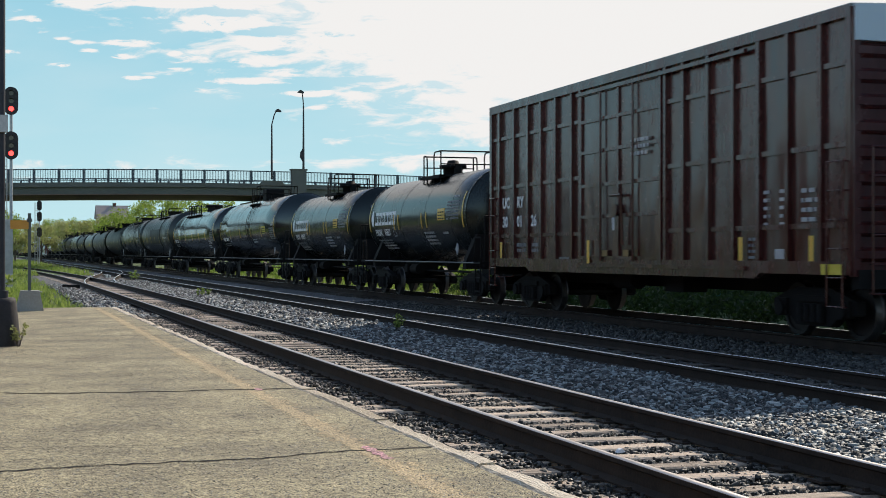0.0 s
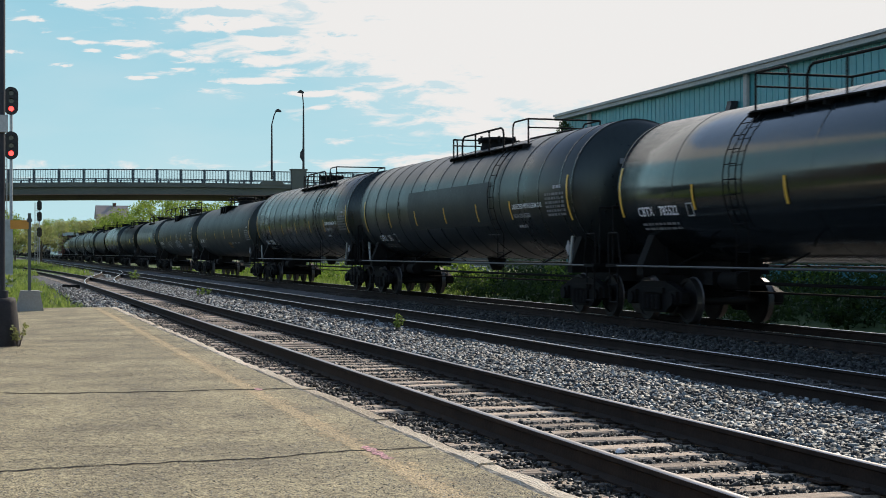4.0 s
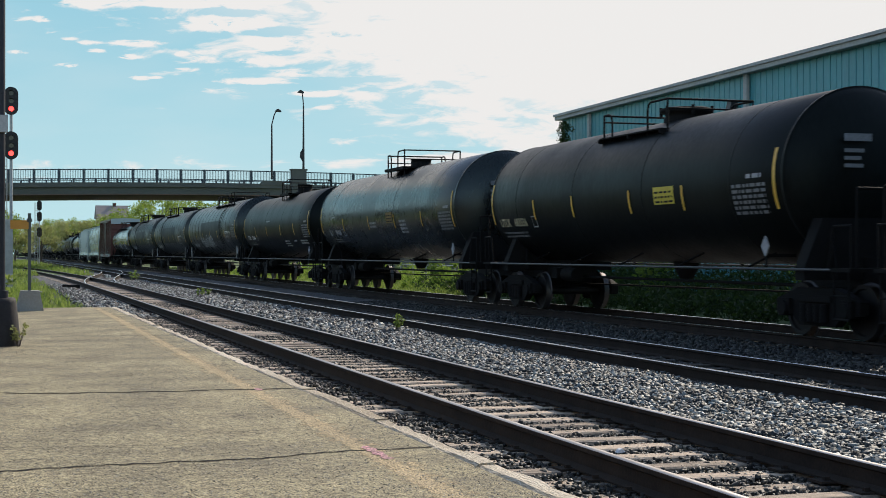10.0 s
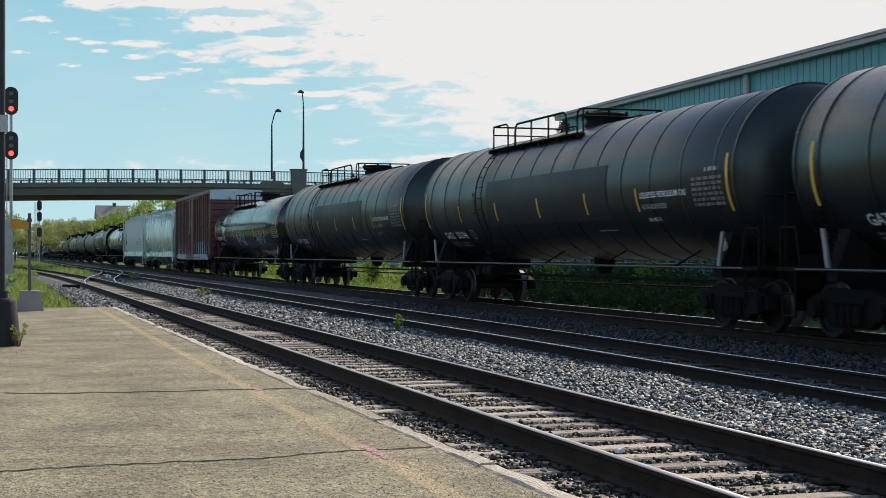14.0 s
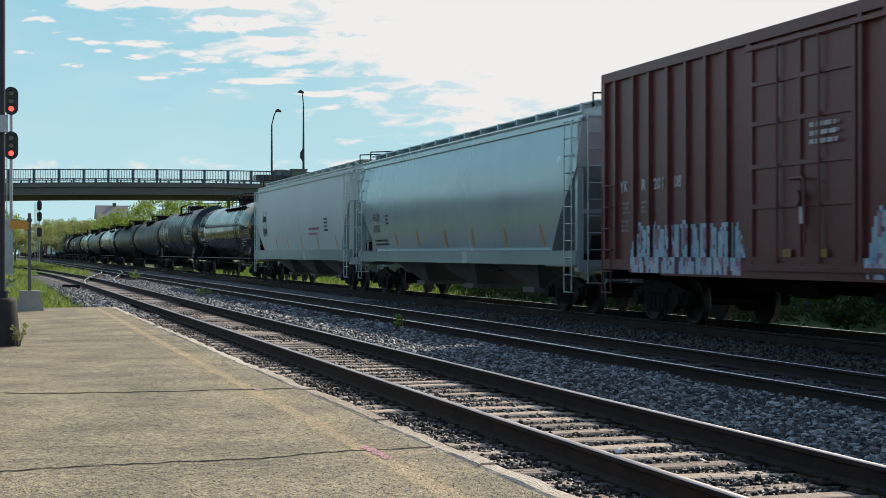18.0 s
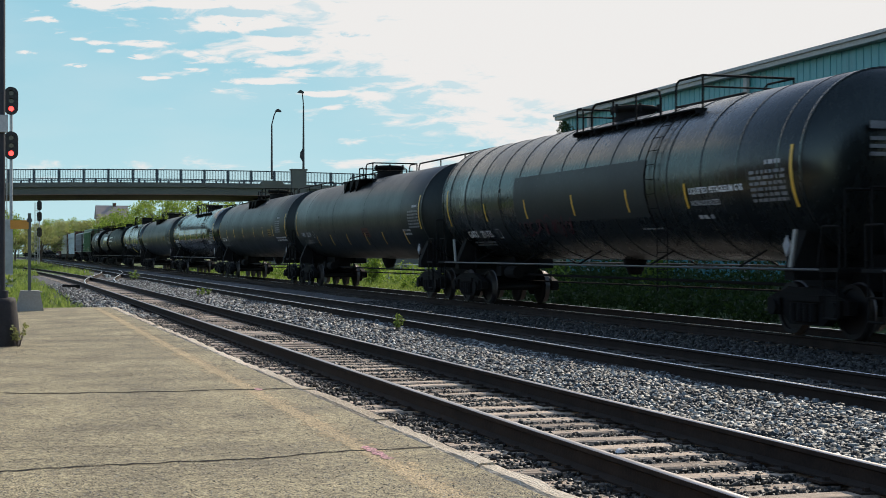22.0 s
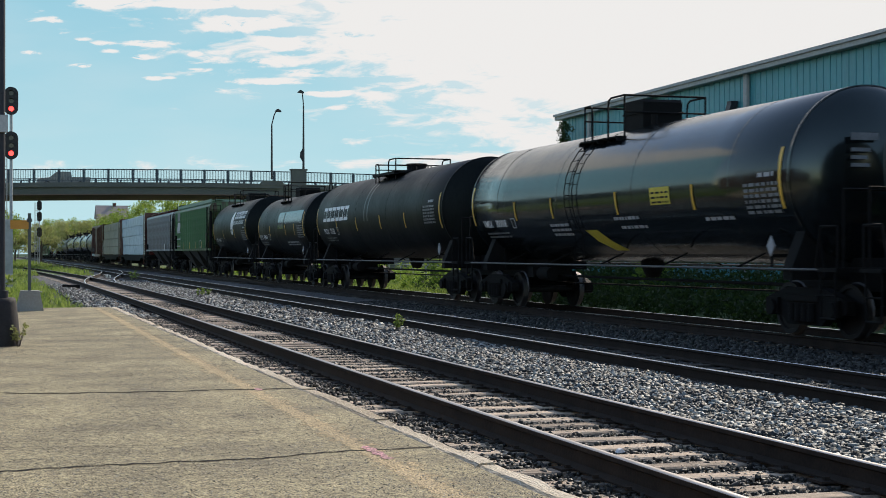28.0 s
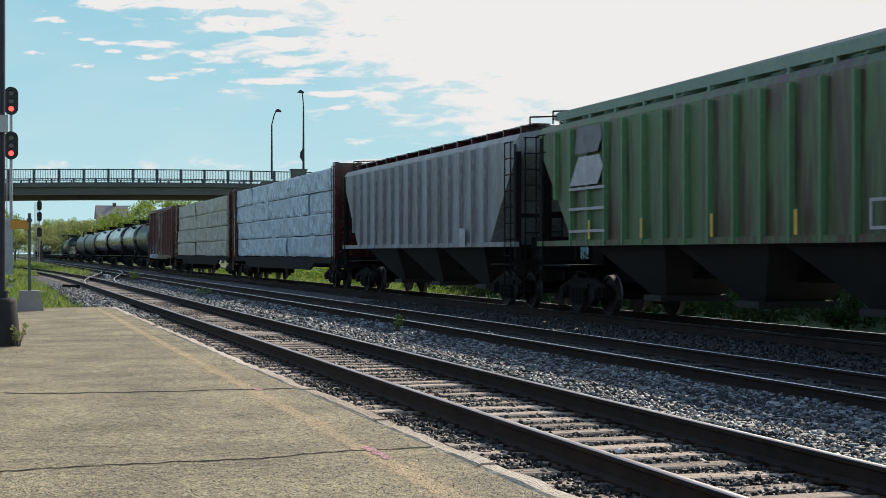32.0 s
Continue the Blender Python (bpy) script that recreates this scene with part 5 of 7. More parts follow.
def box_car(front, rear, paint, label, height=4.96, door=(0.38, 0.62), posts=14, white_end=True, roof=None, belt=True, seed=0, post_ys=None):
    L = rear - front
    car = thing("box_car", label, "boxcar", group="wagons of the freight train")
    CARS_LEN[len(CARS)] = rear - front
    CARS.append((car, (front + rear) / 2))
    H = L / 2
    E = H - 0.72
    W = 1.46
    floor, top = 1.08, height
    part("body", Shape().box(-W, W, -E, E, floor, top - 0.02), paint, car)
    ys = [-E, *sorted(post_ys), E] if post_ys else [-E + 2 * E * k / posts for k in range(posts + 1)]
    posts = len(ys) - 1
    d0, d1 = E - 2 * E * door[0], E - 2 * E * door[1]   # from the rear end
    for sx in (-1, 1):
        for k, y in enumerate(ys):
            if d1 - 0.05 < y < d0 + 0.05:
                continue
            w = 0.05 if 0 < k < posts else 0.07
            x0, x1 = sorted((sx * (W - 0.01), sx * (W + 0.075)))
            part("side_post", kept(("bpost", sx, w, height, paint.name), lambda: Shape().box(x0, x1, -w, w, floor + 0.12, top - 0.1).mesh("side_post", paint)), None, car).location = (0, max(min(y, E - 0.07), -E + 0.07), 0)
        x0, x1 = sorted((sx * (W - 0.01), sx * (W + 0.09)))
        part("side_sill", Shape().prism_x([(-E, 1.02), (-E + 2.6, 1.02), (-E + 2.8, 0.93), (E - 2.8, 0.93), (E - 2.6, 1.02), (E, 1.02), (E, 1.22), (-E, 1.22)], x0, x1), paint, car)
        part("top_chord", Shape().box(*sorted((sx * (W - 0.01), sx * (W + 0.085))), -E, E, top - 0.16, top + 0.02), paint, car)
        if belt:
            x0, x1 = sorted((sx * (W - 0.01), sx * (W + 0.045)))
            for z in (1.76, 2.95, 4.15):
                part("belt_rail", Shape().box(x0, x1, d0, E, z - 0.04, z + 0.04), paint, car)
                part("belt_rail", Shape().box(x0, x1, -E, d1, z - 0.04, z + 0.04), paint, car)
    # doors
    for sx in (-1, 1):
        dw = d0 - d1
        x0, x1 = sorted((sx * (W - 0.01), sx * (W + 0.06)))
        dr = part("door", Shape().box(x0, x1, d1 + 0.08, d0 - 0.08, floor + 0.12, top - 0.22), paint, car, "plug door with locking bars")
        xa, xb = sorted((sx * (W + 0.055), sx * (W + 0.10)))
        fr = Shape()
        for yy in (d1 + 0.05, d0 - 0.05, (d0 + d1) / 2):
            fr.box(xa, xb, yy - 0.045, yy + 0.045, floor + 0.08, top - 0.2)
        for z in (1.25, 2.1, 2.75, 3.45, 4.1, top - 0.28):
            fr.box(xa, xb, d1 + 0.05, d0 - 0.05, z - 0.035, z + 0.035)
        part("door_ribs", fr, paint, dr)
        rods = Shape()
        for yy in (d1 + dw * 0.30, d1 + dw * 0.70):
            rods.tube((sx * (W + 0.13), yy, floor + 0.1), (sx * (W + 0.13), yy, top - 0.3), 0.024, 6)
        rods.path([(sx * (W + 0.14), d1 + dw * 0.42, 1.5), (sx * (W + 0.17), d1 + dw * 0.42, 2.5), (sx * (W + 0.17), d1 + dw * 0.55, 2.5)], 0.03)
        rods.tube((sx * (W + 0.14), d1 + dw * 0.5, 2.2), (sx * (W + 0.17), d1 + dw * 0.5, 2.2), 0.13, 14)
        part("locking_rod", rods, paint, dr)
        tk = Shape()
        for z in (floor - 0.02, top - 0.3):
            tk.box(*sorted((sx * (W + 0.07), sx * (W + 0.14))), d1 - 3.2, d0 + 0.1, z, z + 0.07)
        part("door_track", tk, paint, car)
    for sg in (-1, 1):
        part("end_wall", corrugated_end(W, floor, top - 0.52 if white_end else top - 0.05, sg * (E + 0.002), sg), paint, car)
        if white_end:
            part("end_fascia", Shape().prism_y([(-W - 0.05, top - 0.52), (W + 0.05, top - 0.52), (W + 0.05, top + 0.0), (0, top + 0.07), (-W - 0.05, top + 0.0)], min(sg * (E - 0.02), sg * (E + 0.09)), max(sg * (E - 0.02), sg * (E + 0.09))), M_ENDPANEL, car, "pale upper end panel with rust stains")
        part("corner_post", Shape().box(-W - 0.06, -W + 0.05, sg * E - 0.06, sg * E + 0.06, 1.0, top - 0.02), paint, car)
        part("corner_post", Shape().box(W - 0.05, W + 0.06, sg * E - 0.06, sg * E + 0.06, 1.0, top - 0.02), paint, car)
        part("ladder", wagon_ladder(-W - 0.13, sg * (E - 0.35), 0.55, 2.7), paint, car)
        part("ladder", wagon_ladder(-W + 0.4, sg * (E + 0.16), 0.75, 2.9, along_y=False), paint, car)
        part("end_sill", Shape().box(-W, W, sg * E - 0.1, sg * E + 0.1, 0.82, 1.1).box(-0.35, 0.35, min(sg * (E - 1.5), sg * (E + 0.3)), max(sg * (E - 1.5), sg * (E + 0.3)), 0.68, 1.0), M_FRAME, car)
        coupler(car, sg * H)
        truck_parts(car, sg * (E - 1.75))
    rf = Shape().prism_y([(-W - 0.08, top - 0.02), (W + 0.08, top - 0.02), (W + 0.08, top + 0.03), (0, top + 0.09), (-W - 0.08, top + 0.03)], -E, E)
    for k in range(12):
        y = -E + 2 * E * (k + 0.5) / 12
        rf.prism_y([(-W + 0.2, top + 0.038), (0, top + 0.09), (W - 0.2, top + 0.038), (W - 0.25, top + 0.055), (0, top + 0.11), (-W + 0.25, top + 0.055)], y - 0.04, y + 0.04)
    part("roof", rf, roof or M_BOXROOF, car)
    part("centre_sill", Shape().box(-0.3, 0.3, -E, E, 0.66, 1.07), M_FRAME, car)
    part("brake_cylinder", Shape().tube((-0.7, 1.0, 0.8), (-0.7, 1.9, 0.8), 0.2, 12), M_FRAME, car)
    part("brake_valve", Shape().box(-0.9, -0.4, -1.4, -0.6, 0.6, 1.0), M_FRAME, car)
    x = -W - 0.08
    for y in (7.12, 1.62, -4.77, -6.95) if belt else ():
        decal("reflector", rect(-0.07, 0.07, 0, 0.48), M_YELLOW, car, y, 1.13, x=x if abs(y) > 2 else x - 0.03)
    decal("small_print", bars(0.55, 4, 0.15, seed + 4, 0.45), M_DIM if belt else M_FADED, car, -E + 1.45, 2.28, x=x + 0.073)
    decal("small_print", bars(0.2, 5, 0.13, seed + 5, 0.45), M_DIM if belt else M_FADED, car, -E + 2.1, 2.3, x=x + 0.073)
    decal("small_print", bars(0.2, 5, 0.13, seed + 5, 0.45), M_DIM if belt else M_FADED, car, -E + 2.6, 2.3, x=x + 0.073)
    decal("small_print", bars(0.4, 5, 0.1, seed + 6, 0.5), M_FADED, car, -E + 3.1, 1.55, x=x + 0.073)
    decal("notice", rect(0, 0.3, 0, 0.16), M_DIM, car, -E + 2.25, 1.25, x=x + 0.073)
    decal("notice", rect(0, 0.55, 0, 0.16), M_LABEL, car, -E + 0.75, 1.02, x=x - 0.02)
    decal("small_print", bars(0.8, 3, 0.13, seed + 7, 0.55), M_DIM, car, 0.1 if not belt else -0.5, 3.26 if not belt else 3.5, x=x - 0.03)
    for y in (0.9, -0.12):
        decal("notice", rect(0, 0.26, 0, 0.13), M_OCHRE, car, y, 1.28, x=x - 0.03)
    decal("notice", rect(0, 0.12, 0, 0.26), M_DIM, car, 0.4, 1.8, x=x - 0.03)
    return car


def hopper_x(z, z0=1.32, top=4.5, W=1.50):
    """Half width of a curved hopper side at height z."""
    u = max(0.0, min(1.0, (z - z0) / (top - 0.25 - z0)))
    return W * (0.80 + 0.20 * math.sin(math.pi * (0.13 + 0.70 * u)))


def hopper_car(front, rear, paint, label, curved=True, posts=0, height=4.5, seed=0, roofmat=None, postmat=None, sill=None, post_ys=None, eave_board=None):
    """A covered hopper wagon: sloping end bays, discharge chutes below, running board on the roof."""
    L = rear - front
    car = thing("hopper_car", label, "hopper wagon", group="wagons of the freight train")
    CARS_LEN[len(CARS)] = rear - front
    CARS.append((car, (front + rear) / 2))
    H = L / 2
    E = H - 0.75
    z0, top = 1.32 if curved else 1.56, height
    W = 1.50
    bay, bz = (1.9, 3.15) if curved else (2.0, top - 0.55)
    rows = []
    n = 14
    for k in range(n + 1):
        z = z0 + (top - 0.25 - z0) * k / n
        if curved:
            u = (z - z0) / (top - 0.25 - z0)
            x = hopper_x(z, z0, top)
        else:
            x = W - 0.06
        ext = E - (0 if z > bz else bay * (bz - z) / (bz - z0))
        rows.append((x, z, ext))
    rows += [(W * 0.90, top - 0.1, E), (W * 0.55, top, E), (0, top + 0.03, E)]
    s = Shape()
    v, f = [], []
    for x, z, e in rows:
        v += [(-x, -e, z), (-x, e, z), (x, e, z), (x, -e, z)]
    m = len(rows)
    for k in range(m - 1):
        a, b = k * 4, k * 4 + 4
        f += [(a, b, b + 1, a + 1), (a + 2, b + 2, b + 3, a + 3)]
    s.add(v, f, curved)
    s2 = [(a * 4 + 1, a * 4 + 5, a * 4 + 6, a * 4 + 2) for a in range(m - 1)] + [(a * 4 + 3, a * 4 + 7, a * 4 + 4, a * 4) for a in range(m - 1)]
    s.add(v, s2, False)
    s.add(v[:4], [(0, 1, 2, 3)])
    part("body", s, paint, car)
    # side sill
    for sx in (-1, 1):
        part("side_sill", Shape().box(*sorted((sx * (W - 0.12), sx * (W + 0.02))), -E, E, 1.08 if curved else 1.50, 1.48 if sill else 1.40 if curved else 1.62), sill or paint, car)
        if curved:
            part("eave", Shape().box(*sorted((sx * (W * 0.86), sx * (W * 0.945 if curved else W + 0.03))), -E, E, top - 0.32, top - 0.24), paint, car)
        if curved:
            part("roof_bead", Shape().tube((sx * W * 0.9, -E, top - 0.12), (sx * W * 0.9, E, top - 0.12), 0.035, 8), paint, car)
        if posts:
            pm = postmat or paint
            me = kept(("hpost", sx, pm.name, height), lambda: Shape().box(*sorted((sx * (W - 0.07), sx * (W + 0.045))), -0.036, 0.036, 1.5, top - 0.3).mesh("side_post", pm))
            for y in post_ys or [-E + 0.35 + (2 * E - 0.7) * k / (posts - 1) for k in range(posts)]:
                if abs(y) > E - bay + 0.1:
                    e = Shape().box(*sorted((sx * (W - 0.07), sx * (W + 0.045))), -0.036, 0.036, bz - (E - abs(y)) / bay * (bz - z0) + 0.05, top - 0.3)
                    part("side_post", e, pm, car).location = (0, y, 0)
                else:
                    part("side_post", me, None, car).location = (0, y, 0)
    # ends: slope sheet supports, platform, ladders
    for sg in (-1, 1):
        fr = Shape()
        for sx in (-1, 1):
            fr.box(sx * 1.38 - 0.07, sx * 1.38 + 0.07, sg * (E - 0.1) - 0.07, sg * (E - 0.1) + 0.07, 1.1, top - 0.35)
            fr.box(sx * 0.55 - 0.05, sx * 0.55 + 0.05, sg * (E - 0.15) - 0.05, sg * (E - 0.15) + 0.05, 1.1, bz + 0.05)
        fr.box(-1.42, 1.42, sg * (E - 0.1) - 0.06, sg * (E - 0.1) + 0.06, 2.2, 2.3)
        fr.box(-1.45, 1.45, sg * (E - 0.1) - 0.12, sg * (E - 0.1) + 0.12, 0.95, 1.2)
        fr.box(-1.45, 1.45, min(sg * (E - 1.9), sg * E), max(sg * (E - 1.9), sg * E), 1.05, 1.09)
        fr.box(-0.35, 0.35, min(sg * (E - 3.2), sg * (E + 0.35)), max(sg * (E - 3.2), sg * (E + 0.35)), 0.7, 1.05)
        part("end_frame", fr, paint if curved else M_FRAME, car)
        # a dark box fills in the shade below the slope sheet
        part("slope_shade", Shape().box(-0.5, 0.5, sg * (E - 1.2) - 0.3, sg * (E - 1.2) + 0.3, 1.1, 1.75), M_FRAME, car, "dark box standing in for the shade of the end bay")
        part("ladder", wagon_ladder(-W - 0.06, sg * (E - 0.32), 0.5, top - 0.3), paint if curved else M_FRAME, car)
        part("ladder", wagon_ladder(-W + 0.45, sg * (E + 0.1), 0.7, top - 0.2, along_y=False), paint if curved else M_FRAME, car)
        coupler(car, sg * H)
        truck_parts(car, sg * (E - 1.6))
    # discharge chutes, darker than the body above them
    k_n = 3 if curved else 3
    for k in range(k_n):
        yc = (k - (k_n - 1) / 2) * (2 * E - 2 * bay - 1.2) / k_n
        w = (2 * E - 2 * bay - 1.2) / k_n * 0.47
        zt = z0 + 0.02
        v = [(-1.36, yc - w, zt), (1.36, yc - w, zt), (1.36, yc + w, zt), (-1.36, yc + w, zt), (-0.6, yc - 0.35, 0.5), (0.6, yc - 0.35, 0.5), (0.6, yc + 0.35, 0.5), (-0.6, yc + 0.35, 0.5)]
        part("chute", Shape().add(v, [(0, 1, 5, 4), (1, 2, 6, 5), (2, 3, 7, 6), (3, 0, 4, 7), (4, 5, 6, 7)]).box(-0.75, 0.75, yc - 0.4, yc + 0.4, 0.38, 0.5), M_CHUTE_PALE if curved else M_CHUTE, car)
    part("centre_sill", Shape().box(-0.28, 0.28, -E, E, 0.85, 1.2), M_FRAME, car)
    # roof: hatches and running board
    rb = Shape()
    for sx in (-1, 1):
        rb.box(*sorted((sx * 0.62, sx * 1.05)), -E - 0.1, E + 0.1, top + 0.12, top + 0.15)
    for k in range(14):
        y = -E + 2 * E * (k + 0.5) / 14
        rb.box(-1.1, 1.1, y - 0.03, y + 0.03, top - 0.02, top + 0.15)
    part("running_board", rb, roofmat or paint, car)
    if eave_board:
        for sx in (-1, 1):
            part("eave_board", Shape().box(*sorted((sx * 1.30, sx * 1.36)), -E, E - 0.9, top - 0.02, top + 0.17), eave_board, car, "pale green roof edge board")
            for k in range(12):
                y = -E + 0.6 + (2 * E - 2.0) * k / 11
                part("eave_bracket", kept(("eaveb", sx, top), lambda: Shape().box(*sorted((sx * 1.31, sx * 1.37)), -0.035, 0.035, top - 0.26, top).mesh("eave_bracket", eave_board)), None, car).location = (0, y, 0)
    part("hatch", Shape().box(-0.45, 0.45, -E + 0.8, E - 0.8, top + 0.02, top + 0.2), paint, car)
    for sg in (-1, 1):
        part("roof_grab", Shape().path([(-1.1, sg * E, top), (-1.1, sg * E, top + 0.3), (-0.3, sg * E, top + 0.34), (-0.3, sg * E, top)], 0.02), M_FRAME, car)
    x = -W * (1.0 if curved else 0.962) - 0.004
    return car


def lumber_car(front, rear, wrap, label, wraplabel, height=4.55, seed=0, wlen=None):
    """A bulkhead flat wagon with wrapped lumber packs in tiers."""
    L = rear - front
    car = thing("lumber_flat_car", label, "flat wagon", group="wagons of the freight train")
    CARS_LEN[len(CARS)] = rear - front
    CARS.append((car, (front + rear) / 2))
    H = L / 2
    E = H - 0.75
    part("deck", Shape().box(-1.42, 1.42, -E, E, 0.95, 1.15), M_FRAME, car)
    for sx in (-1, 1):
        part("side_sill", Shape().prism_x([(-E, 0.95), (-E + 3.5, 0.95), (-E + 4.5, 0.68), (E - 4.5, 0.68), (E - 3.5, 0.95), (E, 0.95), (E, 1.17), (-E, 1.17)], *sorted((sx * 1.38, sx * 1.45))), M_FRAME, car)
    for sg in (-1, 1):
        b = Shape().box(-1.42, 1.42, sg * (E - 0.2) - 0.12, sg * (E - 0.2) + 0.12, 1.15, height + 0.12)
        for sx in (-1.36, -0.5, 0.5, 1.36):
            b.box(sx - 0.08, sx + 0.08, sg * (E - 0.2) - 0.2, sg * (E - 0.2) + 0.2, 1.0, height + 0.15)
        part("bulkhead", b, M_BROWN, car, "dark red-brown end bulkhead")
        part("ladder", wagon_ladder(-1.5, sg * (E - 0.2), 0.5, height, 0.36), M_BROWN, car)
        part("end_sill", Shape().box(-1.4, 1.4, sg * E - 0.12, sg * E + 0.12, 0.8, 1.1), M_FRAME, car)
        coupler(car, sg * H)
        truck_parts(car, sg * (E - 1.9))
    part("centre_beam", Shape().box(-0.06, 0.06, -E + 0.3, E - 0.3, 1.15, height), M_FRAME, car)
    r = random.Random(seed)
    n, tiers = 5, 4
    y0, y1 = -E + 0.5, E - 0.5
    th = (height - 1.2) / tiers
    for side in (-1, 1):
        for t in range(tiers):
            y = y0
            for k in range(n):
                w = (y1 - y0) / n
                a, b2 = y + r.uniform(0.0, 0.03), y + w - r.uniform(0.0, 0.02)
                zb = 1.2 + t * th
                o = Shape()
                d = r.uniform(-0.07, 0.03)
                xo, xi = side * (1.36 + d), side * 0.1
                m2 = 9
                vv = []
                for i in range(m2 + 1):
                    yy = a + (b2 - a) * i / m2
                    for zz, xx in ((zb + 0.02, xo * 0.985), (zb + 0.12, xo), (zb + th * 0.5, xo + side * r.uniform(-0.045, 0.035)), (zb + th - 0.06, xo), (zb + th - 0.02, xo * 0.97)):
                        vv.append((xx + side * r.uniform(-0.025, 0.02), yy, zz + r.uniform(-0.04, 0.02)))
                ff = []
                for i in range(m2):
                    for j in range(4):
                        q4 = (i * 5 + j, i * 5 + j + 1, i * 5 + j + 6, i * 5 + j + 5)
                        ff.append(q4 if side < 0 else tuple(reversed(q4)))
                o.add(vv, ff, False)
                o.box(*sorted((xi, xo * 0.975)), a, b2, zb + 0.02, zb + th - 0.02)
                part("lumber_pack", o, wrap, car, wraplabel)
                y += w
    return car


# wagons in order; distances along the train of the coupler faces
B = [17.6]


def upto(q):
    a = B[-1]
    B.append(q)
    return a, q


TANKL = "black tank wagon with dusty paint and yellow reflectors"
GLOSSL = "glossy black tank wagon with sky reflections and yellow reflectors"
RIBL = "black jacketed tank wagon with ribbed shell and pale safety rail"
GREYL = "faded grey-black tank wagon with yellow reflectors"
PRO = dict(radius=1.31, zc=2.42, house="valve", hatch=0.53, guard=(0.95, -0.8), guard_h=0.62, guard_w=0.8, refs=(5.75, 2.58, 2.09, -0.48, -0.97, -4.42), ref_z=2.08, data=-2.95, data_z=2.28, notice=(-2.1, 0.7, M_YELLOW), notice_z=2.28, size=0.30, text_y=4.99, text_z=1.91, prints=((4.85, 1.6, 2, 1.5), (-0.54, 1.05, 4, 1.9), (-2.4, 0.5, 1, 1.88)))
RIB = dict(radius=1.54, zc=2.74, ribs=14, refs=(8.95, 5.9, 3.0, 0.1, -2.7, -5.25, -8.93), guard_h=0.30, house_h=0.28, data_z=2.17, data=-7.6, size=0.29, text_y=7.9, text_z=1.68, mark="GATX", ref_z=2.14, slot=4.7)
CBT = dict(guard_h=0.34, house_h=0.33, data=-7.55, data_z=2.02, text_z=2.05, size=0.26, mark="CBTX")
LONG = dict(sill=False, house_h=0.39, slot=4.85, size=0.26)
box_car(*upto(35.05), M_BROWN, "oxide brown ribbed boxcar with plug door and white end panel", seed=1, door=(0.367, 0.611), post_ys=(7.34, 6.3, 5.36, 4.52, 3.62, 2.68, 2.2, -1.87, -2.6, -3.55, -4.45, -5.3, -6.2, -7.15))
tank_car(*upto(48.25), M_TANK_GREY, GREYL, seed=2, mark="PROX", number="16337", **PRO)
tank_car(*upto(61.65), M_TANK_GREY, GREYL, seed=3, mark="PROX", number="60057", **PRO)
tank_car(*upto(80.95), M_TANK_GLOSS, GLOSSL, seed=4, house="box", house_h=0.5, hatch=0.5, guard=(1.2, -0.9), guard_h=0.57, refs=(8.83, 5.26, 2.13, -0.98, -3.89, -7.18), ladder=-0.3, notice=(-4.19, 0.85, M_LABEL), data=-6.0, mark="VMSX", number="300619", size=0.26, text_y=7.83, prints=((-1.2, 1.1, 2, 1.95),))
tank_car(*upto(102.55), M_TANK_GLOSS, GLOSSL, seed=5, top_kind="deck-", hatch=0.27, refs=(9.83, 6.66, 3.47, 0.15, -2.82, -5.58, -8.99), ladder=5.2, number="785522", text_y=9.05, prints=((-6.45, 1.2, 2, 2.0), (-5.9, 0.9, 2, 1.7)), **CBT)
tank_car(*upto(123.55), M_TANK, RIBL, seed=6, top_kind="deck+", number="231", ladder=-4.0, patch=(3.7, -3.8), **RIB)
tank_car(*upto(143.85), M_TANK, RIBL, seed=7, top_kind="deck+", number="231746", ladder=-4.0, graffiti=((2.8, 4.6, 0.55, -1.1),), graf_mat=M_GRAF_FAINT, **RIB)
tank_car(*upto(165.25), M_TANK_SATIN, TANKL, seed=8, top_kind="rail+", hatch=0.2, refs=(9.84, 6.08, 2.48, -0.92, -3.7, -6.04, -8.9), mark="GATX", number="62494", text_y=8.85, notice=(-1.53, 0.94, M_OCHRE), notice_z=1.56, prints=((-2.66, 0.55, 1, 1.82), (-3.58, 0.55, 1, 1.82), (-4.69, 0.55, 1, 1.82)), **LONG)
tank_car(*upto(186.95), M_TANK_SATIN, TANKL, seed=9, top_kind="rail-", hatch=0.21, refs=(9.96, 6.82, 4.78, 2.12, -0.97, -3.61, -5.91, -9.02), mark="GATX", number="62459", text_y=8.91, notice=(-2.77, 0.8, M_OCHRE), notice_z=2.0, data=-7.69, prints=((-6.46, 1.4, 2, 1.86), (-1.2, 0.5, 3, 2.6)), graffiti=((4.34, 2.1, 0.6, -0.95), (0.02, 2.8, 0.7, -1.0)), **LONG)
tank_car(*upto(204.05), M_TANK_GREY, GREYL, seed=10, hatch=-0.55, house_h=0.24, guard=(1.35, -1.7), guard_h=0.29, refs=(7.52, 4.31, 1.96, -0.98, -3.31, -6.63), notice=(-2.19, 0.8, M_LABEL), data=-5.07, mark="UTLX", number="683520", mark_mat=M_OCHRE, text_y=6.8)
tank_car(*upto(221.25), M_TANK_DARK, "black tank wagon with yellow numbers and reflectors", seed=11, hatch=-0.21, house_h=0.24, guard=(1.8, -1.25), guard_h=0.28, refs=(7.92, 4.71, 2.38, -0.57, -2.88, -6.15), notice=(-1.68, 0.86, M_LABEL), data=-4.74, mark="UTLX", number="683536", mark_mat=M_PALE_YELLOW, text_y=7.18)
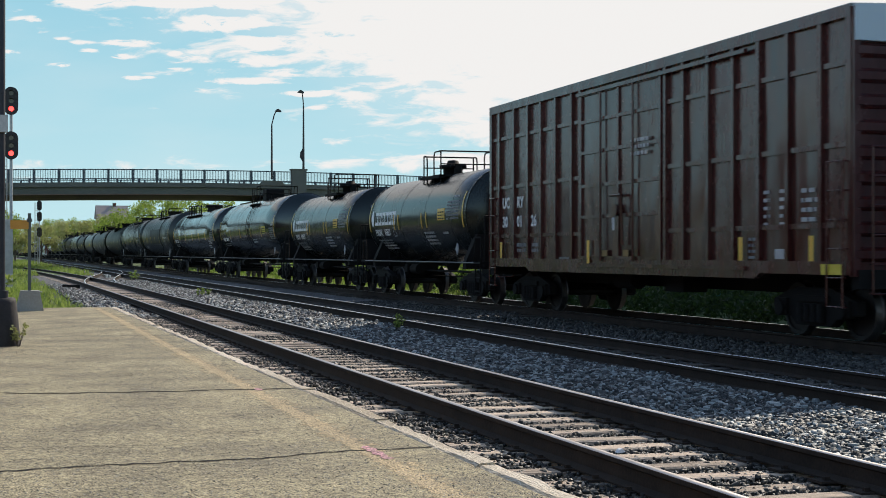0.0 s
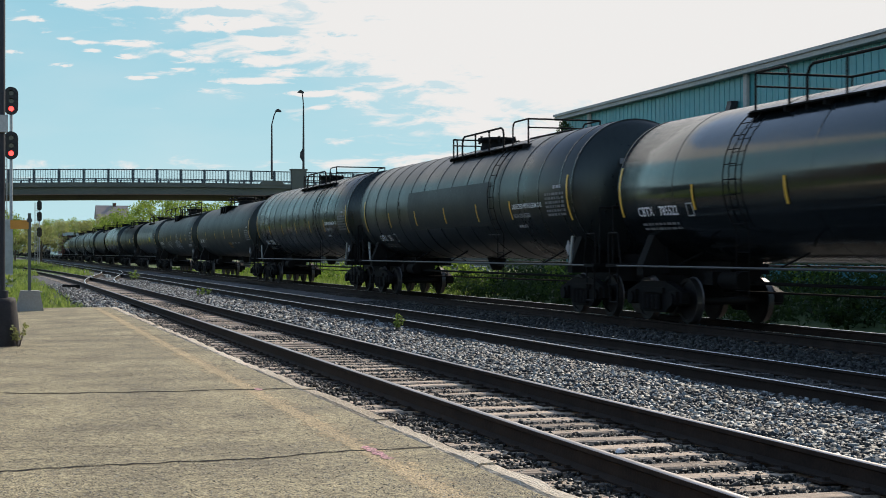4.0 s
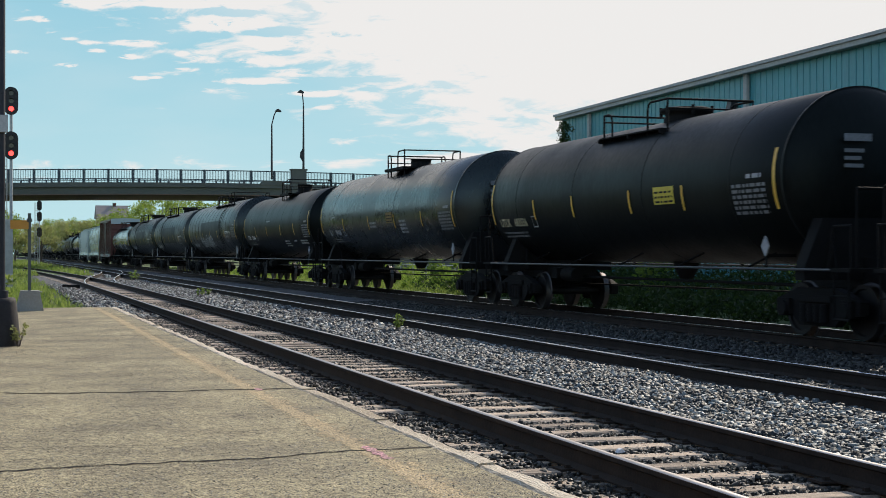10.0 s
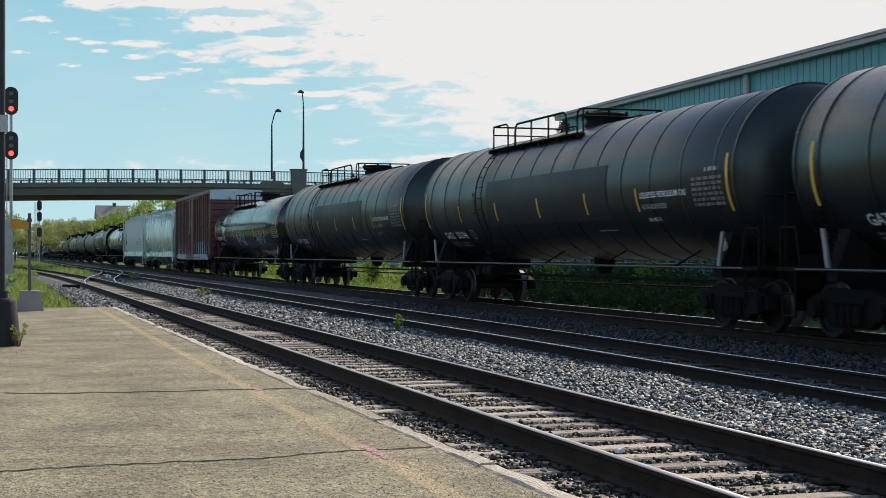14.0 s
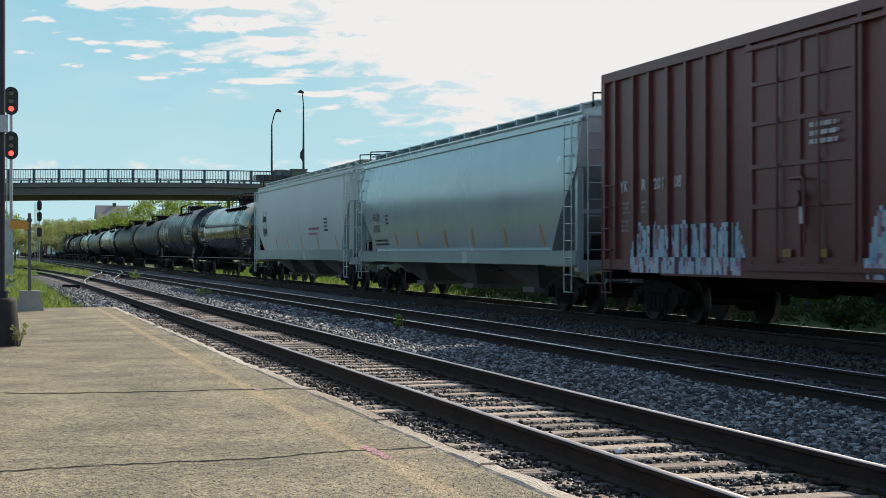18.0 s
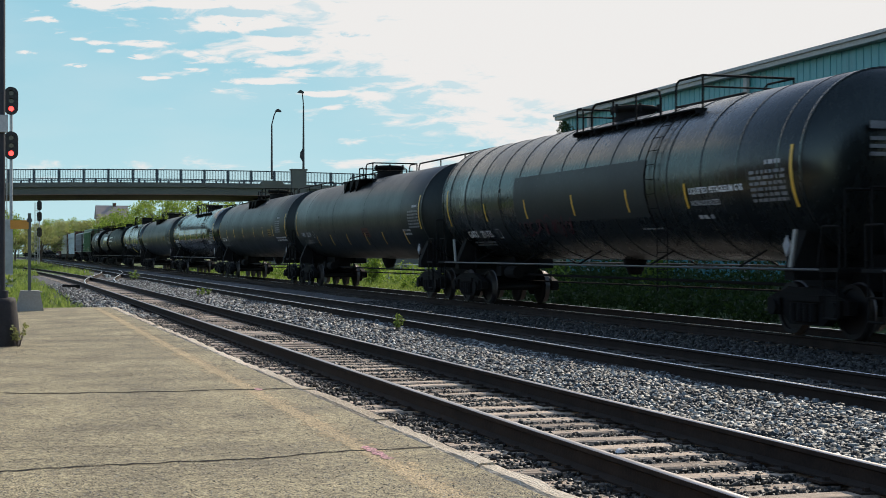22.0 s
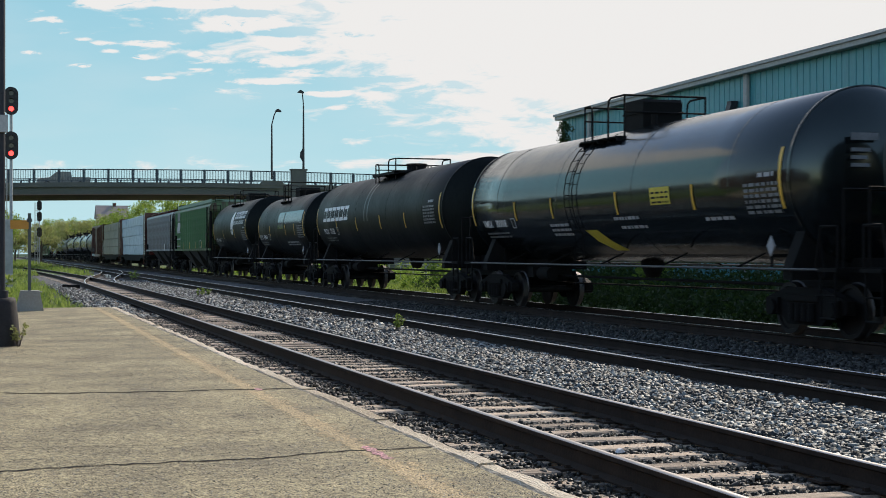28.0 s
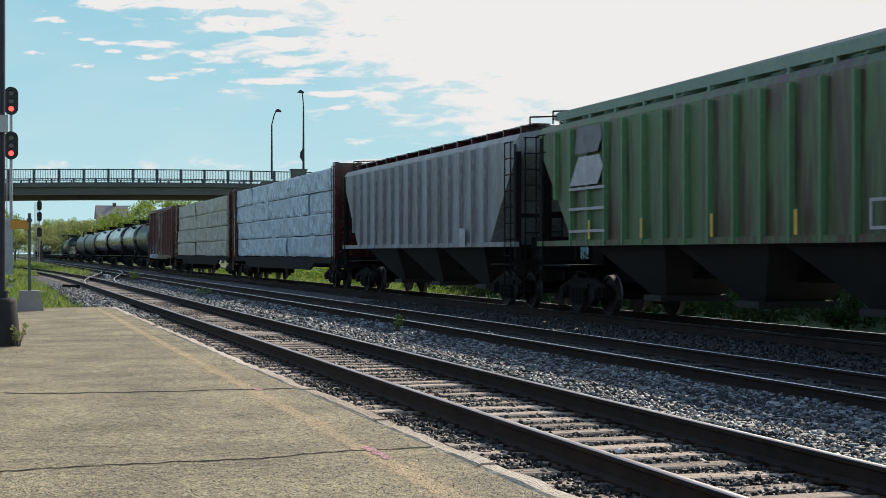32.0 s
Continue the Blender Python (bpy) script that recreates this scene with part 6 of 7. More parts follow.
tank_car(*upto(240.95), M_TANK, TANKL, seed=12, radius=1.5, zc=2.66, hatch=0.4, house="pot", house_h=0.27, guard=(1.1, -0.9), guard_h=0.45, refs=(8.74, 5.27, 1.65, -1.6, -4.6, -7.61), notice=(-0.67, 0.74, M_OCHRE), notice_z=2.3, data=-6.34, mark="TILX", number="194108", mark_mat=M_DIM, text_y=7.72, prints=((1.49, 0.8, 2, 2.3), (-2.15, 0.75, 4, 2.3)))
tank_car(*upto(258.85), M_TANK_DARK, TANKL, seed=13, hatch=0.1, house="pot", house_h=0.39, guard=(0.6, -1.1), guard_h=0.53, refs=(7.99, 4.79, 1.88, -1.4, -4.33, -7.33), mark="TILX", number="270644", text_y=7.02, data=-6.03, prints=((-1.68, 1.0, 3, 1.8), (-3.62, 0.7, 1, 1.8), (-5.0, 1.4, 2, 1.8), (1.8, 0.8, 1, 2.75)))
tank_car(*upto(279.75), M_TANK, RIBL, seed=14, top_kind="deck+", hatch=-0.3, number="231715", ladder=-4.1, patch=(3.7, -3.8), graffiti=((4.22, 2.4, 0.75, -1.15), (1.73, 2.4, 0.75, -1.15)), **RIB)
tank_car(*upto(299.95), M_TANK, RIBL, seed=15, top_kind="deck-", hatch=-0.27, number="231744", ladder=4.1, patch=(3.66, -3.83), **RIB)
tank_car(*upto(320.85), M_TANK, RIBL, seed=16, top_kind="deck-", hatch=-0.2, number="231752", ladder=4.1, patch=(3.66, -3.83), **RIB)
tank_car(*upto(341.65), M_TANK_GLOSS, GLOSSL, seed=17, top_kind="deck-", hatch=0.2, refs=(9.51, 6.37, 3.18, -0.11, -2.9, -5.7, -8.9), ladder=5.2, number="785553", text_y=8.77, graffiti=((2.27, 2.3, 0.7, -0.85), (-3.4, 1.9, 0.65, -0.85)), **CBT)
box_car(*upto(359.2), M_RED, "faded red ribbed boxcar with painted graffiti along its side", seed=18, belt=False, door=(0.378, 0.568), post_ys=(7.45, 6.6, 5.9, 5.1, 4.35, 3.6, 2.85, 2.05, -1.17, -1.79, -2.61, -3.4, -4.19, -5.17, -6.19, -6.99))
hopper_car(*upto(379.9), M_HOPPER, "pale grey smooth-sided covered hopper wagon", curved=True, seed=19)
hopper_car(*upto(400.4), M_HOPPER_FLAT, "matt pale grey smooth-sided covered hopper wagon", curved=True, seed=20, sill=M_HOPPER)
tank_car(*upto(421.15), M_TANK_GLOSS, GLOSSL, seed=21, top_kind="deck+", hatch=-0.08, refs=(9.46, 6.14, 3.08, 0.46, -2.57, -5.9, -8.9), ladder=-4.8, number="785508", text_y=8.51, prints=((-6.3, 1.1, 2, 2.0), (-5.5, 0.7, 2, 1.75)), **CBT)
tank_car(*upto(441.95), M_TANK, RIBL, seed=22, top_kind="deck+", hatch=0.15, number="231735", ladder=-3.9, patch=(3.7, -3.6), graffiti=((3.66, 3.2, 0.45, -1.05),), graf_mat=M_GRAF_RED, **RIB)
tank_car(*upto(462.95), M_TANK_SATIN, TANKL, seed=23, top_kind="rail+", hatch=-0.17, refs=(9.18, 5.9, 3.5, 0.95, -1.75, -4.05, -6.7, -8.83), ref_z=1.56, lean=-0.35, mark="SHPX", number="220717", mark_mat=M_DIM, text_y=8.4, notice=(-1.58, 0.9, M_RUSTY), notice_z=1.86, data=-7.57, data_z=2.1, prints=((-6.72, 0.85, 2, 2.0),), **LONG)
tank_car(*upto(483.75), M_TANK_SATIN, TANKL, seed=24, top_kind="rail+", hatch=-0.31, refs=(9.7, 6.94, 4.57, 1.77, -1.33, -3.75, -6.28, -9.21), mark="GATX", number="604", text_y=8.76, notice=(-5.02, 0.75, M_OCHRE), notice_z=2.1, data=-6.9, data_z=2.25, prints=((-6.77, 2.2, 2, 1.98),), **LONG)
tank_car(*upto(505.05), M_TANK_GLOSS, GLOSSL, seed=25, top_kind="deck+", hatch=0.24, refs=(9.59, 6.73, 3.59, 0.94, -1.86, -4.92, -8.95), ladder=-4.6, number="785530", text_y=9.16, prints=((-6.5, 1.1, 2, 2.0),), **CBT)
tank_car(*upto(527.05), M_TANK_SATIN, TANKL, seed=26, top_kind="rail+", hatch=0.1, refs=(9.9, 6.3, 2.8, -0.9, -4.2, -9.2), mark="GATX", number="61053", notice=(-5.2, 0.8, M_OCHRE), **LONG)
tank_car(*upto(545.45), M_TANK_GLOSS, GLOSSL, seed=27, house="box", house_h=0.53, hatch=0.4, guard=(1.9, -0.2), guard_h=0.56, refs=(8.45, 5.03, 2.66, -0.88, -4.23, -7.29), ladder=1.5, notice=(-2.48, 0.84, M_LABEL), data=-6.09, mark="VMSX", number="300008", size=0.26, text_y=7.51, prints=((3.0, 1.1, 3, 1.92), (-0.6, 1.2, 1, 2.0), (-0.8, 1.2, 1, 1.8), (-4.5, 1.1, 1, 1.9)))
tank_car(*upto(564.45), M_TANK_DARK, "black tank wagon with pale steel straps and white lettering", seed=28, radius=1.45, zc=2.62, house="pot", house_h=0.24, hatch=-0.3, guard=(1.5, -1.05), guard_h=0.34, refs=(8.5, 5.27, 2.29, -0.93, -3.87, -7.54), mark="PROX", number="77152", text_y=7.45, text_z=2.06, data=-5.91, data_z=2.2, band=True)
tank_car(*upto(577.65), M_TANK_DARK, TANKL, seed=29, radius=1.40, zc=2.53, house="box", house_h=0.33, hatch=1.0, guard=(1.75, 0.1), guard_h=0.5, refs=(6.05, 2.74, -0.88, -2.79, -4.66), mark="UTLX", number="600904", text_y=5.44, data=-3.36, prints=((-0.6, 2.4, 2, 1.75),))
tank_car(*upto(591.75), M_TANK_DARK, "black tank wagon with large white printed emblem", seed=30, house="box", house_h=0.35, hatch=0.6, guard=(2.2, -0.75), guard_h=0.42, radius=1.5, zc=2.68, refs=(6.0, 2.47, -1.24, -4.8), mark="UTLX", number="600635", size=0.24, text_y=5.4)
hopper_car(*upto(610.0), M_GREEN, "rust-streaked green covered hopper wagon with ribbed sides", curved=False, posts=17, height=4.32, seed=31, postmat=M_GREEN_POST, roofmat=M_GREEN_PALE, post_ys=[7.2 - 0.9 * k for k in range(17)], eave_board=M_GREEN_PALE)
hopper_car(*upto(629.3), M_HOPPER_OLD, "dull grey ribbed covered hopper wagon", curved=False, posts=15, height=4.32, seed=32, roofmat=M_BROWN, post_ys=[7.3 - 1.0 * k for k in range(15)])
lumber_car(*upto(654.2), M_WRAP, "bulkhead flat wagon loaded with pale wrapped lumber", "pale blue plastic-wrapped lumber pack", seed=33)
lumber_car(*upto(679.2), M_WRAP_TAN, "bulkhead flat wagon loaded with grey-tan wrapped lumber", "grey-tan wrapped lumber pack", seed=34, height=4.5)
box_car(*upto(695.8), M_RED, "dark red boxcar with pale streaks near its base", height=4.6, seed=35, white_end=False, belt=False, roof=M_BROWN)
for q, p in ((707.6, M_TANK_GREY), (721.5, M_TANK_GLOSS), (740.5, M_TANK_GLOSS), (761, M_TANK_GLOSS), (782, M_TANK), (803, M_TANK_GREY)):
    tank_car(*upto(q), p, GLOSSL if p is M_TANK_GLOSS else GREYL, seed=int(q))
lumber_car(*upto(826), M_BROWN, "bulkhead flat wagon with a low brown load", "low brown load", height=2.4, seed=36)
tank_car(*upto(845.45), M_TANK, TANKL, seed=41)
for q in (864, 882, 900):
    box_car(*upto(q), M_GREEN, "green boxcar far down the line", height=4.6, seed=int(q), white_end=False, belt=False, roof=M_GREEN)
for q in (918, 936, 954, 972, 990, 1008, 1026, 1044):
    tank_car(*upto(q), M_TANK_GREY, GREYL, seed=int(q))


def run(t):
    """Distance that the train has gone at t seconds."""
    return 18.8232 * t - 0.02365 * t * t


def motions():
    times = [0, 2, 4, 6, 8, 10, 12, 14, 16, 18, 20, 22, 24, 26, 28, 30, 32]
    for car, q in CARS:
        walk(car, [(t, pose(TX, q - run(t), TZ)) for t in times])
    # wheels roll while their wagon is near the platform
    for i, off, wheel in WHEELSETS:
        q = CARS[i][1]
        seen = [f for f in range(0, 961) if 5 < q - run(f / 30) < 60]
        if not seen:
            continue
        rows = []
        for f in [0] * (seen[0] > 0) + seen + [960] * (seen[-1] < 960):
            g = max(seen[0], min(seen[-1], f))
            rows.append((f / 30, pose(0, wheel.location.y, 0.44, math.degrees(run(g / 30) / 0.44) % 360)))
        walk(wheel, rows)
    walk(PICK1, [(t, pose(x, BY + 3.4, 8.55 + camber(x))) for t, x in ((0, -50), (11, -50), (13, -43.2), (15, -14.2), (17.5, 22), (19.5, 51), (21, 57), (32, 57))])
    walk(PICK2, [(t, pose(x, BY + 12.6, 8.55 + camber(x))) for t, x in ((0, 57), (23, 57), (25, 52.5), (27.5, 15.1), (28, 7.5), (29.5, -15.3), (31, -38), (32, -48))])
    walk(clouds, [(t, pose(0, 0, 0, 0, 0, -0.028 * t)) for t in (0, 8, 16, 24, 32)])

# ---------- lettering and emblems on single wagons ----------
def car_of(i):
    return CARS[i][0]


def block_word(n, size, lean=0.22, gap=0.12, pitch=0.72, thick=0.24):
    """A word mark as n leaning hollow blocks."""
    uv, fa = [], []
    for k in range(n):
        u, w, b = k * size * pitch, size * pitch * (1 - gap), len(uv)
        t = thick * size
        cut = t * 0.95 if w > 2.6 * t else w * 0.36
        for a, c, v0, v1 in ((0, w, 0, size), (cut, w - cut, t, size - t)):
            uv += [(u + a + lean * v0, v0), (u + c + lean * v0, v0), (u + c + lean * v1, v1), (u + a + lean * v1, v1)]
        fa += [(b + i, b + (i + 1) % 4, b + 4 + (i + 1) % 4, b + 4 + i) for i in range(4)]
    return uv, fa


def disc(rx, rz, n=16):
    uv = []
    for j in range(n + 1):
        a = -math.pi / 2 + math.pi * j / n
        uv += [(-rx * math.cos(a), rz * math.sin(a)), (rx * math.cos(a), rz * math.sin(a))]
    return uv, [(2 * j, 2 * j + 1, 2 * j + 3, 2 * j + 2) for j in range(n)]


for i, rad, zc in ((1, 1.31, 2.42), (2, 1.31, 2.42)):
    kw = dict(radius=rad, zc=zc)
    tagged(decal("word_mark", block_word(6, 0.42, pitch=1.0), M_WHITE, car_of(i), 4.95, zc - 0.17, "white word mark blocks", **kw), kind="stuff")
    decal("emblem", disc(0.15, 0.27), M_WHITE, car_of(i), 5.22, zc + 0.06, "white oval emblem", **kw)
kw = dict(radius=1.45, zc=2.62)
tagged(decal("word_mark", block_word(6, 0.52, pitch=1.28), M_WHITE, car_of(27), 7.45, 2.52, "white word mark blocks", **kw), kind="stuff")
kw = dict(radius=1.5, zc=2.68)
em = car_of(29)
decal("emblem", disc(0.42, 0.62), M_WHITE, em, -0.55, 2.92, "white round emblem with dark arcs", **kw)
for k in range(4):
    uv = [((0.36 - 0.05 * k) * math.cos(math.pi * (1.05 + 0.9 * i / 10)), -0.05 * k + (0.5 - 0.1 * k) * math.sin(math.pi * (1.05 + 0.9 * i / 10)) + j * 0.03) for i in range(11) for j in (0, 1)]
    decal("emblem_arc", (uv, [(2 * i, 2 * i + 2, 2 * i + 3, 2 * i + 1) for i in range(10)]), M_BLACKTEXT, em, -0.55, 2.92, off=0.012, **kw)
tagged(decal("word_mark", block_word(10, 0.40, 0.3, 0.3, 0.80), M_WHITE, em, -1.15, 3.10, "white italic word mark blocks", **kw), kind="stuff")
tagged(decal("word_mark", block_word(13, 0.17, 0.25, 0.45, 1.4), M_WHITE, em, -1.05, 2.82, "white small word mark blocks", **kw), kind="stuff")
# low yellow panel on one glossy wagon
decal("notice", ([(0, 0.6), (0.62, 0.6), (1.0, 0.3), (1.4, 0), (0.75, 0), (0.3, 0.3)], [(0, 5, 2, 1), (5, 4, 3, 2)]), M_LABEL, car_of(26), 1.14, 1.2, "slanting yellow notice panel", radius=1.45, zc=2.60)
# two glossier repainted panels on one wagon
for y, w, h, z in ((0.82, 1.3, 0.74, 2.40), (-0.64, 3.7, 0.54, 2.6)):
    decal("repainted_panel", rect(0, w, 0, h, 6), M_TANK_PANEL, car_of(28), y, z, "grey repainted panel", off=0.01, radius=1.40, zc=2.53)
# boxcar lettering
bx = car_of(0)
E0 = CARS_LEN[0] / 2 - 0.72
for txt, y, z in (("UC", 7.22, 2.44), ("RY", 6.2, 2.44), ("30", 7.22, 1.98), ("01", 6.2, 1.98), ("26", 5.26, 1.98)):
    decal("lettering", letters(txt, 0.36, 0.012), M_WHITE, bx, y, z, "white painted characters", x=-1.463)
decal("lettering", bars(0.7, 2, 0.13, 77), M_FADED, bx, 6.2, 1.5, x=-1.463)
decal("lettering", bars(0.6, 2, 0.13, 78), M_FADED, bx, 5.2, 1.5, x=-1.463)
decal("small_print", bars(0.6, 2, 0.1, 79), M_FADED, bx, 3.5, 1.2, x=-1.463)
bb = car_of(17)
E1 = CARS_LEN[17] / 2 - 0.72
for txt, y in (("YK", 7.3), ("R", 6.3), ("201", 5.75), ("08", 4.9)):
    decal("lettering", letters(txt, 0.30, 0.008), M_GRAF_PALE, bb, y, 2.56, "white painted characters", x=-1.463)
for y, w, z in ((7.2, 0.35, 2.3), (6.3, 0.25, 2.3), (7.25, 0.4, 1.95)):
    decal("small_print", bars(w, 3, 0.09, int(y * 9), 0.5), M_FADED, bb, y, z, x=-1.463)


def ribbed_spray(car, post_ys, y0, y1, h, seed, z0=0.97):
    """Sprayed block letters that follow panels and posts of a ribbed side: pale fills, dark outlines, a purple ground."""
    r = random.Random(seed)
    s = Shape()
    cell, tall = 0.06, 0.075
    u, letter = 0.0, 0.0
    width, lean, dip = 0.62, 0.1, 0.4
    while u < y0 - y1:
        y = y0 - u
        if u - letter > width:
            letter, width, lean, dip = u, r.uniform(0.5, 0.78), r.uniform(-0.15, 0.2), r.uniform(0.25, 0.7)
        k = (u - letter) / width
        x = -1.46 - (0.079 if min(abs(y - p) for p in post_ys) < 0.07 else 0.005)
        edge = min(1.0, u / 0.4 + 0.4, (y0 - y1 - u) / 0.4 + 0.4)
        top = h * edge * (1 - 0.22 * abs(k - dip)) * r.uniform(0.93, 1.0)
        n = int(top / tall)
        for c in range(n):
            z = z0 + c * tall
            v = c / max(n, 1)
            xx = -1.556 if z < 1.22 else x
            kk = k + lean * (v - 0.5)
            stem = kk < 0.34 or kk > 0.66
            bar_ = abs(v - dip) < 0.10 or v > 0.86 or v < 0.12
            slot = 0 if (stem or bar_) else 1
            if v < 0.22 and r.random() < 0.6:
                slot = 2
            if kk < 0.06 or kk > 0.95:
                slot = 3
            elif slot == 0 and r.random() < 0.16:
                slot = 4
            if r.random() < 0.05:
                slot = 3
            s.add([(xx, y, z), (xx, y - cell, z), (xx, y - cell, z + tall), (xx, y, z + tall)], [(0, 1, 2, 3)], False, slot)
        u += cell
    tagged(part("graffiti", s, [M_GRAF_CYAN, M_GRAF_PURPLE, M_GRAF_BLUE, M_GRAF_DARK, M_GRAF_WHITE], car, "pale blue and purple spray-painted graffiti"), kind="stuff")


POSTS17 = (7.45, 6.6, 5.9, 5.1, 4.35, 3.6, 2.85, 2.05, -1.17, -1.79, -2.61, -3.4, -4.19, -5.17, -6.19, -6.99, 8.0, -8.0)
ribbed_spray(bb, POSTS17, 6.7, 2.3, 1.02, 3)
ribbed_spray(bb, POSTS17, -1.25, -6.1, 1.16, 4)
ribbed_spray(bb, POSTS17, -6.3, -7.7, 1.1, 5)
E34 = CARS_LEN[34] / 2 - 0.72
ribbed_spray(car_of(34), [-E34 + 2 * E34 * k / 14 for k in range(15)], E34 - 0.6, E34 - 6.5, 1.1, 6)
# hopper lettering
hp = car_of(18)
HE = CARS_LEN[18] / 2 - 0.75
decal("lettering", letters("AEQX", 0.33), M_BLACKTEXT, hp, 7.82, 2.40, "dark stencilled letters", prof=hopper_x)
decal("lettering", letters("67032", 0.33), M_BLACKTEXT, hp, 7.82, 2.02, "dark stencilled numbers", prof=hopper_x)
decal("small_print", bars(1.6, 2, 0.12, 81, 0.5), M_BLACKTEXT, hp, 7.8, 1.72, prof=hopper_x)
decal("small_print", bars(0.3, 3, 0.12, 84, 0.5), M_BLACKTEXT, hp, 6.2, 2.5, prof=hopper_x)
for i, ys_ in ((18, (5.17, 2.75, 0.0, -2.4, -4.9, -7.4)), (19, (7.1, 4.4, 1.9, -1.0, -4.1, -7.2))):
    for y in ys_:
        uv, fa = rect(-0.05, 0.05, 0, 0.5, 3)
        decal("reflector", ([(u - 0.2 * v, v) for u, v in uv], fa), M_ORANGE, car_of(i), y, 1.50, prof=hopper_x)
decal("small_print", bars(0.6, 4, 0.14, 83, 0.5), M_BLACKTEXT, car_of(19), -HE + 4.2, 2.6, prof=hopper_x)
gh = car_of(30)
GE = CARS_LEN[30] / 2 - 0.75
for txt_uv, z in ((([(0.0, 0), (1.5, 0.0), (1.8, 0.35), (1.6, 0.6), (0.5, 0.6)], [(0, 1, 2, 3, 4)]), 2.78), (([(0.3, 0), (1.5, 0.0), (1.75, 0.3), (1.6, 0.55), (0.4, 0.55)], [(0, 1, 2, 3, 4)]), 3.45)):
    decal("emblem", txt_uv, M_GRAF_PALE if z < 3 else M_FADED, gh, 6.25, z, "faded white emblem", x=-1.553)
for z in (1.78, 2.25, 2.68):
    decal("painted_line", rect(0, 1.9, 0, 0.06), M_GRAF_PALE, gh, 6.3, z, x=-1.553)
h2 = car_of(19)
decal("number_panel", rect(0, 0.95, 0, 1.15, 5), M_HOPPER, h2, HE - 2.1, 2.1, "pale repainted panel", off=0.006, prof=hopper_x)
decal("lettering", letters("586490", 0.34, 0.01), M_BLACKTEXT, h2, HE - 2.15, 2.2, "dark stencilled numbers", off=0.012, prof=hopper_x)
decal("mark_bars", bars(0.8, 1, 0.26, 91, 0.9), M_BLACKTEXT, h2, HE - 2.15, 2.78, off=0.012, prof=hopper_x)
decal("lettering", bars(1.9, 1, 0.12, 92, 0.8), M_PINKBAR, h2, HE - 12.2, 2.25, prof=hopper_x)
decal("lettering", bars(1.5, 1, 0.12, 93, 0.8), M_PINKBAR, h2, HE - 12.2, 2.05, prof=hopper_x)
for y in (5.2, 2.65, -0.2, -2.95, -5.7):
    decal("reflector", rect(-0.05, 0.05, 0, 0.4), M_YELLOW, gh, y, 1.63, x=-1.553)
for u0, u1, v0, v1 in ((0, 0.66, 0, 0.05), (0, 0.66, 0.40, 0.45), (0, 0.05, 0.05, 0.40), (0.61, 0.66, 0.05, 0.40)):
    decal("notice_frame", rect(u0, u1, v0, v1), M_GRAF_PALE, gh, -4.94, 1.68, x=-1.553)
decal("notice", rect(0, 0.5, 0, 0.5), M_GRAF_PALE, car_of(31), -GE + 3.6, 1.5, "pale repainted panel", x=-1.553)

# ---------- ties ----------
def tie_mesh(seed):
    r = random.Random(seed)
    s = Shape()
    n = 5
    v = []
    for i in range(n + 1):
        x = -1.295 + 2.59 * i / n
        a, b, t = -0.115 + r.uniform(-0.01, 0.01), 0.115 + r.uniform(-0.01, 0.01), r.uniform(-0.012, 0.0)
        v += [(x, a, -0.17), (x, b, -0.17), (x, b, -0.012 + t), (x, b - 0.018, t), (x, a + 0.018, t), (x, a, -0.012 + t)]
    s.add(v, [(i * 6 + j, i * 6 + (j + 1) % 6, i * 6 + 6 + (j + 1) % 6, i * 6 + 6 + j) for i in range(n) for j in range(6)])
    s.add(v[:6], [tuple(reversed(range(6)))])
    s.add(v[-6:], [tuple(range(6))])
    return s.mesh("tie", M_TIE)


tie_kinds = [tie_mesh(k) for k in range(8)]
rt = random.Random(3)
plates = Shape()
for k in range(195):
    o = part("tie", tie_kinds[k % 8 if rt.random() < 0.5 else rt.randrange(8)], None, tracks[0])
    y = 5.2 + 0.53 * k + rt.uniform(-0.03, 0.03)
    o.location = (TRACK_X[0] + rt.uniform(-0.04, 0.04) - (0.00042 * (y - 70) ** 2 if y > 70 else 0), y, -0.186 + rt.uniform(-0.012, 0.004))
    o.rotation_euler = (0, 0, rt.uniform(-0.02, 0.02))
    if y < 45:
        for sx in (-0.7525, 0.7525):
            x = TRACK_X[0] + sx
            plates.box(x - 0.17, x + 0.17, y - 0.09, y + 0.09, -0.19, -0.172)
            for dx in (-0.1, 0.1):
                plates.box(x + dx - 0.02, x + dx + 0.02, y - 0.05, y - 0.02, -0.18, -0.145)
tagged(part("tie_plate", plates, M_RAIL, tracks[0]), kind="stuff")
for k in (1, 2):
    s = Shape()
    for i in range(200):
        y = 8 + 0.53 * i
        s.box(TRACK_X[k] - 1.29, TRACK_X[k] + 1.29, y - 0.11, y + 0.11, -0.34 + RAIL_Z[k], -0.185 + RAIL_Z[k] + 0.01 * math.sin(i * 2.3))
    tagged(part("tie", s, M_TIE_DARK, tracks[k]), kind="stuff")


